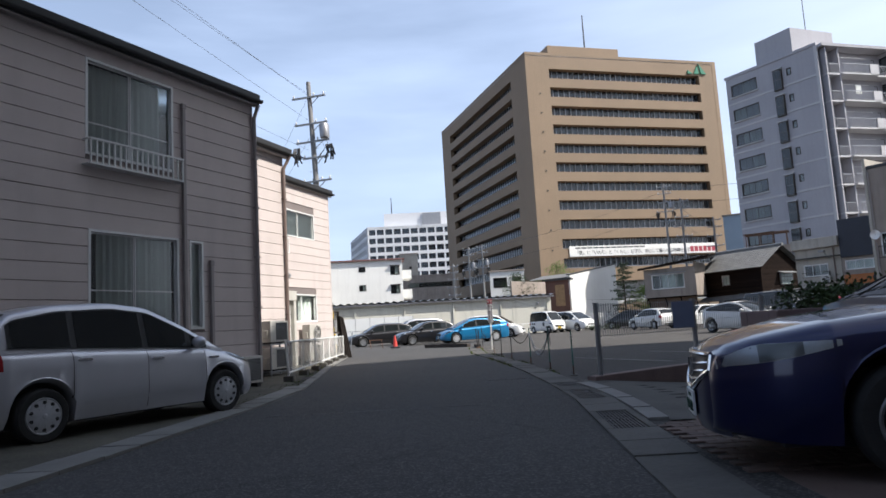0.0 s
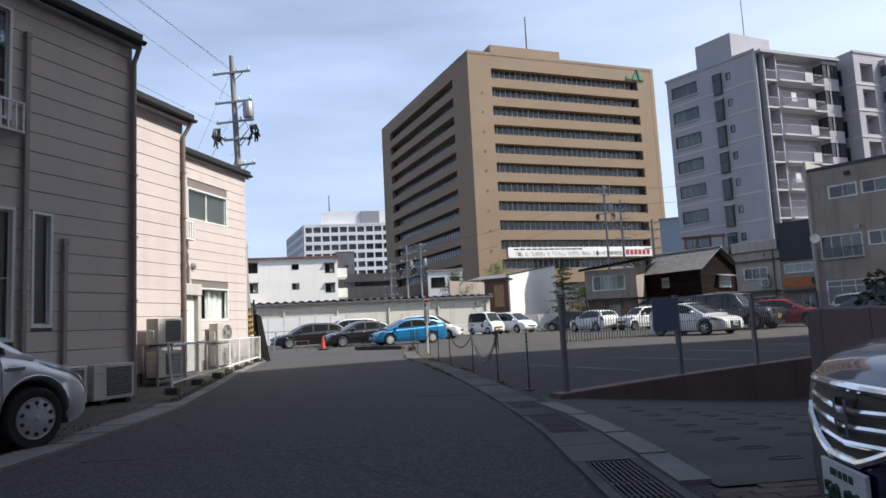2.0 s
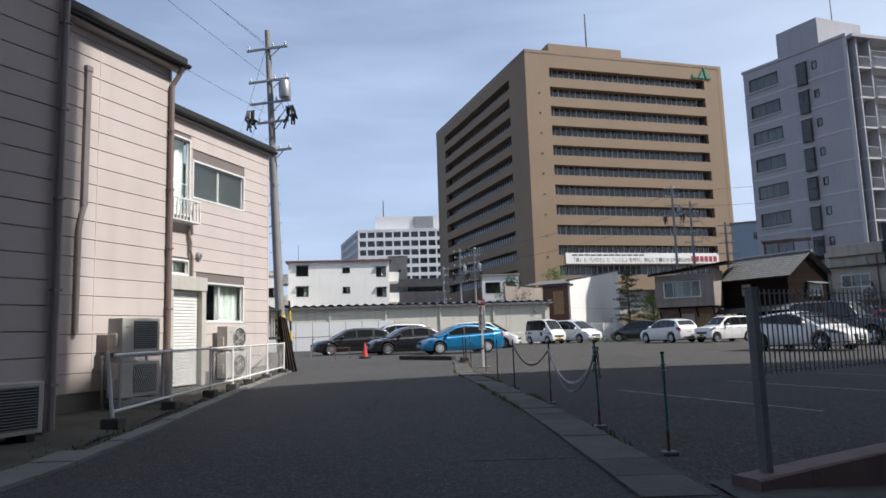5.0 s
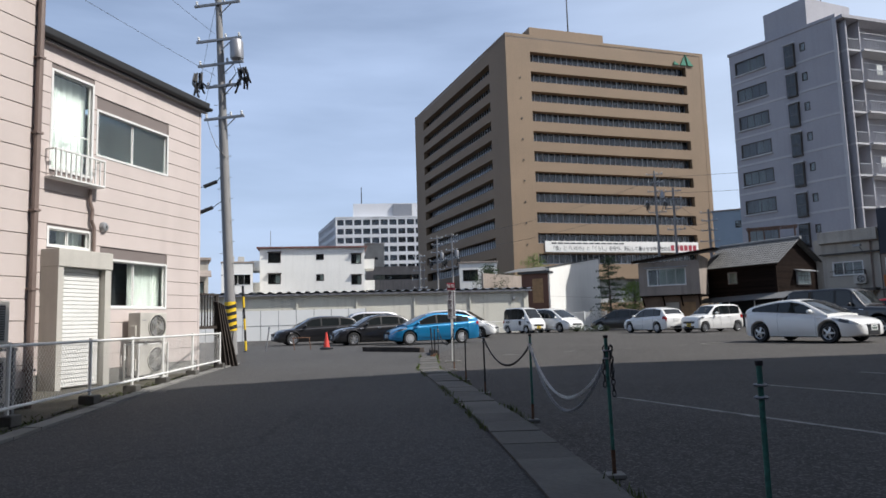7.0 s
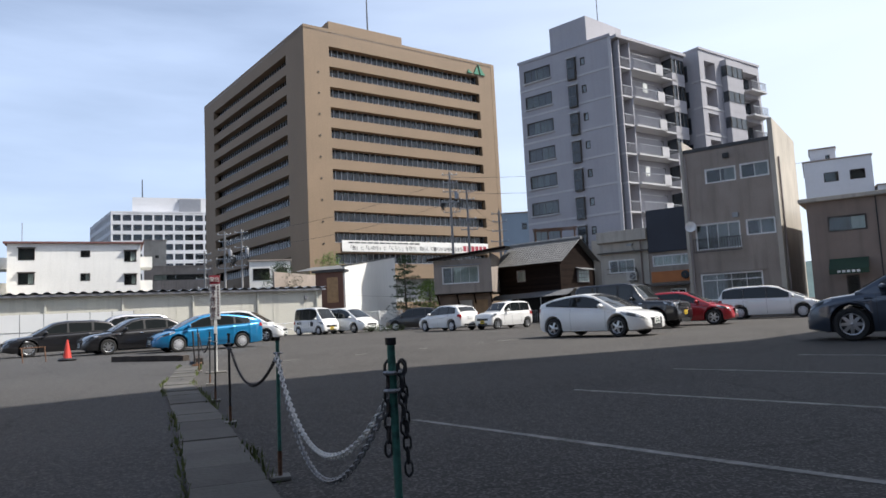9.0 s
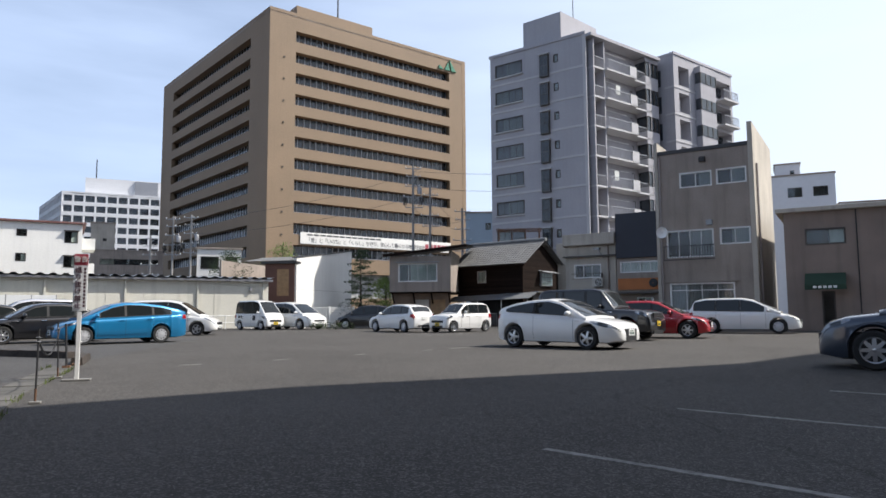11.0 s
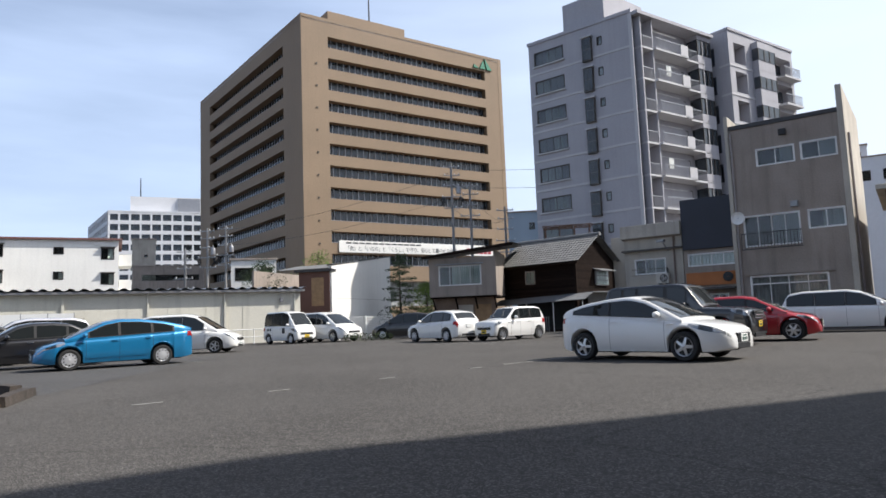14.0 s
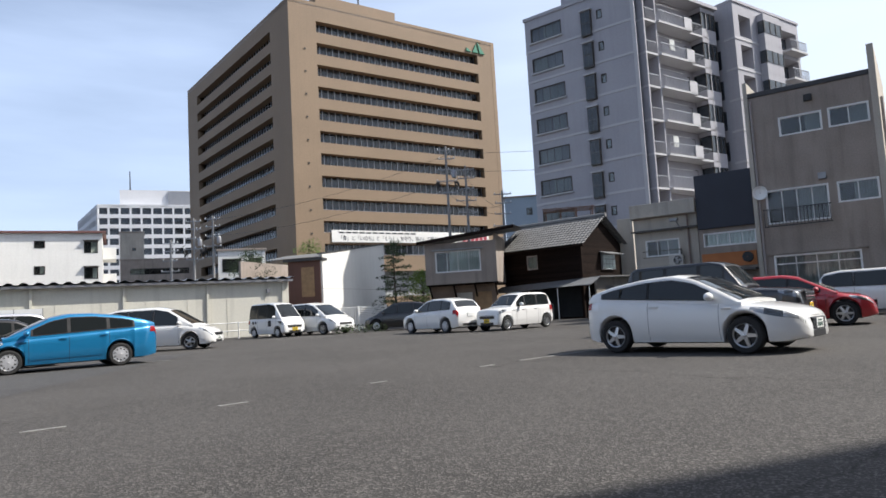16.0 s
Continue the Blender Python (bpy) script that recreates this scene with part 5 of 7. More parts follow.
car("white people carrier behind the blue liftback", pose(2.76, 50.4, 0, 0, 0, -18), PAINT_WHITE, 4.5, 1.72, *VAN, 1.38, -1.33, 0.31, 5, False,
    wins=((-1.95, -1.1), (-1.0, -0.1), (0.0, 0.85)), seams=(-1.05, -0.05, 0.95), lamp=(0.62, 0.82))
car("pale silver people carrier in the back row", pose(-3.0, 48.4, 0, 0, 0, 198), PAINT_SILVER, 4.5, 1.72, *VAN, 1.38, -1.33, 0.31, 5, False,
    wins=((-1.95, -1.1), (-1.0, -0.1), (0.0, 0.85)), seams=(-1.05, -0.05, 0.95), lamp=(0.62, 0.82))
# small white van
keivan = car("small white delivery van with dark marks on its side", pose(7.87, 59.5, 0, 0, 0, -60), PAINT_WHITE, 3.4, 1.475,
    [(-1.7, 0.9), (-1.66, 1.0), (0.6, 1.0), (1.2, 1.0), (1.5, 0.95), (1.62, 0.8), (1.7, 0.6)],
    [(-1.68, 1.0), (-1.6, 1.7), (-1.4, 1.84), (0.2, 1.86), (0.7, 1.78), (1.45, 0.98)], (1.02, 0.99), 1.12, -1.1, 0.27, 8, True,
    wins=((-1.55, -0.75), (-0.67, 0.1), (0.18, 0.85)), seams=(-0.7, 0.13, 0.98), lamp=(0.62, 0.85), plate_mat=AMBER, tumble=0.12, taper=0.05, nose=(0.18, 0.9), rear=(0.1, 0.93))
for x, w, z, h in ((-1.1, 0.16, 0.75, 0.15), (-0.85, 0.14, 0.75, 0.15), (0.45, 0.28, 0.6, 0.32)):
    part("side_mark", one_box(x - w / 2, x + w / 2, -0.747, -0.742, z, z + h), INK_BLACK, keivan, "dark lettering mark")
car("white people carrier facing the car park", pose(10.05, 59.6, 0, 0, 0, -56), PAINT_WHITE, 4.8, 1.8,
    [(-2.4, 0.9), (-2.3, 1.05), (0.6, 1.0), (1.3, 0.98), (1.9, 0.9), (2.25, 0.75), (2.4, 0.58)],
    [(-2.3, 1.05), (-2.0, 1.6), (-1.5, 1.72), (0.0, 1.74), (0.6, 1.62), (1.7, 0.98)], (1.06, 0.98), 1.5, -1.45, 0.32, 5, False,
    wins=((-2.0, -1.2), (-1.1, -0.1), (0.0, 1.0)), seams=(-1.15, -0.05, 1.05), lamp=(0.62, 0.85))
car("white small hatchback showing its tail", pose(14.3, 50.0, 0, 0, 0, 111), PAINT_WHITE, 3.97, 1.68,
    [(-1.985, 0.8), (-1.93, 0.98), (-1.0, 0.96), (0.6, 0.9), (1.05, 0.88), (1.6, 0.8), (1.85, 0.68), (1.985, 0.5)],
    [(-1.9, 1.0), (-1.55, 1.36), (-1.0, 1.45), (-0.2, 1.46), (0.2, 1.38), (1.12, 0.88)], (0.98, 0.88), 1.2, -1.27, 0.3, 7, True,
    wins=((-1.5, -1.02), (-0.94, -0.1), (-0.02, 0.68)), seams=(-0.98, -0.05, 0.82), lamp=(0.58, 0.78), tail=0.22, tail_z=(0.78, 0.96))
car("white boxy small hatchback by the old house", pose(17.0, 47.95, 0, 0, 0, 201.8), PAINT_WHITE, 3.39, 1.475,
    [(-1.695, 0.85), (-1.65, 1.0), (0.3, 0.96), (0.85, 0.95), (1.35, 0.92), (1.6, 0.86), (1.68, 0.75), (1.695, 0.55)],
    [(-1.64, 1.0), (-1.5, 1.42), (-1.2, 1.51), (-0.1, 1.52), (0.25, 1.46), (0.9, 0.95)], (0.98, 0.95), 1.2, -1.2, 0.27, 6, False,
    wins=((-1.4, -0.72), (-0.64, 0.02), (0.1, 0.55)), seams=(-0.68, 0.06, 0.66), lamp=(0.66, 0.86), plate_mat=AMBER, tumble=0.18, taper=0.05, nose=(0.18, 0.9), rear=(0.12, 0.92))
# black box-shaped off-roader
car("black box-shaped off-roader with a yellow plate", pose(17.6, 36.1, 0, 0, 0, -58), PAINT_BLACK, 4.5, 1.8,
    [(-2.25, 0.95), (-2.2, 1.15), (0.4, 1.12), (0.9, 1.12), (1.9, 1.06), (2.15, 1.0), (2.25, 0.8)],
    [(-2.2, 1.15), (-2.12, 1.7), (-1.9, 1.83), (0.1, 1.85), (0.45, 1.78), (0.95, 1.12)], (1.15, 1.12), 1.4, -1.35, 0.37, 5, False,
    wins=((-1.95, -1.1), (-1.0, -0.2), (-0.1, 0.45)), seams=(-1.05, -0.15, 0.7), lamp=(0.8, 1.0), grille=(0.72, 0.98, 0.6), plate_mat=AMBER, plate=0.6, tumble=0.12, taper=0.04, nose=(0.14, 0.92), rear=(0.08, 0.95), low=0.3, chrome=True)
car("red hatchback with alloy wheels", pose(20.56, 36.44, 0, 0, 0, -50), PAINT_RED, 4.0, 1.74,
    [(-2.0, 0.82), (-1.94, 0.98), (-1.0, 0.96), (0.6, 0.9), (1.05, 0.88), (1.65, 0.78), (1.88, 0.68), (2.0, 0.5)],
    [(-1.9, 1.0), (-1.5, 1.32), (-1.0, 1.41), (-0.2, 1.42), (0.2, 1.35), (1.12, 0.88)], (0.98, 0.88), 1.25, -1.22, 0.32, 6, False,
    wins=((-1.5, -1.02), (-0.94, -0.1), (-0.02, 0.68)), seams=(-0.98, -0.05, 0.82), lamp=(0.58, 0.76), plate=0.5, lamp_len=0.62, grille=(0.4, 0.64, 0.5))
car("white people carrier beside the grey building", pose(27.5, 38.9, 0, 0, 0, -52), PAINT_WHITE, 4.75, 1.76,
    [(-2.37, 0.9), (-2.3, 1.02), (0.6, 0.98), (1.2, 0.96), (1.9, 0.84), (2.2, 0.72), (2.37, 0.58)],
    [(-2.3, 1.0), (-2.05, 1.5), (-1.5, 1.59), (0.0, 1.6), (0.5, 1.5), (1.6, 0.95)], (1.02, 0.95), 1.5, -1.3, 0.32, 8, True,
    wins=((-2.05, -1.15), (-1.05, -0.1), (0.0, 0.9)), seams=(-1.1, -0.05, 1.0), lamp=(0.62, 0.82), tumble=0.22)
car("slate blue car with its nose at the shadow's edge", pose(15.4, 22.05, 0, 0, 0, 125), PAINT_SLATE, 4.4, 1.78,
    [(-2.2, 0.9), (-2.15, 1.02), (0.6, 1.0), (1.1, 0.98), (1.75, 0.9), (2.05, 0.8), (2.2, 0.6)],
    [(-2.1, 1.0), (-1.8, 1.45), (-1.2, 1.56), (-0.1, 1.57), (0.4, 1.48), (1.25, 0.98)], (1.02, 0.98), 1.35, -1.25, 0.34, 8, False,
    wins=((-1.8, -1.1), (-1.0, -0.12), (-0.04, 0.75)), seams=(-1.05, -0.08, 0.88), lamp=(0.66, 0.86))
car("black small car by the tree", pose(14.6, 58.2, 0, 0, 0, 150), PAINT_BLACK, 3.9, 1.69,
    [(-1.95, 0.85), (-1.9, 0.98), (-1.0, 0.98), (0.6, 0.93), (1.05, 0.9), (1.6, 0.78), (1.85, 0.66), (1.95, 0.55)],
    [(-1.86, 1.0), (-1.45, 1.42), (-0.9, 1.5), (-0.2, 1.515), (0.3, 1.44), (1.28, 0.86)], (1.0, 0.88), 1.2, -1.3, 0.295, 9, True,
    wins=((-1.5, -0.98), (-0.9, -0.06), (0.02, 0.72)), seams=(-0.98, -0.02, 0.86))
car("silver saloon half hidden behind the hatchback", pose(18.4, 61.5, 0, 0, 0, 200), PAINT_SILVER, 4.6, 1.78, *SALOON, 1.4, -1.35, 0.31, 7, False,
    wins=((-1.35, -0.95), (-0.88, -0.05), (0.03, 0.75)), seams=(-0.9, 0.0, 0.9), lamp=(0.58, 0.76))

# ---- tall buildings ----
# mottled grey painted behind the glass in place of reflected sky
GLAZING_BACK = mat("grey_glazing_back", (0.36, 0.37, 0.36), 0.9, var=0.5, scale=0.35, fine=2, bump=0)


def office_tower():
    """The broad tan office block: deep-set window bands on all sides, flat roof, rooftop storey, mast."""
    a, b = Vector((65.9, 159.3)), Vector((18.4, 145.1))
    d = (b - a).normalized()
    back = Vector((-20.0, 58.6))
    ob = thing("office_block", "broad tan tiled office block with dark recessed window bands", "office building")
    n, top, pitch, band, deep = 11, 57.2, 4.29, 2.2, 1.6
    for p, q, u0, u1 in ((a, b, 4.9, 44.0), (b, b + back, 8.6, 54.4), (b + back, a + back, 5, 44), (a + back, a, 8, 54)):
        m = facade(p, q)
        w = (q - p).length
        holes = [(u0, u1, top - pitch * k - band, top - pitch * k) for k in range(n)] + [(u0, u1, 4.0, 9.0)]
        part("wall", holed(bmesh.new(), w, 60.9, 1.0, holes, z0=0.0), TAN, ob, m=m)
        part("inner_wall", one_box(u0 - 0.5, u1 + 0.5, -deep - 0.6, -deep - 0.5, 2, 59), GLAZING_BACK, ob, m=m)
        for k in range(n):
            z1 = top - pitch * k
            win = part("window_band", one_box(u0, u1, -deep, -deep + 0.06, z1 - band - 0.4, z1 + 0.3), GLASS_DARK, ob, m=m)
            bm = bmesh.new()
            i, u = 0, u0
            while u < u1:
                box(bm, u - 0.07, u + 0.07, -deep + 0.06, -deep + 0.2, z1 - band - 0.4, z1 + 0.3)
                u += 1.35
            box(bm, u0, u1, -deep + 0.06, -deep + 0.22, z1 - band + 0.02, z1 - band + 0.32)
            tagged(part("glazing_grid", bm, ALU_GREY, win), kind="stuff")
            bm = bmesh.new()
            box(bm, u0, u1, -deep, -1.001, z1 - band - 0.3, z1 - band)
            box(bm, u0, u1, -deep, -1.001, z1, z1 + 0.3)
            part("ledge", bm, TAN, ob, m=m)
    c = [a, b, b + back, a + back]
    part("roof", prism(bmesh.new(), c, 60.0, 60.3), CONC_GREY, ob)
    f = facade(a, b)
    part("roof_storey", one_box(24.9, 43.0, -22, -2.0, 60.3, 63.6, 0.05), TAN, ob, m=f)
    part("mast", rod(bmesh.new(), (30.2, -8, 63), (30.2, -8, 74.5), 0.22, 0.14, 6), IRON, ob, m=f)
    bm = bmesh.new()
    for pts in (((3.0, 57.6), (4.4, 57.6), (5.0, 60.2)), ((4.9, 57.6), (6.4, 57.6), (5.4, 59.6)), ((6.7, 57.6), (8.2, 57.6), (8.0, 58.4))):
        lo, hi = [bm.verts.new((u, 0.02, z)) for u, z in pts], [bm.verts.new((u, 0.3, z)) for u, z in pts]
        bm.faces.new(lo)
        bm.faces.new(hi[::-1])
        for i in range(3):
            bm.faces.new((lo[i], lo[(i + 1) % 3], hi[(i + 1) % 3], hi[i]))
    part("emblem", bm, mat("emblem_green", (0.03, 0.2, 0.12), 0.5, bump=0), ob, "green peaked emblem", m=f)
    for k in range(9):
        part("wall_fixing", one_box(46.35, 46.65, 0.01, 0.14, 16 + k * 4.4, 16.3 + k * 4.4), BRONZE, ob, m=f)
    return f


JA = office_tower()
banner = thing("banner", "long white banner with black lettering on the office block", "banner", JA)
part("sheet", one_box(5.0, 42.6, 0.15, 0.22, 14.6, 16.9, 0.03), WHITE_WALL, banner)


def writing(parent, text, size, m, material, name="lettering", width=None):
    cu = bpy.data.curves.new(name, "FONT")
    cu.body, cu.size, cu.extrude, cu.align_x, cu.align_y = text, size, 0.01, "CENTER", "CENTER"
    tmp = bpy.data.objects.new(name, cu)
    scene.collection.objects.link(tmp)
    bpy.context.view_layer.update()
    me = bpy.data.meshes.new_from_object(tmp.evaluated_get(bpy.context.evaluated_depsgraph_get()))
    bpy.data.objects.remove(tmp)
    me.materials.clear()
    me.materials.append(material)
    if width:
        span = max(v.co.x for v in me.vertices) - min(v.co.x for v in me.vertices)
        for v in me.vertices:
            v.co.x *= width / span
    ob = new(name, me)
    ob.parent = parent
    ob.matrix_local = m
    return ob


_face = Matrix(((-1, 0, 0, 0), (0, 0, 1, 0), (0, 1, 0, 0), (0, 0, 0, 1)))
_text = "「食」と「いのち」と「くらし」を守り、安心して暮らせる地域社会を"
for i, ch in enumerate(_text):
    writing(banner, ch, 1.02, Matrix.Translation((41.3 - (i + 0.5) * 29.0 / len(_text), 0.24, 15.35)) @ _face, INK_BLACK, "character")
for k in range(12):
    part("small_print", one_box(24.0 + k * 1.45, 25.2 + k * 1.45, 0.22, 0.24, 16.3, 16.6), INK_BLACK, banner)
for k in range(6):
    part("red_print", one_box(5.6 + k * 1.15, 6.5 + k * 1.15, 0.22, 0.24, 15.0, 16.2), INK_RED, banner)


def apartment():
    ob = thing("apartment_tower", "grey tiled apartment tower with balconies and pale floor bands", "apartment building")
    a, b = (39.2, 68.8), (33.47, 78.1)
    m = facade(a, b)
    w = 10.92
    floors = 9
    z_top, pitch = 27.1, 2.94
    holes, kinds = [], []
    for k in range(floors):
        z = z_top - k * pitch
        holes += [(7.0, 10.3, z - 1.42, z), (2.9, 3.42, z - 1.2, z - 0.38)]
    part("end_wall", holed(bmesh.new(), w, 28.0, 0.3, holes), APT, ob, m=m)
    for k in range(floors):
        z = z_top - k * pitch
        wn = window(ob, 7.0, 10.3, z - 1.42, z, 4, BRONZE, GLASS_MID, curtain=(0.6, -0.5, 0.75, 0.5, -0.7)[k % 5], t=0.1)
        wn.matrix_local = m
        wn = window(ob, 2.9, 3.42, z - 1.2, z - 0.38, 1, BRONZE, GLASS, t=0.06)
        wn.matrix_local = m
        part("sill", one_box(6.9, 10.4, 0.0, 0.22, z - 1.56, z - 1.44), APT_BAND, ob, m=m)
        bm = one_box(3.9, 4.86, 0.0, 0.3, z - 2.5, z - 0.2)
        bay = part("bay_window", bm, BRONZE, ob, "dark projecting bay window", m=m)
        for i in range(2):
            for j in range(2):
                part("pane", one_box(3.96 + i * 0.44, 4.36 + i * 0.44, 0.3, 0.32, z - 2.38 + j * 1.05, z - 1.4 + j * 1.05), GLASS_DARK, bay)
        part("bay_head", one_box(3.8, 4.96, 0.0, 0.4, z - 0.2, z - 0.08), APT_BAND, ob, m=m)
        part("floor_band", one_box(-0.02, w, 0.0, 0.05, z - 2.3, z - 2.1), APT_BAND, ob, m=m)
    part("corner_strip", one_box(-0.1, 0.22, -0.1, 0.07, 0, 28), APT_BAND, ob, m=m)
    part("parapet", one_box(-0.1, w + 0.1, -0.4, 0.12, 28.0, 28.3), APT, ob, m=m)
    # balcony side
    p, q = (63.5, 76.1), (39.2, 68.8)
    mr = facade(p, q)
    wr = (Vector(p) - Vector(q)).length
    part("core", prism(bmesh.new(), [(38.9, 69.4), (62.5, 76.9), (58, 92), (45, 90.5), (33.7, 78.2)], 0, 27.9), APT, ob)
    part("side_wall", one_box(14.0, wr, -1.3, -0.9, 0, 28.0), APT, ob, m=mr)
    part("stair_block", one_box(1.5, 13.3, -4.0, 0.79, 0, 28.3), APT, ob, m=mr)
    part("stair_roof", one_box(1.4, 13.35, -4.0, 2.0, 28.3, 28.55), APT, ob, m=mr)
    holes = [(u, v, z_top - k * pitch - 2.0, z_top - k * pitch + 0.1) for k in range(floors) for u, v in ((10.4, 12.4), (1.9, 5.0))]
    part("stair_front", holed(bmesh.new(), 13.3, 28.3, 1.1, holes, u0=1.5), APT, ob, m=mr @ pose(0, 1.9, 0))
    for k in range(floors):
        z = z_top - k * pitch - 2.3
        part("balcony_slab", one_box(18.3, wr - 2.3, -0.9, 0.84, z - 0.08, z + 0.1), APT_BAND, ob, m=mr)
        for u in (15.5, wr - 2.3, wr - 0.7):
            part("balcony_divider", one_box(u - 0.08, u + 0.08, -0.9, 0.5, z + 0.121, z + 2.85), APT, ob, m=mr)
        part("balcony_panel", one_box(18.3, 19.4, 0.72, 0.84, z - 0.08, z + 1.13), APT_BAND, ob, m=mr)
        for a, b, y in ((19.4, wr - 2.4, 0.78), (wr - 2.1, wr - 0.75, 0.5), (16.4, 18.3, 0.5)):
            rail = part("balcony_rail", one_box(a, b, y - 0.04, y, z + 1.05, z + 1.12), ALU_GREY, ob, m=mr)
            bm = bmesh.new()
            for i in range(int((b - a) / 0.2)):
                box(bm, a + 0.05 + i * 0.2, a + 0.078 + i * 0.2, y - 0.035, y - 0.005, z + 0.121, z + 1.05)
            tagged(part("railing_infill", bm, ALU_GREY, rail), kind="stuff")
        part("laundry_rod", rod(bmesh.new(), (19.3, 0.3, z + 1.9), (wr - 2.5, 0.3, z + 1.9), 0.02, seg=5), ALU, ob, m=mr)
        if k % 3 == 1:
            part("laundry", one_box(20.2 + 0.2 * k, 20.9 + 0.2 * k, 0.28, 0.32, z + 0.9, z + 1.88, 0.01), CURTAIN, ob, m=mr)
        bay = part("balcony_bay", one_box(14.1, 16.3, -0.9, 0.5, z - 0.08, z + 0.85), APT, ob, "projecting glazed bay", m=mr)
        part("bay_head", one_box(14.1, 16.3, -0.9, 0.5, z + 2.45, z + 2.85), APT, ob, m=mr)
        part("pane", one_box(14.2, 16.2, -0.8, 0.42, z + 0.85, z + 2.45), GLASS_DARK, bay)
        for u in (14.1, 14.8, 15.5, 16.22):
            part("bay_post", one_box(u, u + 0.08, 0.42, 0.5, z + 0.85, z + 2.45), BRONZE, bay)
        for u in (16.9, 20.0, 22.2):
            wn = window(ob, u, u + 1.75, z + 0.2, z + 2.3, 2, BRONZE, GLASS_DARK, t=0.07, dark=False)
            wn.matrix_local = mr @ pose(0, -0.82, 0)
        part("balcony_floor", one_box(15.4, 18.299, -0.9, 0.5, z - 0.08, z + 0.1), APT_BAND, ob, m=mr)
        part("balcony_floor", one_box(wr - 2.299, wr - 0.6, -0.9, 0.5, z - 0.08, z + 0.1), APT_BAND, ob, m=mr)
        part("outdoor_unit", one_box(17.0, 17.8, -0.6, -0.3, z + 0.121, z + 0.7, 0.02), AC_BODY, ob, "white outdoor unit on a balcony", m=mr)
        # second block
        bay = part("bay_window", one_box(6.3, 9.3, 1.9, 2.6, z - 0.1, z + 2.9), APT, ob, "projecting tiled bay", m=mr)
        part("pane", one_box(6.25, 9.35, 2.0, 2.64, z + 1.0, z + 2.2), GLASS_DARK, bay)
        for u in (6.22, 7.2, 8.2, 9.28):
            part("bay_post", one_box(u, u + 0.1, 2.62, 2.68, z + 1.0, z + 2.2), BRONZE, bay)
        part("recess_pane", one_box(2.0, 4.9, 0.8, 0.84, z + 0.2, z + 2.2), GLASS_DARK, ob, m=mr)
        part("balcony_slab", one_box(1.8, 5.0, 1.9, 2.9, z - 0.08, z + 0.12), APT_BAND, ob, m=mr)
        rail = part("balcony_rail", one_box(1.85, 4.95, 2.78, 2.84, z + 1.05, z + 1.12), ALU_GREY, ob, m=mr)
        bm = bmesh.new()
        for i in range(15):
            box(bm, 1.9 + i * 0.2, 1.925 + i * 0.2, 2.79, 2.83, z + 0.121, z + 1.05)
        tagged(part("railing_infill", bm, ALU_GREY, rail), kind="stuff")
        part("floor_band", one_box(1.45, 13.36, 0.8, 1.96, z - 0.1, z + 0.1), APT_BAND, ob, m=mr)
        part("end_window", one_box(13.3, 13.36, -0.7, 0.35, z + 0.3, z + 2.1), GLASS_DARK, ob, m=mr)
    part("drain_pipe", rod(bmesh.new(), (wr - 0.2, -0.2, 0), (wr - 0.2, -0.2, 28), 0.09), APT_BAND, ob, m=mr)
    part("parapet", one_box(14.0, wr, -1.0, 0.8, 27.7, 28.0), APT, ob, m=mr)
    part("lift_house", prism(bmesh.new(), [(35.95, 75.2), (38.1, 71.3), (43.9, 73.6), (41.8, 77.5)], 27.9, 31.2), APT, ob)
    part("mast", rod(bmesh.new(), (41, 73.5, 31), (41, 73.5, 37), 0.05, 0.04, 5), IRON, ob)
    part("roof_aerial", rod(bmesh.new(), (58, 78, 28), (58, 78, 30.5), 0.04, 0.03, 5), GALV, ob)


apartment()


def far_office():
    ob = thing("far_office", "distant pale grey office building with a grid of square windows", "office building", Matrix.Translation((1, 10, 1)) @ Matrix.Scale(1.3, 4) @ Matrix.Translation((-1, -10, -1)))
    a, b = (22, 254.6), (-31.6, 250.9)
    c = (-44, 290)
    for p, q, nm in ((a, b, 17), (b, c, 10)):
        m = facade(p, q)
        w = (Vector(p) - Vector(q)).length
        st = w / nm
        holes = [(st * i + 0.25, st * i + 2.85, 36.45 - 3.25 * k, 38.5 - 3.25 * k) for i in range(nm) for k in range(10)]
        part("wall", holed(bmesh.new(), w, 39.6, 0.6, holes), OFFICE, ob, m=m)
        for k in range(10):
            for i in range(nm):
                if st * i < w:
                    part("window", one_box(st * i + 0.25, st * i + 2.85, -0.58, -0.5, 36.45 - 3.25 * k, 38.5 - 3.25 * k), GLASS_DARK, ob, m=m)
        # near-black sheet in place of shaded rooms
        part("room_backing", one_box(0.5, w - 0.5, -0.9, -0.8, 3, 39), UNLIT_ROOM, ob, m=m)
    part("roof", prism(bmesh.new(), [a, b, c, (10, 294)], 38.9, 39.2), OFFICE, ob)
    part("roof_storey", one_box(8, 47.5, -22, -4, 39.2, 45.0), OFFICE, ob, m=facade(a, b))
    part("cooling_tower", one_box(26, 33, -12, -3.2, 39.2, 44.6), ALU_GREY, ob, m=facade(a, b))
    part("mast", rod(bmesh.new(), (44.5, -6, 45), (44.5, -6, 51.5), 0.22, 0.15, 5), IRON, ob, m=facade(a, b))


far_office()


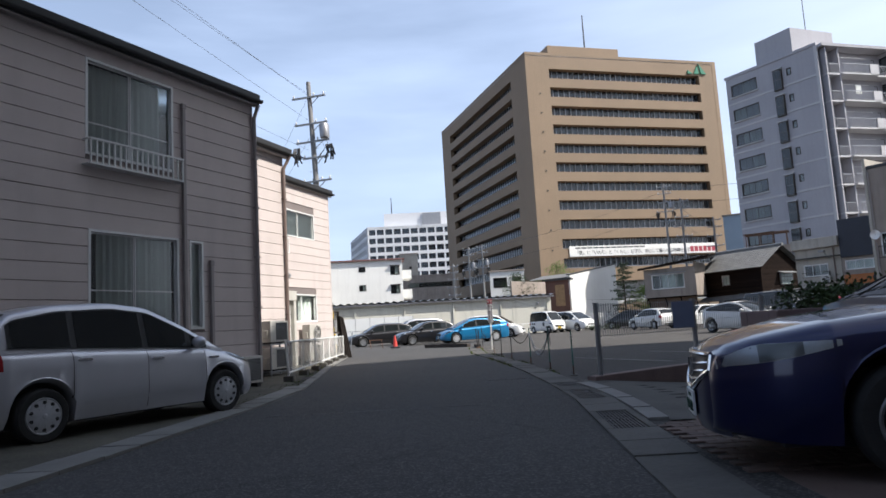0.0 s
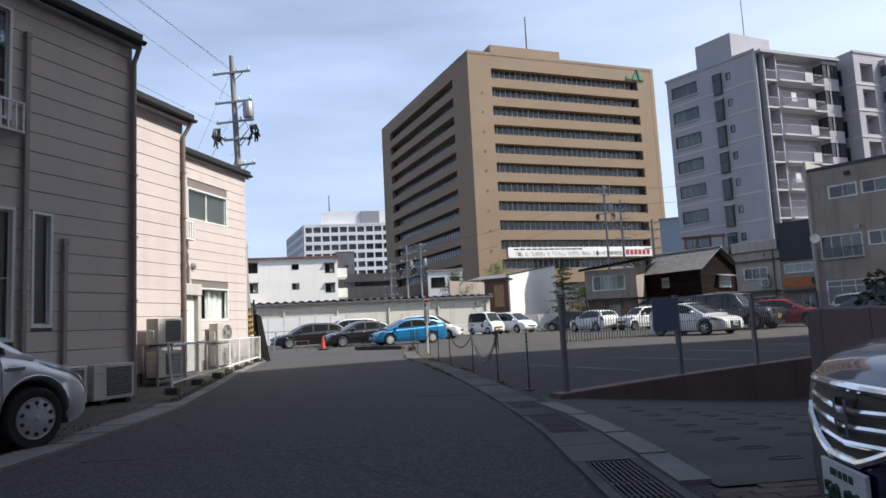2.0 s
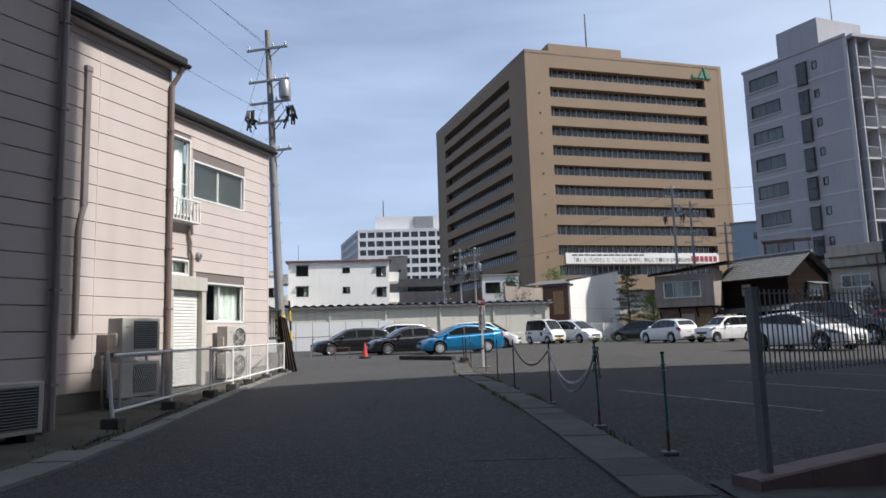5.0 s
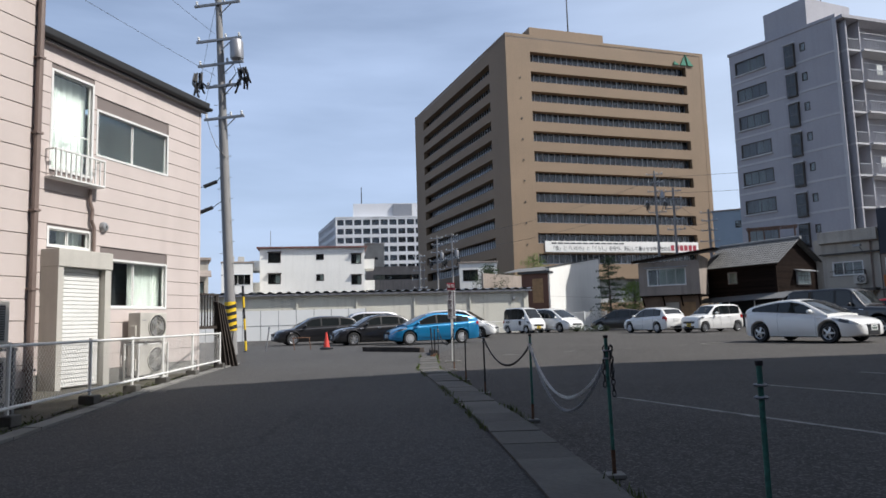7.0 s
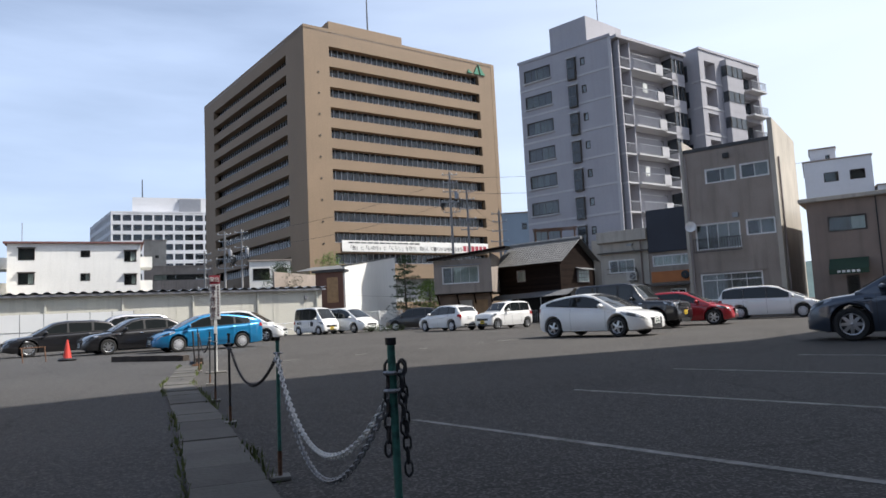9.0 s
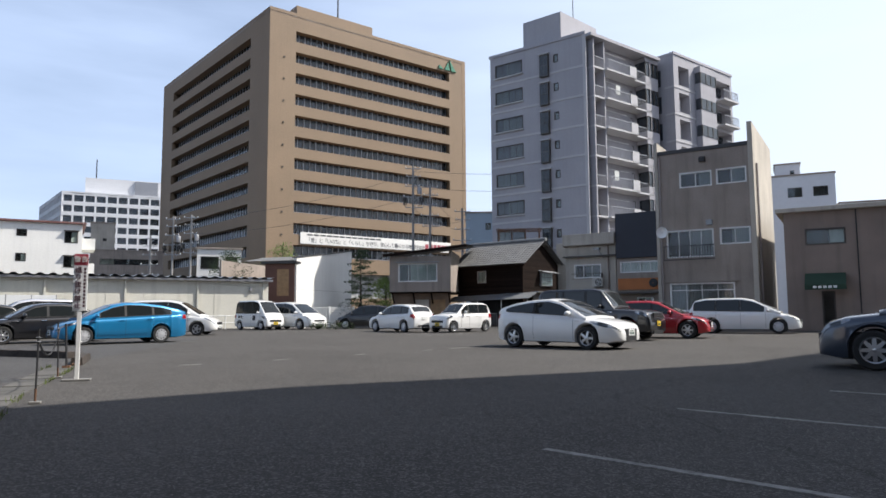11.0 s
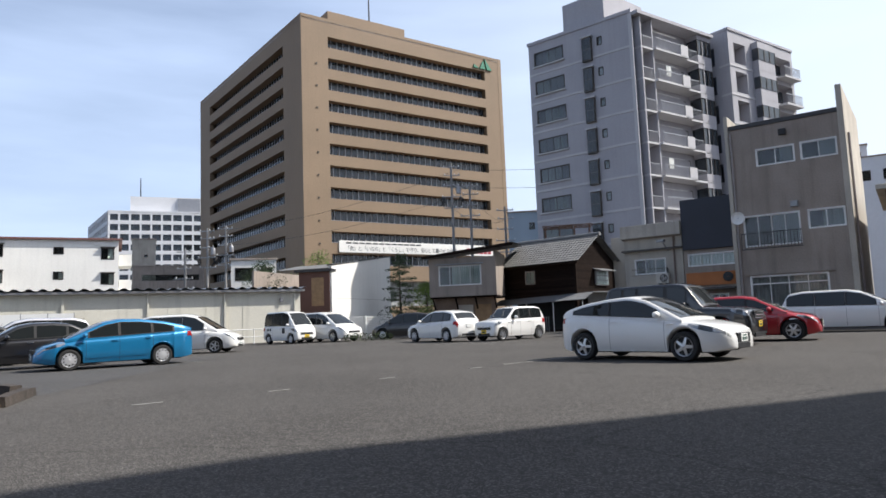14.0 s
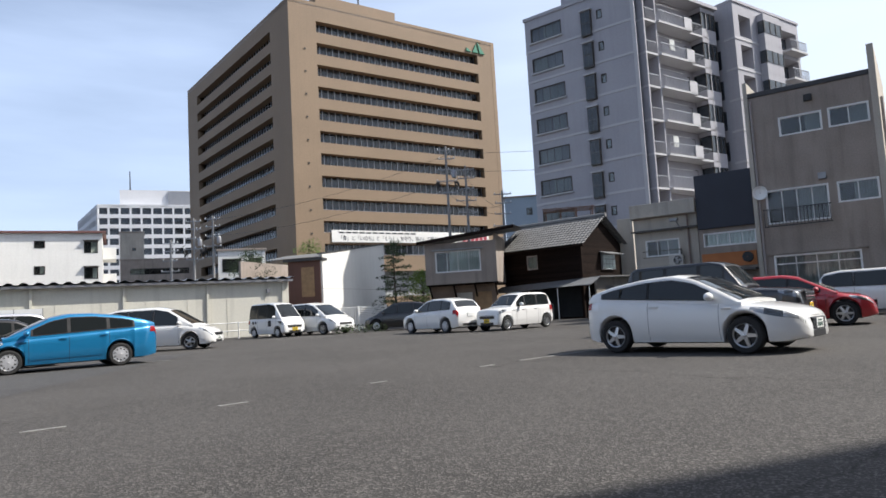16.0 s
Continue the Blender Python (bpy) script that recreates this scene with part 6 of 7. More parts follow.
def block(name, label, cat, right, left, h, depth, wall, wins=(), roof=None, frame_mat=None, glass=None, over=0.15, sashes=2, thick=0.2, z0=0.0):
    """A plain building seen from its front, with windows set into the front wall."""
    m = facade(right, left)
    w = (Vector(right) - Vector(left)).length
    ob = thing(name, label, cat, m)
    part("front_wall", holed(bmesh.new(), w, h, thick, [o[:4] for o in wins], z0=z0), wall, ob)
    bm = bmesh.new()
    box(bm, 0, 0.2, -depth, -thick - 0.001, z0, h)
    box(bm, w - 0.2, w, -depth, -thick - 0.001, z0, h)
    box(bm, 0.201, w - 0.201, -depth, -depth + 0.2, z0, h)
    part("side_wall", bm, wall, ob)
    part("roof", one_box(-over, w + over, -depth - over, over, h + 0.002, h + 0.22, 0.02), roof or CONC_GREY, ob)
    for o in wins:
        window(ob, *o[:4], o[4] if len(o) > 4 else sashes, frame_mat or ALU, o[6] if len(o) > 6 else (glass or GLASS), curtain=o[5] if len(o) > 5 else 0.0, t=0.06)
    return ob, w


# white three-storey flats behind the warehouse
wb, wbw = block("white_flats", "white rendered flats with a brown roof edge", "apartment building", (-7.15, 96.4), (-20.1, 94.6), 10.8, 11, WHITE_WALL,
    [(0.42, 1.7, 8.75, 10.0, 2, 0.5), (0.42, 1.7, 6.1, 7.3, 2, 0.4), (0.42, 1.7, 3.2, 4.4, 2), (5.15, 6.1, 9.3, 10.05, 2), (5.15, 6.1, 6.65, 7.5, 2, 0.5), (10.5, 12.05, 9.0, 10.3, 2), (10.5, 12.05, 6.35, 7.6, 2, 0.4)], roof=mat("brown_roof_edge", (0.16, 0.075, 0.065), 0.7), frame_mat=BRONZE, over=0.35)
for k in range(3):
    for u in (-1.3, wbw + 0.02):
        part("balcony", one_box(u, u + 1.28, -5, -1.0, 2.8 + k * 2.75, 3.9 + k * 2.75, 0.02), WHITE_WALL, wb)
        part("balcony_slab", one_box(u, u + 1.28, -5, -0.9, 2.65 + k * 2.75, 2.79 + k * 2.75), WHITE_WALL, wb)
for o in ((0.42, 1.7, 8.75, 10.0), (0.42, 1.7, 6.1, 7.3), (10.5, 12.05, 9.0, 10.3), (10.5, 12.05, 6.35, 7.6)):
    part("window_hood", one_box(o[0] - 0.1, o[1] + 0.1, 0.0, 0.35, o[3] + 0.02, o[3] + 0.1), BRONZE, wb)
part("aerial", rod(bmesh.new(), (12, -3, 11), (12, -3, 13.5), 0.04), GALV, wb)
wb.matrix_world = Matrix.Translation((1, 10, 1)) @ Matrix.Scale(1.22, 4) @ Matrix.Translation((-1, -10, -1)) @ wb.matrix_world
block("low_brown_block", "brown low building before the far office", "building", (0.2, 169.0), (-13.5, 168.0), 14.1, 14, CONC_GREY, [(1, 12, 11.2, 12.4, 6)], frame_mat=BRONZE)
block("stair_tower", "small brown rooftop block", "building", (-9.2, 168.5), (-13.6, 168.05), 19.7, 6, CONC_PALE, [(1.5, 2.2, 16, 16.6, 1)], frame_mat=BRONZE)
block("small_white_house", "small white house with dark windows", "house", (9.6, 93.9), (4.9, 94.1), 8.2, 8, WHITE_WALL, [(0.4, 1.6, 6.2, 7.4, 2), (2.4, 4.3, 6.0, 7.4, 2)], frame_mat=BRONZE)
gp, gpw = block("pale_glazed_house", "pale house with a long glazed front and roof units", "house", (-24.4, 107.9), (-28.6, 106.8), 10.3, 10, WHITE_WALL, [(0.3, 3.9, 7.1, 8.7, 4)], glass=GLASS_MID, over=0.1)
for u in (1.2, 2.6):
    part("roof_unit", one_box(u, u + 0.9, -1.4, -0.6, 10.52, 11.3, 0.03), AC_BODY, gp, "white unit on the roof")
cb, cbw = block("cream_house", "cream two-storey house with a sloping porch roof", "house", (-16.5, 63.4), (-21.3, 61.6), 6.4, 8, CONC_PALE, [(0.3, 1.5, 3.4, 4.7, 2, 0.5), (2.4, 3.9, 3.4, 4.7, 2)], over=0.2, frame_mat=BRONZE)
part("porch_roof", slab(bmesh.new(), [[(-0.2, 0.02, 5.6), (cbw, 0.02, 5.6)], [(-0.2, 0.9, 5.1), (cbw, 0.9, 5.1)], [(-0.2, 0.9, 5.02), (cbw, 0.9, 5.02)]]), CONC_GREY, cb)
block("blue_house", "pale blue building beside the apartment tower", "building", (48.5, 103.3), (42.6, 106.1), 15.7, 10, BLUE_HOUSE, [(2.8, 3.6, 13.2, 14.2, 2)], frame_mat=BRONZE)
block("far_white_block", "distant pale flats with stepped roof", "apartment building", (95.5, 87.0), (89.3, 93.7), 21.9, 15, OFFICE, [(1, 3, 18.5, 20, 2), (4.5, 6.5, 18.5, 20, 2)], frame_mat=BRONZE)
block("far_white_block", "distant pale stair block of flats", "apartment building", (93.4, 91.3), (91.0, 93.9), 24.0, 6, OFFICE, [(0.8, 1.4, 22, 23, 1)], frame_mat=BRONZE)
block("far_roofs", "low pale house roofs far off", "building", (104, 78), (95.2, 86.2), 17.0, 12, OFFICE, [(2, 4, 14, 15.4, 2)], frame_mat=BRONZE)

# ---- warehouse with corrugated eave ----
def set_back(k):
    """Moves a far thing outwards along the line of sight down the lane, growing with its distance."""
    return Matrix.Translation((2, 12, 1)) @ Matrix.Scale(k, 4) @ Matrix.Translation((-2, -12, -1))


WR, WL = (8.55, 61.0), (8.55 - 19.55 * 1.75, 61.0 - 3.5 * 1.75)
wm = set_back(1.09) @ facade(WR, WL)
ww_ = (Vector(WR) - Vector(WL)).length
ware = thing("warehouse", "long low cream sheet-clad warehouse with a corrugated eave", "warehouse", wm)
part("wall", one_box(0, ww_, -9, 0, 0, 3.15), WARE, ware)
bm = bmesh.new()
slab(bm, [[(u * 0.16 - 0.3, y, z + (0.07 if u % 4 in (0, 1) else -0.04)) for u in range(int((ww_ + 0.6) / 0.16))] for y, z in ((0.42, 3.36), (-9.4, 3.5))])
slab(bm, [[(u * 0.16 - 0.3, y, z + (0.07 if u % 4 in (0, 1) else -0.04)) for u in range(int((ww_ + 0.6) / 0.16))] for y, z in ((0.42, 3.33), (-9.4, 3.47))])
part("corrugated_roof", bm, GALV, ware, "grey corrugated metal roof")
part("eave_beam", one_box(-0.2, ww_, 0.02, 0.36, 3.14, 3.27), ALU_GREY, ware)
for k in range(9):
    u = 0.35 + k * 4.2
    if u < ww_:
        part("wall_post", one_box(u - 0.06, u + 0.06, 0.0, 0.12, 0, 3.14), WARE, ware)
for k in range(17):
    u = 1.4 + k * 2.1
    if u < ww_:
        part("sheet_seam", one_box(u - 0.012, u + 0.012, 0.0, 0.018, 0, 3.14), WARE, ware)
part("wall_lamp", one_box(1.1, 1.3, 0.0, 0.18, 2.5, 2.75, 0.02), ALU_GREY, ware)
panels = thing("panel_fence", "row of white sheet panels in front of the warehouse", "fence", wm)
for k in range(19):
    u = 12.4 + k * 1.2
    part("panel", one_box(u + 0.02, u + 1.18, 0.9, 0.93, 0.08, 2.12, 0.004), PANEL_WHITE, panels)
    part("post", one_box(u - 0.025, u + 0.025, 0.85, 0.9, 0, 2.15), GALV, panels)
    part("mid_rail", one_box(u + 0.02, u + 1.18, 0.93, 0.945, 1.07, 1.1), GALV, panels)
rail = thing("guard_rail", "low white tubular guard rail", "railing", set_back(1.11) @ facade((8.6, 57.3), (-3.6, 55.1)))
for k in range(9):
    part("post", rod(bmesh.new(), (k * 1.55, 0, 0), (k * 1.55, 0, 0.95), 0.03), WHITE_METAL, rail)
for z in (0.5, 0.9):
    part("rail", rod(bmesh.new(), (0, 0, z), (12.4, 0, z), 0.025), WHITE_METAL, rail)
gate = thing("white_gate", "white slatted steel gate by the street", "gate", set_back(1.11) @ facade((13.6, 57.6), (10.2, 57.0)))
for u in (0.05, 1.7, 3.35):
    part("post", one_box(u - 0.04, u + 0.04, -0.04, 0.04, 0, 1.45), WHITE_METAL, gate)
for k in range(12):
    part("slat", one_box(0.1, 1.65, -0.015, 0.015, 0.2 + k * 0.1, 0.25 + k * 0.1), WHITE_METAL, gate)
for k in range(14):
    part("bar", one_box(1.78 + k * 0.115, 1.8 + k * 0.115, -0.01, 0.01, 0.2, 1.4), WHITE_METAL, gate)
for z in (0.2, 1.38):
    part("rail", one_box(0.1, 3.3, 0.015, 0.035, z, z + 0.03), WHITE_METAL, gate)

# ---- white gable wall and the brown house beside it ----
wm2 = facade((20.4, 86.0), (12.9, 76.0))
lw2 = 12.5
bm = bmesh.new()
vs = [[bm.verts.new((u, y, z)) for u, z in ((0, 0), (lw2, 0), (lw2, 6.0), (0, 7.62))] for y in (0, -0.3)]
bm.faces.new(vs[0])
bm.faces.new(vs[1][::-1])
for i in range(4):
    bm.faces.new((vs[0][i], vs[0][(i + 1) % 4], vs[1][(i + 1) % 4], vs[1][i]))
gable = thing("white_gable_house", "house with a large blank white gable wall", "house", wm2)
part("gable_wall", bm, WHITE_WALL, gable)
part("cap", box(bmesh.new(), -0.1, 12.7, -0.4, 0.06, 0, 0.1, 0, Matrix.Translation((0, 0, 7.64)) @ Matrix.Rotation(math.atan2(1.62, 12.5), 4, "Y")), ROOF_DARK, gable)
part("joint", one_box(0, lw2, 0.0, 0.008, 3.2, 3.22), CONC_GREY, gable)
part("rear_wall", one_box(0, 12.4, -8, -7.8, 0, 6), CONC_GREY, gable)
bh, _ = block("brown_house", "old brown house with a dark roof and timber side", "house", (12.7, 76.0), (10.3, 77.3), 5.5, 8, mat("brown_board", (0.12, 0.06, 0.045), 0.85, var=0.2, rand=0.1), [], roof=ROOF_DARK, over=0.3)
part("ply_board", one_box(0.5, 1.6, 0.0, 0.03, 2.6, 5.0), PLY, bh)
bm = bmesh.new()
slab(bm, [[(-0.2, 0.4, 5.76), (4.6, 0.4, 5.73)], [(-0.2, -4, 6.5), (4.6, -4, 6.4)], [(-0.2, -8.4, 5.8), (4.6, -8.4, 5.76)]])
part("pitched_roof", bm, TILE_ROOF, bh)

# ---- grey overhanging house ----
gm = facade((20.75, 58.5), (16.95, 60.7))
gh = thing("overhanging_house", "grey rendered old house with an overhanging upper floor", "house", gm)
gw = 4.39
part("upper_front", holed(bmesh.new(), gw, 5.0, 0.15, [(0.95, 3.75, 3.2, 4.5)], z0=2.5), CONC_GREY, gh)
window(gh, 0.95, 3.75, 3.2, 4.5, 4, ALU, GLASS, curtain=0.7, t=0.06)
part("upper_side", box(one_box(0, 0.15, -5, -0.151, 2.5, 5.4), gw - 0.15, gw, -5, -0.151, 2.5, 5.0), CONC_GREY, gh)
part("upper_floor", one_box(0.0, gw, -5, -0.16, 2.4, 2.52), WOOD_DARK, gh)
part("lower_front", one_box(0.2, gw - 0.1, -0.9, -0.8, 0, 2.4), mat("lower_board", (0.2, 0.14, 0.1), 0.85, var=0.25, scale=1.5), gh)
for u, mt in ((0.5, PLY), (1.7, CONC_PALE)):
    part("board", one_box(u, u + 1.05, -0.8, -0.77, 0.9, 1.95), mt, gh)
for u in (0.15, 1.4, 2.7, 4.2):
    part("strut", rod(bmesh.new(), (u, -0.75, 1.7), (u, -0.05, 2.42), 0.06, seg=6), WOOD_DARK, gh)
bm = bmesh.new()
for dz in (0, 0.14):
    slab(bm, [[(-1.2, 0.5, 5.62 + dz), (gw + 0.4, 0.5, 4.98 + dz)], [(-1.2, -6, 6.1 + dz), (gw + 0.4, -6, 5.5 + dz)]])
part("roof", bm, ROOF_DARK, gh)
part("fascia", box(bmesh.new(), 0, 6.0, 0.48, 0.53, -0.02, 0.18, 0, Matrix.Translation((-1.2, 0, 5.6)) @ Matrix.Rotation(0.107, 4, "Y")), WOOD_DARK, gh)
part("rain_hood", one_box(0.8, 3.9, 0.0, 0.3, 4.55, 4.6), GALV, gh)

# ---- dark timber house with a tiled roof ----
om = facade((25.85, 57.4), (22.99, 62.56))
ol, og = 5.9, 5.0
oh = thing("timber_house", "weathered dark timber house with a grey tiled roof", "house", om)
part("long_wall", holed(bmesh.new(), ol, 4.7, 0.15, [(3.2, 4.0, 3.2, 4.1), (0.1, 5.8, 0.1, 1.9)]), WOOD_DARK, oh)
window(oh, 3.2, 4.0, 3.2, 4.1, 2, ALU_GREY, GLASS_FROST, curtain=1.0, t=0.05)
# near-black panel paints the shade of the open ground floor
part("back_room", one_box(0.2, 5.7, -1.4, -1.3, 0, 2.0), UNLIT_ROOM, oh)
bm = bmesh.new()
vs = [[bm.verts.new((x, y, z)) for y, z in ((0, 0), (-og, 0), (-og, 4.6), (-og / 2, 6.15), (0, 4.6))] for x in (0, 0.15)]
for v in vs:
    bm.faces.new(v)
for i in range(5):
    bm.faces.new((vs[0][i], vs[0][(i + 1) % 5], vs[1][(i + 1) % 5], vs[1][i]))
part("gable", bm, WOOD_DARK, oh)
for k in range(16):
    part("board", one_box(0.1 + 0.0, ol - 0.02, 0.002, 0.022, 2.0 + k * 0.165, 2.155 + k * 0.165) if k < 7 or k > 12 else box(one_box(0.1, 3.18, 0.002, 0.022, 2.0 + k * 0.165, 2.155 + k * 0.165), 4.02, ol - 0.02, 0.002, 0.022, 2.0 + k * 0.165, 2.155 + k * 0.165), WOOD_DARK, oh)
for k in range(23):
    z = 2.0 + k * 0.165
    y0, y1 = (-0.05, -og + 0.05) if z < 4.4 else (-0.05 - (z - 4.4) * 1.6, -og + 0.05 + (z - 4.4) * 1.6)
    if y0 - y1 > 0.3:
        part("gable_board", one_box(-0.022, -0.002, y1, y0, z, z + 0.155), WOOD_DARK, oh)
part("corner_post", one_box(-0.06, 0.1, -0.1, 0.06, 0, 4.7), WOOD_DARK, oh)
gwn = part("gable_window", one_box(-0.16, -0.02, -3.9, -2.3, 2.95, 3.95, 0.01), ALU_GREY, oh, "small-paned gable window")
for i in range(4):
    for j in range(3):
        part("pane", one_box(-0.175, -0.161, -3.84 + i * 0.38, -3.52 + i * 0.38, 3.0 + j * 0.31, 3.27 + j * 0.31), GLASS_FROST, gwn)
part("window_roof", box(bmesh.new(), -0.7, 0.0, -4.1, -2.1, 0, 0.05, 0, pose(0, 0, 4.05, 0, -14, 0)), GALV, oh)
# roof: battens of half-round tiles on both slopes
for side in (1, -1):
    m = Matrix.Translation((0, -og / 2, 6.32)) @ Matrix.Rotation(math.atan2(1.62, og / 2) * side * -1, 4, "X")
    sl = 3.45
    bm = bmesh.new()
    n = 26
    rows = []
    for i in range(11):
        for e in (0.0, 0.93):
            s = (i + e) * sl / 11
            rows.append([(-0.45 + j * (ol + 0.9) / (n * 4), side * s, 0.05 * (1 if j % 4 in (1, 2) else 0.15) + (0.035 if e else 0.0)) for j in range(n * 4 + 1)])
    slab(bm, rows)
    part("tiled_slope", bm, TILE_ROOF, oh, "grey clay tile roof slope", m=m)
    part("eave_board", box(bmesh.new(), -0.4, ol + 0.4, side * sl - 0.04, side * sl + 0.04, -0.14, -0.01), WOOD_DARK, oh, m=m)
part("ridge", rod(bmesh.new(), (-0.5, -og / 2, 6.4), (ol + 0.5, -og / 2, 6.4), 0.14, seg=8), TILE_ROOF, oh)
bm = bmesh.new()
for dz in (0, 0.04):
    slab(bm, [[(-1.2, 1.1, 1.95 + dz), (ol + 0.3, 1.1, 1.8 + dz)], [(-1.2, 0.03, 2.4 + dz), (ol + 0.3, 0.03, 2.2 + dz)]])
part("porch_roof", bm, GALV, oh, "pale tin porch roof")
for u in (-1.0, 1.2, 3.3, ol + 0.1):
    part("porch_post", rod(bmesh.new(), (u, 1.0, 0), (u, 1.0, 1.9), 0.03, seg=6), WHITE_METAL, oh)
for k in range(22):
    part("yard_bar", one_box(1.3 + k * 0.16, 1.33 + k * 0.16, 1.4, 1.42, 0.05, 0.95), GALV, oh)
part("yard_rail", one_box(1.3, 4.8, 1.39, 1.43, 0.93, 0.97), GALV, oh)
an = thing("lean_to", "small pale lean-to beside the timber house", "shed", facade((29.2, 57.6), (26.6, 57.2)))
part("wall", holed(bmesh.new(), 2.6, 2.4, 0.15, [(1.3, 1.9, 0.3, 1.9)]), CONC_PALE, an)
part("door", one_box(1.32, 1.88, -0.1, -0.06, 0.3, 1.9), ALU_GREY, an)
part("roof", one_box(-0.2, 2.5, -2, 0.3, 2.41, 2.5), GALV, an)
solid("pale_pillar_wall", one_box(0, 1.0, -2.2, 0, 0, 6.3, 0.02), CONC_PALE, "tall narrow pale wall end beside the timber house", "wall", m=facade((30.95, 59.3), (30.2, 59.95)))

pg = thing("roof_frame", "rusty steel drying frame on a flat roof", "frame", facade((34.6, 70.1), (31.1, 71.95)))
part("deck", one_box(-0.3, 4.3, -3.0, 0.2, 7.3, 7.45), CONC_GREY, pg)
part("room", one_box(-0.2, 4.2, -2.9, 0.1, 0, 7.29), CONC_GREY, pg)
for u in (0.05, 1.35, 2.65, 3.9):
    for y in (0.0, -2.4):
        part("post", rod(bmesh.new(), (u, y, 7.45), (u, y, 8.85), 0.04, seg=6), RUST, pg)
for y in (0.0, -0.8, -1.6, -2.4):
    part("beam", rod(bmesh.new(), (-0.2, y, 8.87), (4.15, y, 8.87), 0.04, seg=6), RUST, pg)
for u in (0.05, 1.0, 2.0, 3.0, 3.9):
    part("rafter", rod(bmesh.new(), (u, 0.2, 8.94), (u, -2.6, 8.94), 0.03, seg=6), RUST, pg)

# ---- shops ----
sm = lambda u: (29.8 + (25.6 - 29.8) * u / 7.16, 47.9 + (53.7 - 47.9) * u / 7.16)
sh, shw = block("beige_shop", "old beige two-storey shop with a signboard parapet", "shop", sm(2.42), sm(5.75), 5.2, 8, CONC_PALE, [(0.95, 2.75, 3.15, 4.05, 3, 0.6), (0.4, 2.9, 0.4, 1.9, 4)], over=0.1, glass=GLASS_MID)
part("signboard", one_box(-0.05, shw + 0.05, 0.06, 0.4, 5.25, 5.98, 0.02), CONC_PALE, sh)
part("ledge", one_box(-0.05, shw + 0.05, 0.0, 0.35, 4.5, 4.58), BRONZE, sh)
part("window_rail", box(box(one_box(0.85, 2.85, 0.22, 0.25, 3.42, 3.46), 0.85, 2.85, 0.22, 0.25, 3.1, 3.13), 0.85, 0.88, 0.03, 0.25, 3.1, 3.46), BRONZE, sh)
part("shop_awning", one_box(0.1, shw - 0.1, 0.0, 0.8, 2.15, 2.3), BRONZE, sh)
part("pipe", rod(bmesh.new(), (0.45, 0.08, 0), (0.45, 0.08, 5.2), 0.05), PIPE_BROWN, sh)
part("street_light", box(rod(bmesh.new(), (0.75, 0.1, 4.4), (0.85, 0.8, 4.9), 0.03, seg=5), 0.7, 1.1, 0.7, 1.0, 4.85, 4.98), GALV, sh)
ac_unit(facade(sm(2.42), sm(5.75)) @ pose(0.75, 0.36, 2.55), w=0.7, feet=0.05, label="small outdoor unit high on the shop front")
sb, sbw = block("navy_sheet_shop", "shop with a navy sheet over its upper front", "shop", sm(-0.45), sm(2.38), 4.4, 8, CONC_GREY, [(0.1, 2.6, 3.4, 4.1, 4, 1.0), (0.6, 1.6, 0.2, 1.9, 2)], over=0.05)
part("navy_sheet", one_box(0.08, sbw - 0.04, 0.02, 0.2, 4.32, 7.1, 0.02), NAVY_SHEET, sb, "dark navy sheet cladding")
part("upper_room", one_box(0.1, sbw - 0.1, -7, 0.0, 4.63, 7.0), CONC_GREY, sb)
part("orange_board", one_box(0.15, sbw - 0.1, 0.03, 0.1, 2.35, 3.05), ORANGE, sb, "faded orange shop board")
part("vent", lathe(bmesh.new(), [(0.26, 0.1), (0.26, 0.16), (0.2, 0.18), (0.02, 0.18)], 20, "y", (0.55, 0, 2.75)), IRON, sb)
part("shop_hood", one_box(0.1, sbw - 0.1, 0.0, 0.9, 2.1, 2.2), BRONZE, sb)
yb = thing("yellow_machine", "yellow machine standing by the shop", "machine", facade(sm(1.4), sm(2.2)) @ pose(0, 1.2, 0))
part("cabinet", one_box(0, 0.8, 0, 0.6, 0.1, 1.35, 0.03), AMBER, yb)
part("panel", one_box(0.1, 0.7, 0.6, 0.62, 0.6, 1.2), BLACK_PLASTIC, yb)

gb, gbw = block("grey_building", "three-storey grey rendered building with railed windows", "building", (31.33, 41.87), (28.5, 45.75), 9.95, 7.5, CONC_GREY,
    [(0.12, 1.67, 7.95, 8.82, 2, 0.5), (1.9, 3.63, 7.93, 8.8, 2, 0.4), (0.05, 1.6, 4.63, 5.55, 2, 0.6), (1.92, 4.45, 4.0, 5.55, 4, 0.5), (0.95, 4.35, 1.0, 2.58, 4, 1.0)], over=0.06, roof=ROOF_DARK, glass=GLASS_MID)
for u in (2.2, 1.95):
    z = 9.3 if u > 2.1 else 5.75
    part("vent_box", one_box(u, u + 0.32, 0.0, 0.2, z, z + 0.28, 0.01), IRON if u > 2.1 else GALV, gb)
part("transom", one_box(1.0, 4.3, -0.03, 0.035, 2.15, 2.2), ALU, gb)
rl = part("window_rail", box(one_box(1.85, 4.55, 0.3, 0.34, 4.62, 4.66), 1.85, 4.55, 0.3, 0.34, 3.85, 3.89), IRON, gb)
for k in range(19):
    part("baluster", one_box(1.9 + k * 0.145, 1.925 + k * 0.145, 0.31, 0.33, 3.89, 4.62), IRON, rl)
part("dish", lathe(bmesh.new(), [(0.02, 0.3), (0.2, 0.34), (0.32, 0.42)], 18, "y", (4.6, 0.0, 5.45)), ALU, gb, "white satellite dish")
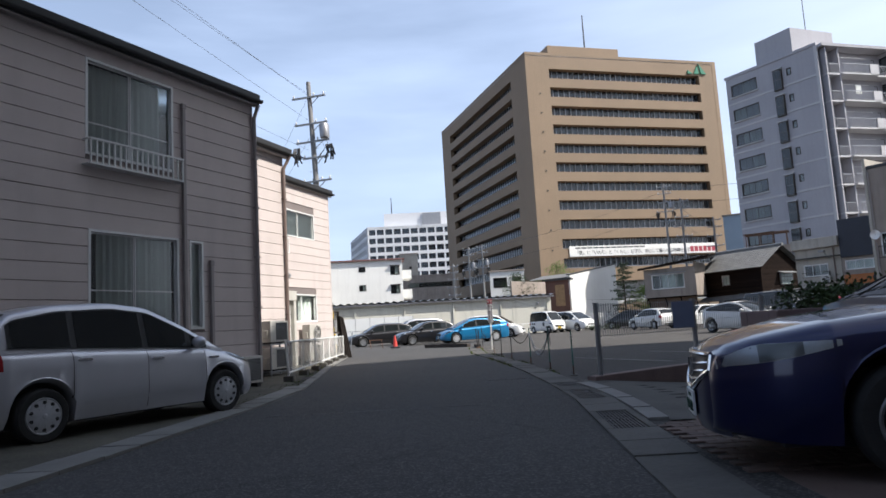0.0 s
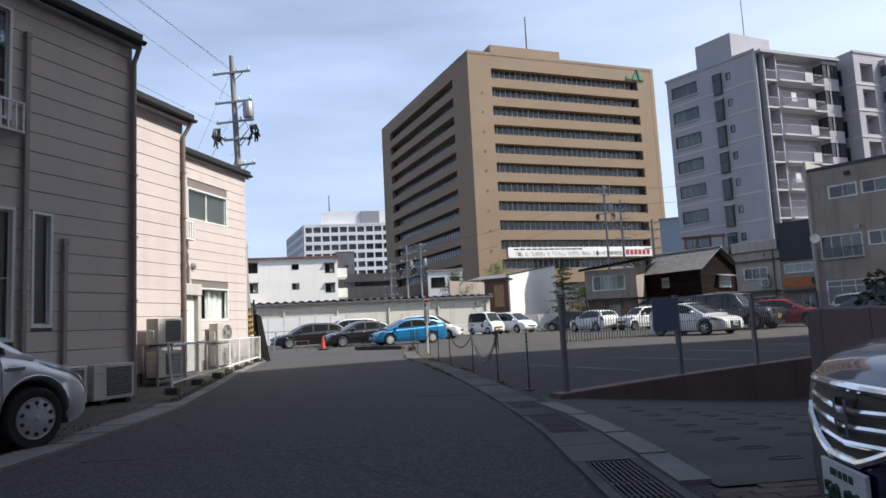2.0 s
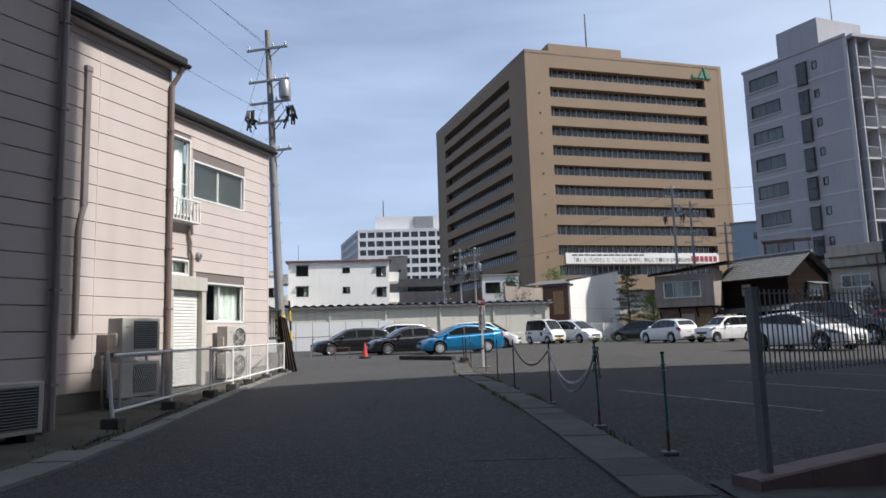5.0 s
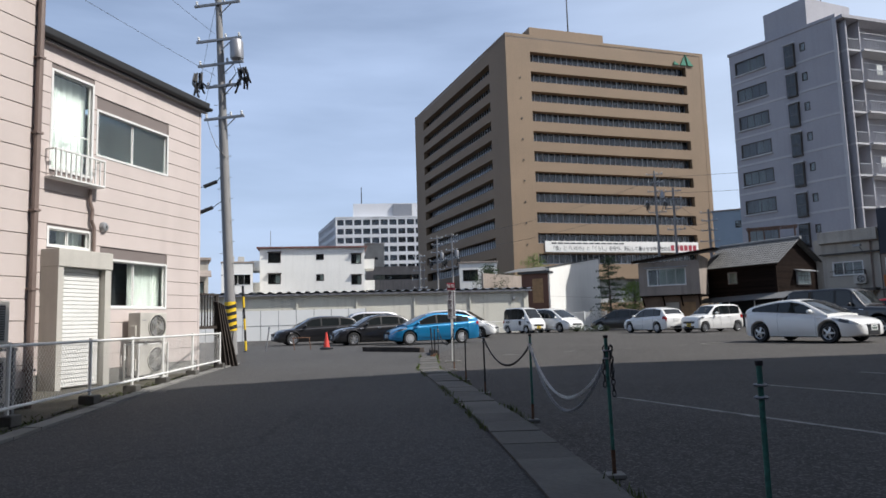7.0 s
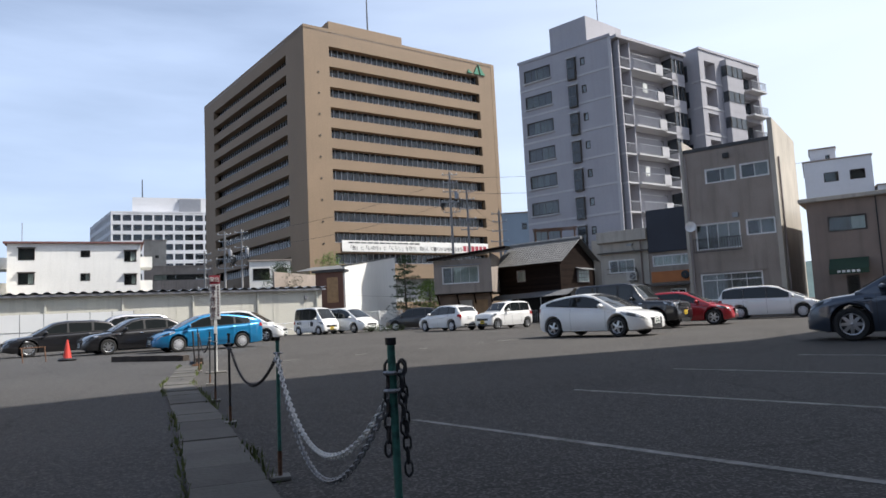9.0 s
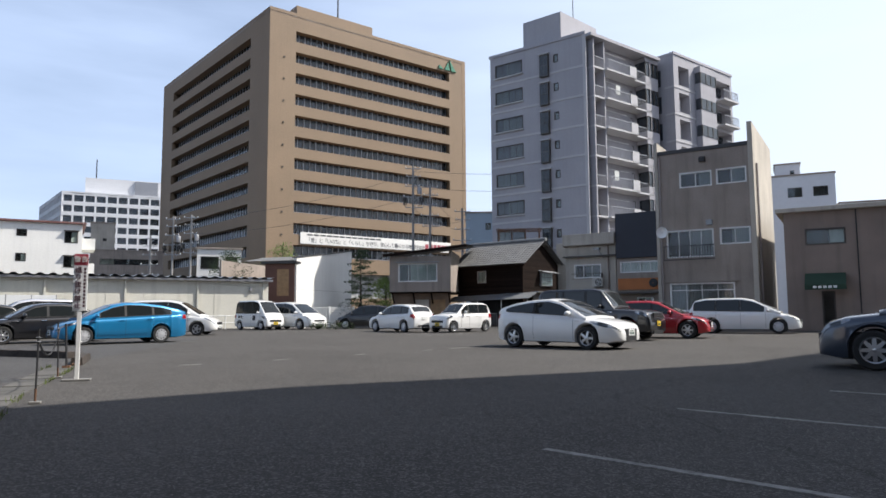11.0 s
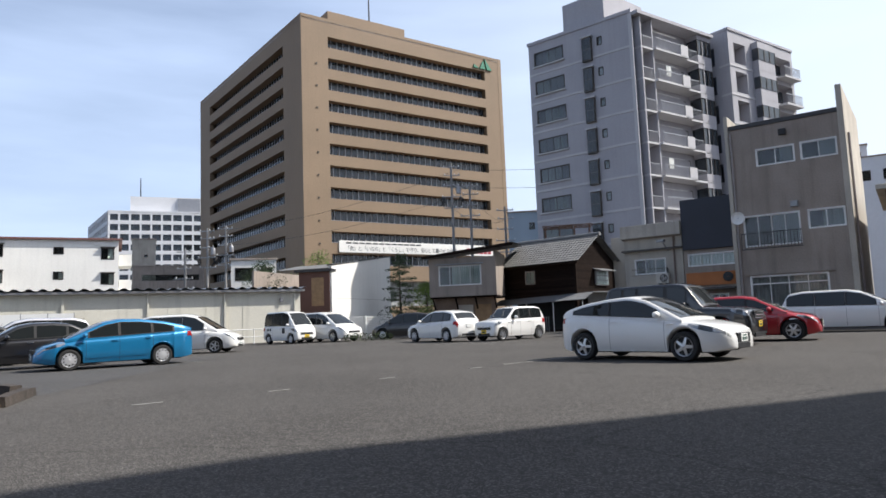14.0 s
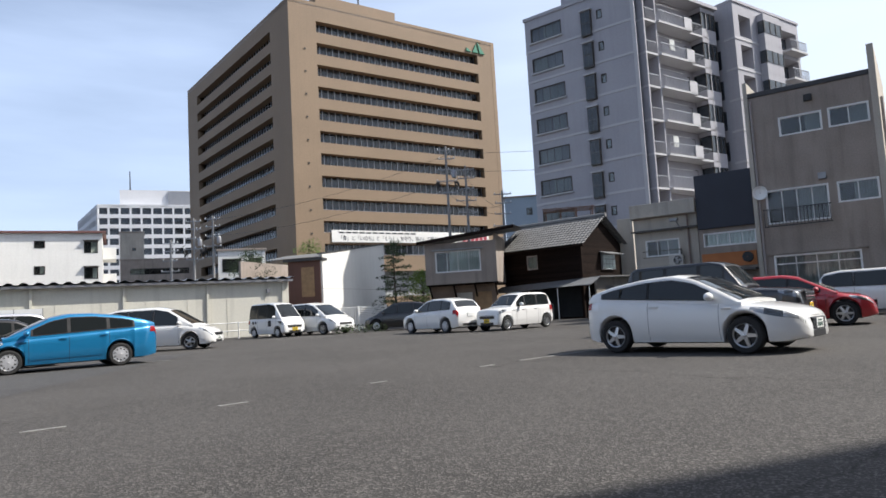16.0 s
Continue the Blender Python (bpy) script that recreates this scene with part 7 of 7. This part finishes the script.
part("dish_arm", rod(bmesh.new(), (4.6, 0, 5.35), (4.6, 0.32, 5.45), 0.02, seg=5), GALV, gb)
part("window_hood", one_box(0.7, 4.6, 0.0, 0.12, 2.62, 2.68), CONC_GREY, gb)
part("pipe", rod(bmesh.new(), (4.72, 0.06, 0), (4.72, 0.06, 9.8), 0.05), PIPE, gb)
part("tall_side_wall", one_box(-0.26, -0.003, -7.6, 0.16, 0, 11.2, 0.02), CONC_PALE, gb, "pale side wall taller than the roof")
part("side_pipe", rod(bmesh.new(), (-0.34, -0.5, 0), (-0.34, -0.5, 9), 0.06), PIPE, gb)
part("left_fin", one_box(gbw, gbw + 0.18, -3, 0.1, 0, 10.7), CONC_PALE, gb)
br, brw = block("brown_building", "low brown rendered building with a dark green awning", "building", (38.0, 33.0), (32.2, 40.6), 6.05, 8, mat("brown_render", (0.24, 0.19, 0.16), 0.9, var=0.15, scale=0.6, stain=0.3), [(6.8, 8.6, 4.35, 5.18, 2, 0.4), (2.5, 4.4, 4.3, 5.2, 2), (7.4, 8.0, 0.1, 2.0, 1), (2.0, 5, 0.4, 2.1, 3)], over=0.35, roof=CONC_PALE, frame_mat=BRONZE)
bm = bmesh.new()
slab(bm, [[(6.9, 0.02, 2.9), (8.7, 0.02, 2.9)], [(6.9, 0.9, 2.3), (8.7, 0.9, 2.3)], [(6.9, 0.9, 2.05), (8.7, 0.9, 2.05)]])
part("awning", bm, AWNING, br, "dark green awning")
for k in range(5):
    part("awning_mark", one_box(7.3 + k * 0.22, 7.45 + k * 0.22, 0.9, 0.905, 2.12, 2.24), PLATE, br)
part("joint", one_box(6.3, 6.36, 0.0, 0.02, 0, 6.05), IRON, br)

# ---- large unseen buildings to the side and behind, set where they shade the lane ----
# outline worked back from the shadow's edge on the asphalt
solid("side_building", prism(bmesh.new(), [(13.9, 16.1), (17.8, 17.75), (21.6, 18.75), (27.7, 19.05), (30.4, 19.35), (34.6, 21.1), (40, 4), (13, 4), (11.3, 12.6)], 0, 20), CONC_GREY, "plain grey building beside the car park", "building", "structure")
# unseen; one face cut along the sun's direction to place its shadow
solid("side_tower", prism(bmesh.new(), [(11.9, 11.5), (35.7, 3.8), (35.7, -45), (11.9, -45)], 0, 42), CONC_GREY, "unseen tower shaped to shade the first house wing", "building", "structure")
# added out of view; its height holds back skylight from behind
solid("rear_building", prism(bmesh.new(), [(-30, -30), (10, -30), (10, -40), (-30, -40)], 0, 30), CONC_GREY, "unseen block added behind the lane to cut skylight", "building", "structure")
bm = bmesh.new()
vs = [[], []]
for i in range(61):
    a = radians(-70 + i * 2.4)
    h = 70 + 55 * noise.noise((i * 0.16, 2.2, 0)) + 25 * noise.noise((i * 0.5, 7, 0))
    for j, (r, z) in enumerate(((1500, 0), (1700, h))):
        vs[j].append((r * math.sin(a), r * math.cos(a), z))
slab(bm, vs)
solid("hill", bm, HILL, "distant blue-green wooded hills", "hill", "structure")

# ---- poles, posts, signs, small things ----
def wire(bm, a, b, sag, r=0.009, n=14):
    a, b = Vector(a), Vector(b)
    pts = [a.lerp(b, i / n) - Vector((0, 0, sag * 4 * (i / n) * (1 - i / n))) for i in range(n + 1)]
    rings = []
    for i, p in enumerate(pts):
        d = (pts[min(i + 1, n)] - pts[max(i - 1, 0)]).normalized()
        s = d.cross(Vector((0, 0, 1))).normalized()
        t = d.cross(s)
        rings.append([bm.verts.new(p + r * (math.cos(e) * s + math.sin(e) * t)) for e in (0, 2.1, 4.2)])
    for g, h in zip(rings, rings[1:]):
        for i in range(3):
            bm.faces.new((g[i], g[(i + 1) % 3], h[(i + 1) % 3], h[i]))


def utility_pole(x, y, h, arms, r, turn, label, transformer=False, group="utility poles"):
    ob = thing("utility_pole", label, "utility pole", pose(x, y, 0, 0, 0, turn), group)
    part("pole", rod(bmesh.new(), (0, 0, 0), (0, 0, h), r, r * 0.6, 12), POLE_CONC, ob, smooth=True)
    for z, a, b in arms:
        arm = part("crossarm", one_box(a, b, -0.16, -0.08, z - 0.05, z + 0.05, 0.01), GALV, ob)
        for u in (a + 0.1, (a + b) / 2 + 0.28, b - 0.1):
            bm = lathe(bmesh.new(), [(0.03, 0.05), (0.055, 0.09), (0.035, 0.13), (0.055, 0.17), (0.02, 0.22)], 8, "z", (u, -0.12, z))
            part("insulator", bm, PANEL_WHITE, arm)
        part("brace", rod(bmesh.new(), (0.0, -0.1, z - 0.5), (b * 0.6, -0.12, z - 0.05), 0.022, seg=5), GALV, arm)
    if transformer:
        bm = lathe(bmesh.new(), [(0.02, 0), (0.24, 0.02), (0.26, 0.1), (0.26, 0.72), (0.22, 0.8), (0.03, 0.84)], 16, "z", (0.72, -0.1, h - 3.3))
        part("transformer", bm, ALU_GREY, ob, "grey pole transformer", smooth=True)
        rg = random.Random(9)
        for sx in (-1, 1):
            for k in range(9):
                bm = bmesh.new()
                u, z = sx * (0.75 + 0.1 * (k % 4)) , h - 4.0
                tube(bm, [(u, -0.1, z + 0.35), (u + sx * rg.uniform(0, 0.2), rg.uniform(-0.3, 0.1), z), (u + sx * rg.uniform(-0.2, 0.3), rg.uniform(-0.3, 0.1), z - rg.uniform(0.2, 0.7))], 0.04, 5)
                part("cable_terminal", bm, BLACK_PLASTIC, ob, "drooping black cable terminals")
    part("step_bolts", tube(bmesh.new(), [(r * 0.9, 0, 2 + 0.0), (r * 0.9 + 0.12, 0, 2.0)], 0.012, 4), GALV, ob)
    return ob


MARKER = (-6.75, 38.0)
MP = utility_pole(-7.3, 35.5, 14.8, [(13.9, -0.95, 0.95), (12.4, -0.92, 0.95), (11.4, -0.9, 0.98), (10.5, -0.6, 0.85), (9.2, -0.72, 0.92)], 0.2, -8, "tall grey concrete utility pole with crossarms and a transformer", True)
MP.matrix_world = pose(-6.6, 35.5, 0, 0, -2.6, -8)
part("cable_riser", tube(bmesh.new(), [(-0.2, 0.05, 0.3), (-0.19, 0.05, 6), (-0.17, 0.05, 9.4)], 0.045, 6), GALV, MP)
for k in range(22):
    part("step_bolt", rod(bmesh.new(), (0.17 * (1 if k % 2 else -1), -0.05, 2.2 + k * 0.42), (0.3 * (1 if k % 2 else -1), -0.08, 2.2 + k * 0.42), 0.012, seg=5), GALV, MP)
for z, u in ((6.6, -0.55), (5.6, -0.75)):
    part("splice_box", rod(bmesh.new(), (u + 0.2, 0.0, z + 0.12), (u - 0.25, -0.2, z - 0.08), 0.075, seg=8), BLACK_PLASTIC, MP, "black cable splice")
    part("drop_cable", tube(bmesh.new(), [(-0.15, 0, z + 0.35), (u + 0.2, 0, z + 0.12), (u - 0.25, -0.2, z - 0.08), (u - 2.2, -2.2, z - 0.9)], 0.014, 4), BLACK_PLASTIC, MP)
for x, z in ((0.55, 11.4), (0.75, 11.6), (-0.6, 9.2)):
    part("jumper_cable", tube(bmesh.new(), [(x, -0.12, z), (x + 0.15, -0.2, z - 0.5), (x * 0.4, -0.2, z - 1.1), (0.1, -0.15, z - 1.6)], 0.012, 4), BLACK_PLASTIC, MP)
band = part("pole_band", lathe(bmesh.new(), [(0.215, 0.9), (0.215, 2.0)], 20), AMBER, MP, "yellow and black warning band")
for k in range(4):
    bm = bmesh.new()
    slab(bm, [[(0.219 * math.cos(a), 0.219 * math.sin(a), 0.93 + k * 0.26 + 0.13 * e + 0.07 * abs(((i / 6) % 2) - 1)) for e in (0, 1)] for i, a in enumerate([2 * math.pi * i / 24 for i in range(25)])])
    part("stripe", bm, BLACK_PLASTIC, band)
marker = thing("marker_post", "leaning yellow and black striped marker post", "post", pose(MARKER[0], MARKER[1], 0, 0, -3, 0))
for k in range(6):
    part("stripe", rod(bmesh.new(), (0, 0, k * 0.46), (0, 0, k * 0.46 + 0.458), 0.05, seg=12), AMBER if k % 2 == 0 else BLACK_PLASTIC, marker, smooth=True)
part("foot", lathe(bmesh.new(), [(0.005, 0.05), (0.1, 0.05), (0.14, 0.0)], 14), BLACK_PLASTIC, marker)
stub = thing("short_post", "short grey leaning post at the lane's edge", "post", pose(MARKER[0] + 0.75, MARKER[1] + 0.3, 0, 0, 8, 0))
part("tube", rod(bmesh.new(), (0, 0, 0), (0, 0, 0.95), 0.03, seg=8), GALV, stub, smooth=True)
part("cap", lathe(bmesh.new(), [(0.04, 0.93), (0.045, 1.0), (0.005, 1.03)], 10), GALV, stub)
for z, x in ((14.1, -18.5), (14.0, -17.2), (12.6, -16.2), (10.9, -20)):
    bm = bmesh.new()
    wire(bm, (-7.3, 35.4, z), (x, -12, z + 0.4), 0.35)
    solid("overhead_wire", bm, BLACK_PLASTIC, "thin black overhead wire from the pole", "wire", group="overhead wires")
for a, b in (((-7.3, 35.5, 13.9), (-30, 90, 14)), ((-7.3, 35.5, 11.6), (-30, 90, 12))):
    bm = bmesh.new()
    wire(bm, a, b, 0.8)
    solid("overhead_wire", bm, BLACK_PLASTIC, "thin black overhead wire from the pole", "wire", group="overhead wires")
ARMS = [(-0.4, -0.9, 0.9), (-1.3, -0.8, 0.9), (-2.4, -0.9, 0.8)]
for x, y, h, t in ((27.2, 85.3, 17.5, True), (29.0, 84.7, 15.4, False), (32.3, 83.3, 12.6, False), (2.3, 104.0, 13.1, True), (4.4, 104.1, 13.4, True), (-0.2, 104.0, 10.6, False)):
    utility_pole(x, y, h, [(h + a, b, c) for a, b, c in ARMS + [(-3.6, -1.1, 1.0), (-4.8, -0.9, 1.1)]], 0.18, -15, "grey utility pole among the far roofs", t)
for a, b in (((27.2, 85.3, 16.8), (60, 70, 17.5)), ((29.0, 84.7, 14.8), (62, 68, 15.5)), ((4.4, 104, 12.9), (27.2, 85.3, 16.6)), ((27.2, 85.3, 15.5), (29, 84.7, 14.5)), ((27.2, 85.3, 12.7), (32.3, 83.3, 11.2)), ((29.0, 84.7, 12.6), (32.3, 83.3, 10.4)), ((2.3, 104.0, 11.9), (4.4, 104.1, 12.6)), ((-0.2, 104, 9.8), (2.3, 104, 11.5)), ((4.4, 104, 11.0), (27.2, 85.3, 13.9)), ((33.2, 46.5, 10.0), (60, 75.5, 14)), ((29.3, 84.7, 13.9), (42.6, 106.1, 14.5))):
    bm = bmesh.new()
    wire(bm, a, b, 0.9, 0.02)
    solid("overhead_wire", bm, BLACK_PLASTIC, "thin black overhead wire above the roofs", "wire", group="overhead wires")

# chain posts along the drain
POSTS = [(2.2, 12.23, 0, 0.8), (2.0, 13.82, 0, 0.88), (1.86, 16.26, 0, 0.85), (1.61, 18.9, 1, 0.86), (1.46, 21.05, 0, 0.84), (1.36, 23.7, -1, 0.85), (1.1, 27.2, 4, 0.9)]
rg = random.Random(3)
for i, (x, y, lean, h) in enumerate(POSTS):
    green = i in (0, 1, 2)
    ob = thing("chain_post", "worn green iron chain post, rusty at the foot" if green else "thin black iron chain post", "post", pose(x, y, 0, lean, 0.0 if i == 0 else rg.uniform(-1.5, 1.5), 0), "chain posts")
    part("shaft", rod(bmesh.new(), (0, 0, 0), (0, 0, h), 0.0115), GREEN_PAINT if green else IRON, ob)
    part("foot", rod(bmesh.new(), (0, 0, -0.03), (0, 0, 0.17), 0.0135), RUST, ob)
    part("cap", rod(bmesh.new(), (0, 0, h - 0.012), (0, 0, h + 0.008), 0.016), IRON, ob)
    part("base_plate", one_box(-0.06, 0.06, -0.06, 0.06, 0, 0.025, 0.004), CONC, ob)
    for z in (h - 0.09, h - 0.14):
        part("chain_ring", tube(bmesh.new(), [(0.024 * math.cos(a), 0.024 * math.sin(a), z) for a in [k * 0.785 for k in range(9)]], 0.006, 4), GALV, ob)


def chain(a, b, sag, label, material):
    a, b = Vector(a), Vector(b)
    l = math.hypot((b - a).length, sag * 1.9)
    n = int(l / 0.034)
    bm = bmesh.new()
    f = lambda k: a.lerp(b, k) - Vector((0, 0, sag * 4 * k * (1 - k)))
    for i in range(n):
        p, q = f(i / n), f((i + 1) / n)
        d = (q - p).normalized()
        s = d.cross(Vector((0, 0, 1)) if abs(d.z) < 0.95 else Vector((1, 0, 0))).normalized()
        t = d.cross(s)
        w = (s if i % 2 else t)
        c = (p + q) / 2
        ring = [c + d * (0.024 * math.cos(e)) + w * (0.012 * math.sin(e)) for e in (0, 1.05, 2.09, 3.14, 4.19, 5.24, 6.28)]
        tube(bm, ring, 0.004, 4)
    ob = solid("chain", bm, material, label, "chain", group="barrier chains")
    return ob


tops = [(x, y - math.sin(radians(l)) * h * -0.0, h - 0.1) for x, y, l, h in POSTS]
chain(tops[1], tops[2], 0.5, "slack galvanised chain between two posts", GALV)
chain((tops[1][0] + 0.01, tops[1][1], 0.78), (tops[2][0] - 0.01, tops[2][1], 0.76), 0.4, "second pale plastic chain between two posts", WHITE_METAL)
chain(tops[2], tops[3], 0.28, "slack dark chain between two posts", IRON)
chain(tops[5], tops[6], 0.3, "slack dark chain near the sign", IRON)
for dx, dy, z in ((0.03, 0.012, 0.5), (-0.028, 0.01, 0.56), (0.012, -0.03, 0.62)):
    chain((POSTS[1][0] + dx * 0.7, POSTS[1][1] + dy * 0.7, 0.82), (POSTS[1][0] + dx, POSTS[1][1] + dy, z), 0.0, "loose chain end hanging from a post", IRON)

sign = thing("no_through_sign", "white signboard with dark lettering and red head", "sign", pose(1.44, 26.6, 0, 0, 0, 178))
part("post", one_box(-0.03, 0.03, -0.02, 0.02, 0, 1.15, 0.004), WHITE_METAL, sign)
part("foot_plate", one_box(-0.2, 0.2, -0.1, 0.1, 0, 0.025, 0.006), CONC, sign)
bd = part("board", one_box(-0.1, 0.1, 0.0, 0.025, 1.08, 1.98, 0.004), PANEL_WHITE, sign)
part("red_header", one_box(-0.1, 0.1, 0.0252, 0.029, 1.8, 1.98), INK_RED, bd)
for i, ch in enumerate("通り抜け禁止"):
    writing(bd, ch, 0.105, Matrix.Translation((0.03, 0.026, 1.72 - i * 0.112)) @ _face, INK_SIGN, "character")
for i, ch in enumerate("警告"):
    writing(bd, ch, 0.1, Matrix.Translation((0.05 - i * 0.1, 0.03, 1.89)) @ _face, PLATE, "character")
for k in range(11):
    part("small_print", one_box(-0.075, -0.045, 0.0252, 0.027, 1.14 + k * 0.058, 1.18 + k * 0.058), INK_SIGN, bd)

cone = thing("traffic_cone", "red traffic cone with a black base", "traffic cone", pose(-3.45, 38.2, 0))
part("base", one_box(-0.2, 0.2, -0.2, 0.2, 0, 0.05, 0.015), BLACK_PLASTIC, cone)
part("cone_body", lathe(bmesh.new(), [(0.15, 0.05), (0.14, 0.08), (0.035, 0.7), (0.02, 0.71)], 20), RED_PLASTIC, cone, smooth=True)
part("weight_ring", lathe(bmesh.new(), [(0.27, 0.0), (0.3, 0.05), (0.24, 0.1), (0.16, 0.09)], 20), BLACK_PLASTIC, cone, smooth=True)


def timber_stop(a, b, w, h, label):
    l = math.hypot(b[0] - a[0], b[1] - a[1])
    m = pose(*a, 0, 0, 0, math.degrees(math.atan2(b[1] - a[1], b[0] - a[0])))
    bm = bmesh.new()
    rgs = random.Random(int(l * 100))
    n = 9
    rows = []
    for i in range(n + 1):
        u = l * i / n
        j = lambda: rgs.uniform(-0.012, 0.012)
        rows.append([(u, -w / 2 + j(), 0), (u, -w / 2 + 0.01 + j(), h + j()), (u, w / 2 - 0.01 + j(), h + j()), (u, w / 2 + j(), 0), (u, -w / 2, 0)])
    slab(bm, rows)
    for r_ in (rows[0], rows[-1]):
        bm.faces.new([bm.verts.new(v) for v in r_[:4]])
    solid("timber_stop", bm, WOOD_STOP, label, "kerb", m=m)


timber_stop((-1.55, 34.95), (0.6, 32.75), 0.22, 0.16, "long weathered timber beam lying on the asphalt")
timber_stop((1.0, 30.2), (0.95, 32.2), 0.22, 0.15, "short dark timber beam lying by the drain")
rack2 = thing("barrier_trestle", "rusty low steel trestle by the cone", "barrier", pose(-4.9, 38.6, 0, 0, 0, 25))
for x in (0, 0.7):
    part("leg", rod(bmesh.new(), (x, -0.12, 0), (x, 0.1, 0.5), 0.02), RUST, rack2)
part("bar", rod(bmesh.new(), (-0.05, 0.1, 0.5), (0.75, 0.1, 0.5), 0.02), RUST, rack2)
for x, y, h in ((-6.4, 34.6, 0.9), (0.95, 29.3, 0.85), (1.02, 30.0, 0.8)):
    ob = thing("thin_post", "thin leaning black iron post", "post", pose(x, y, 0, rg.uniform(-6, 6), rg.uniform(-6, 6), 0))
    part("shaft", rod(bmesh.new(), (0, 0, 0), (0, 0, h), 0.02), IRON, ob)
    part("foot", one_box(-0.07, 0.07, -0.07, 0.07, 0, 0.06, 0.01), RUST, ob)


# ---- trees and shrubs ----
def tree(x, y, h, crown_r, kind, label, seed, material):
    rgt = random.Random(seed)
    ob = thing("tree", label, "tree", pose(x, y, 0, 0, 0, rgt.uniform(0, 360)))
    bm = rod(bmesh.new(), (0, 0, 0), (0.1, 0.05, h * 0.92), 0.13, 0.03, 8)
    lf = bmesh.new()
    for k in range(26):
        z = h * (0.22 + 0.72 * k / 25)
        a = k * 2.4 + rgt.uniform(-0.3, 0.3)
        reach = crown_r * (1.0 - 0.75 * k / 25 if kind == "pine" else math.sin(0.35 + 2.6 * k / 25)) * rgt.uniform(0.7, 1.1)
        e = Vector((reach * math.cos(a), reach * math.sin(a), z + (0.05 if kind == "pine" else 0.35) * reach))
        rod(bm, (0, 0, z), e, 0.035, 0.01, 5)
        for f in (0.5, 0.75, 1.0):
            c = Vector((0, 0, z)).lerp(e, f)
            clump(lf, c, 0.34 * crown_r * rgt.uniform(0.6, 1.0), 60, 0.075, rgt, 0.45 if kind == "pine" else 0.8)
    part("trunk", bm, BARK, ob)
    part("crown", lf, material, ob)


tree(19.7, 79.2, 7.5, 2.0, "pine", "dark layered garden pine between the houses", 4, LEAF)
tree(22.0, 78.6, 4.5, 1.7, "round", "fresh light green tree behind the houses", 6, LEAF_LIGHT)
tree(7.6, 84.0, 7.2, 2.2, "round", "dark green tree behind the warehouse roof", 8, LEAF)
tree(14.0, 92.0, 9.0, 2.5, "round", "green treetop before the office block", 12, LEAF_LIGHT)
for x, y, n in ((20.3, 77.0, 6),):
    bm = bmesh.new()
    for k in range(n):
        clump(bm, (k * 0.7, 0.2 * math.sin(k), 0.7), 0.6, 110, 0.06, rg, 0.8)
    sb_ = thing("azalea_bush", "row of red flowering azalea bushes", "bush", pose(x, y, 0))
    part("blooms", bm, AZALEA, sb_)
    for k in range(n):
        part("stem", rod(bmesh.new(), (k * 0.7, 0.2 * math.sin(k), 0), (k * 0.7, 0.2 * math.sin(k), 0.6), 0.03, seg=5), BARK, sb_)
bm = bmesh.new()
for k in range(16):
    clump(bm, (k % 8 * 0.85, 0.3 * math.sin(k), 0.8 + 0.9 * (k // 8)), 0.8, 120, 0.08, rg, 0.8)
db = thing("garden_bush", "tall dark green garden bushes behind the azaleas", "bush", pose(18.6, 80.6, 0))
part("leaves", bm, LEAF, db)
for k in range(8):
    part("stem", rod(bmesh.new(), (k * 0.85, 0, 0), (k * 0.85, 0, 1.2), 0.04, seg=5), BARK, db)
bm = bmesh.new()
for k in range(6):
    clump(bm, (k * 0.45, 0, 0.25), 0.3, 70, 0.05, rg, 0.8)
lb = thing("low_shrub", "low green shrubs at the gate foot", "bush", pose(10.8, 56.3, 0))
part("leaves", bm, LEAF_HEDGE, lb)

# number plate lettering of the navy car
_pm = Matrix.Translation((2.4585, 0, 0.355)) @ Matrix(((0, 0, 1, 0), (1, 0, 0, 0), (0, 1, 0, 0), (0, 0, 0, 1)))
for o in [c for c in navy.children_recursive if c.name.startswith("plate_marks")]:
    bpy.data.objects.remove(o)
_plate = [c for c in navy.children if c.name.startswith("front_plate")][0]
writing(_plate, "50-92", 0.095, _pm, INK, "plate_number", 0.26)
for a, b in ((-0.09, -0.04), (-0.03, 0.0), (0.01, 0.04), (0.05, 0.08)):
    part("plate_mark", one_box(2.4572, 2.4586, a, b, 0.415, 0.44), INK, _plate)
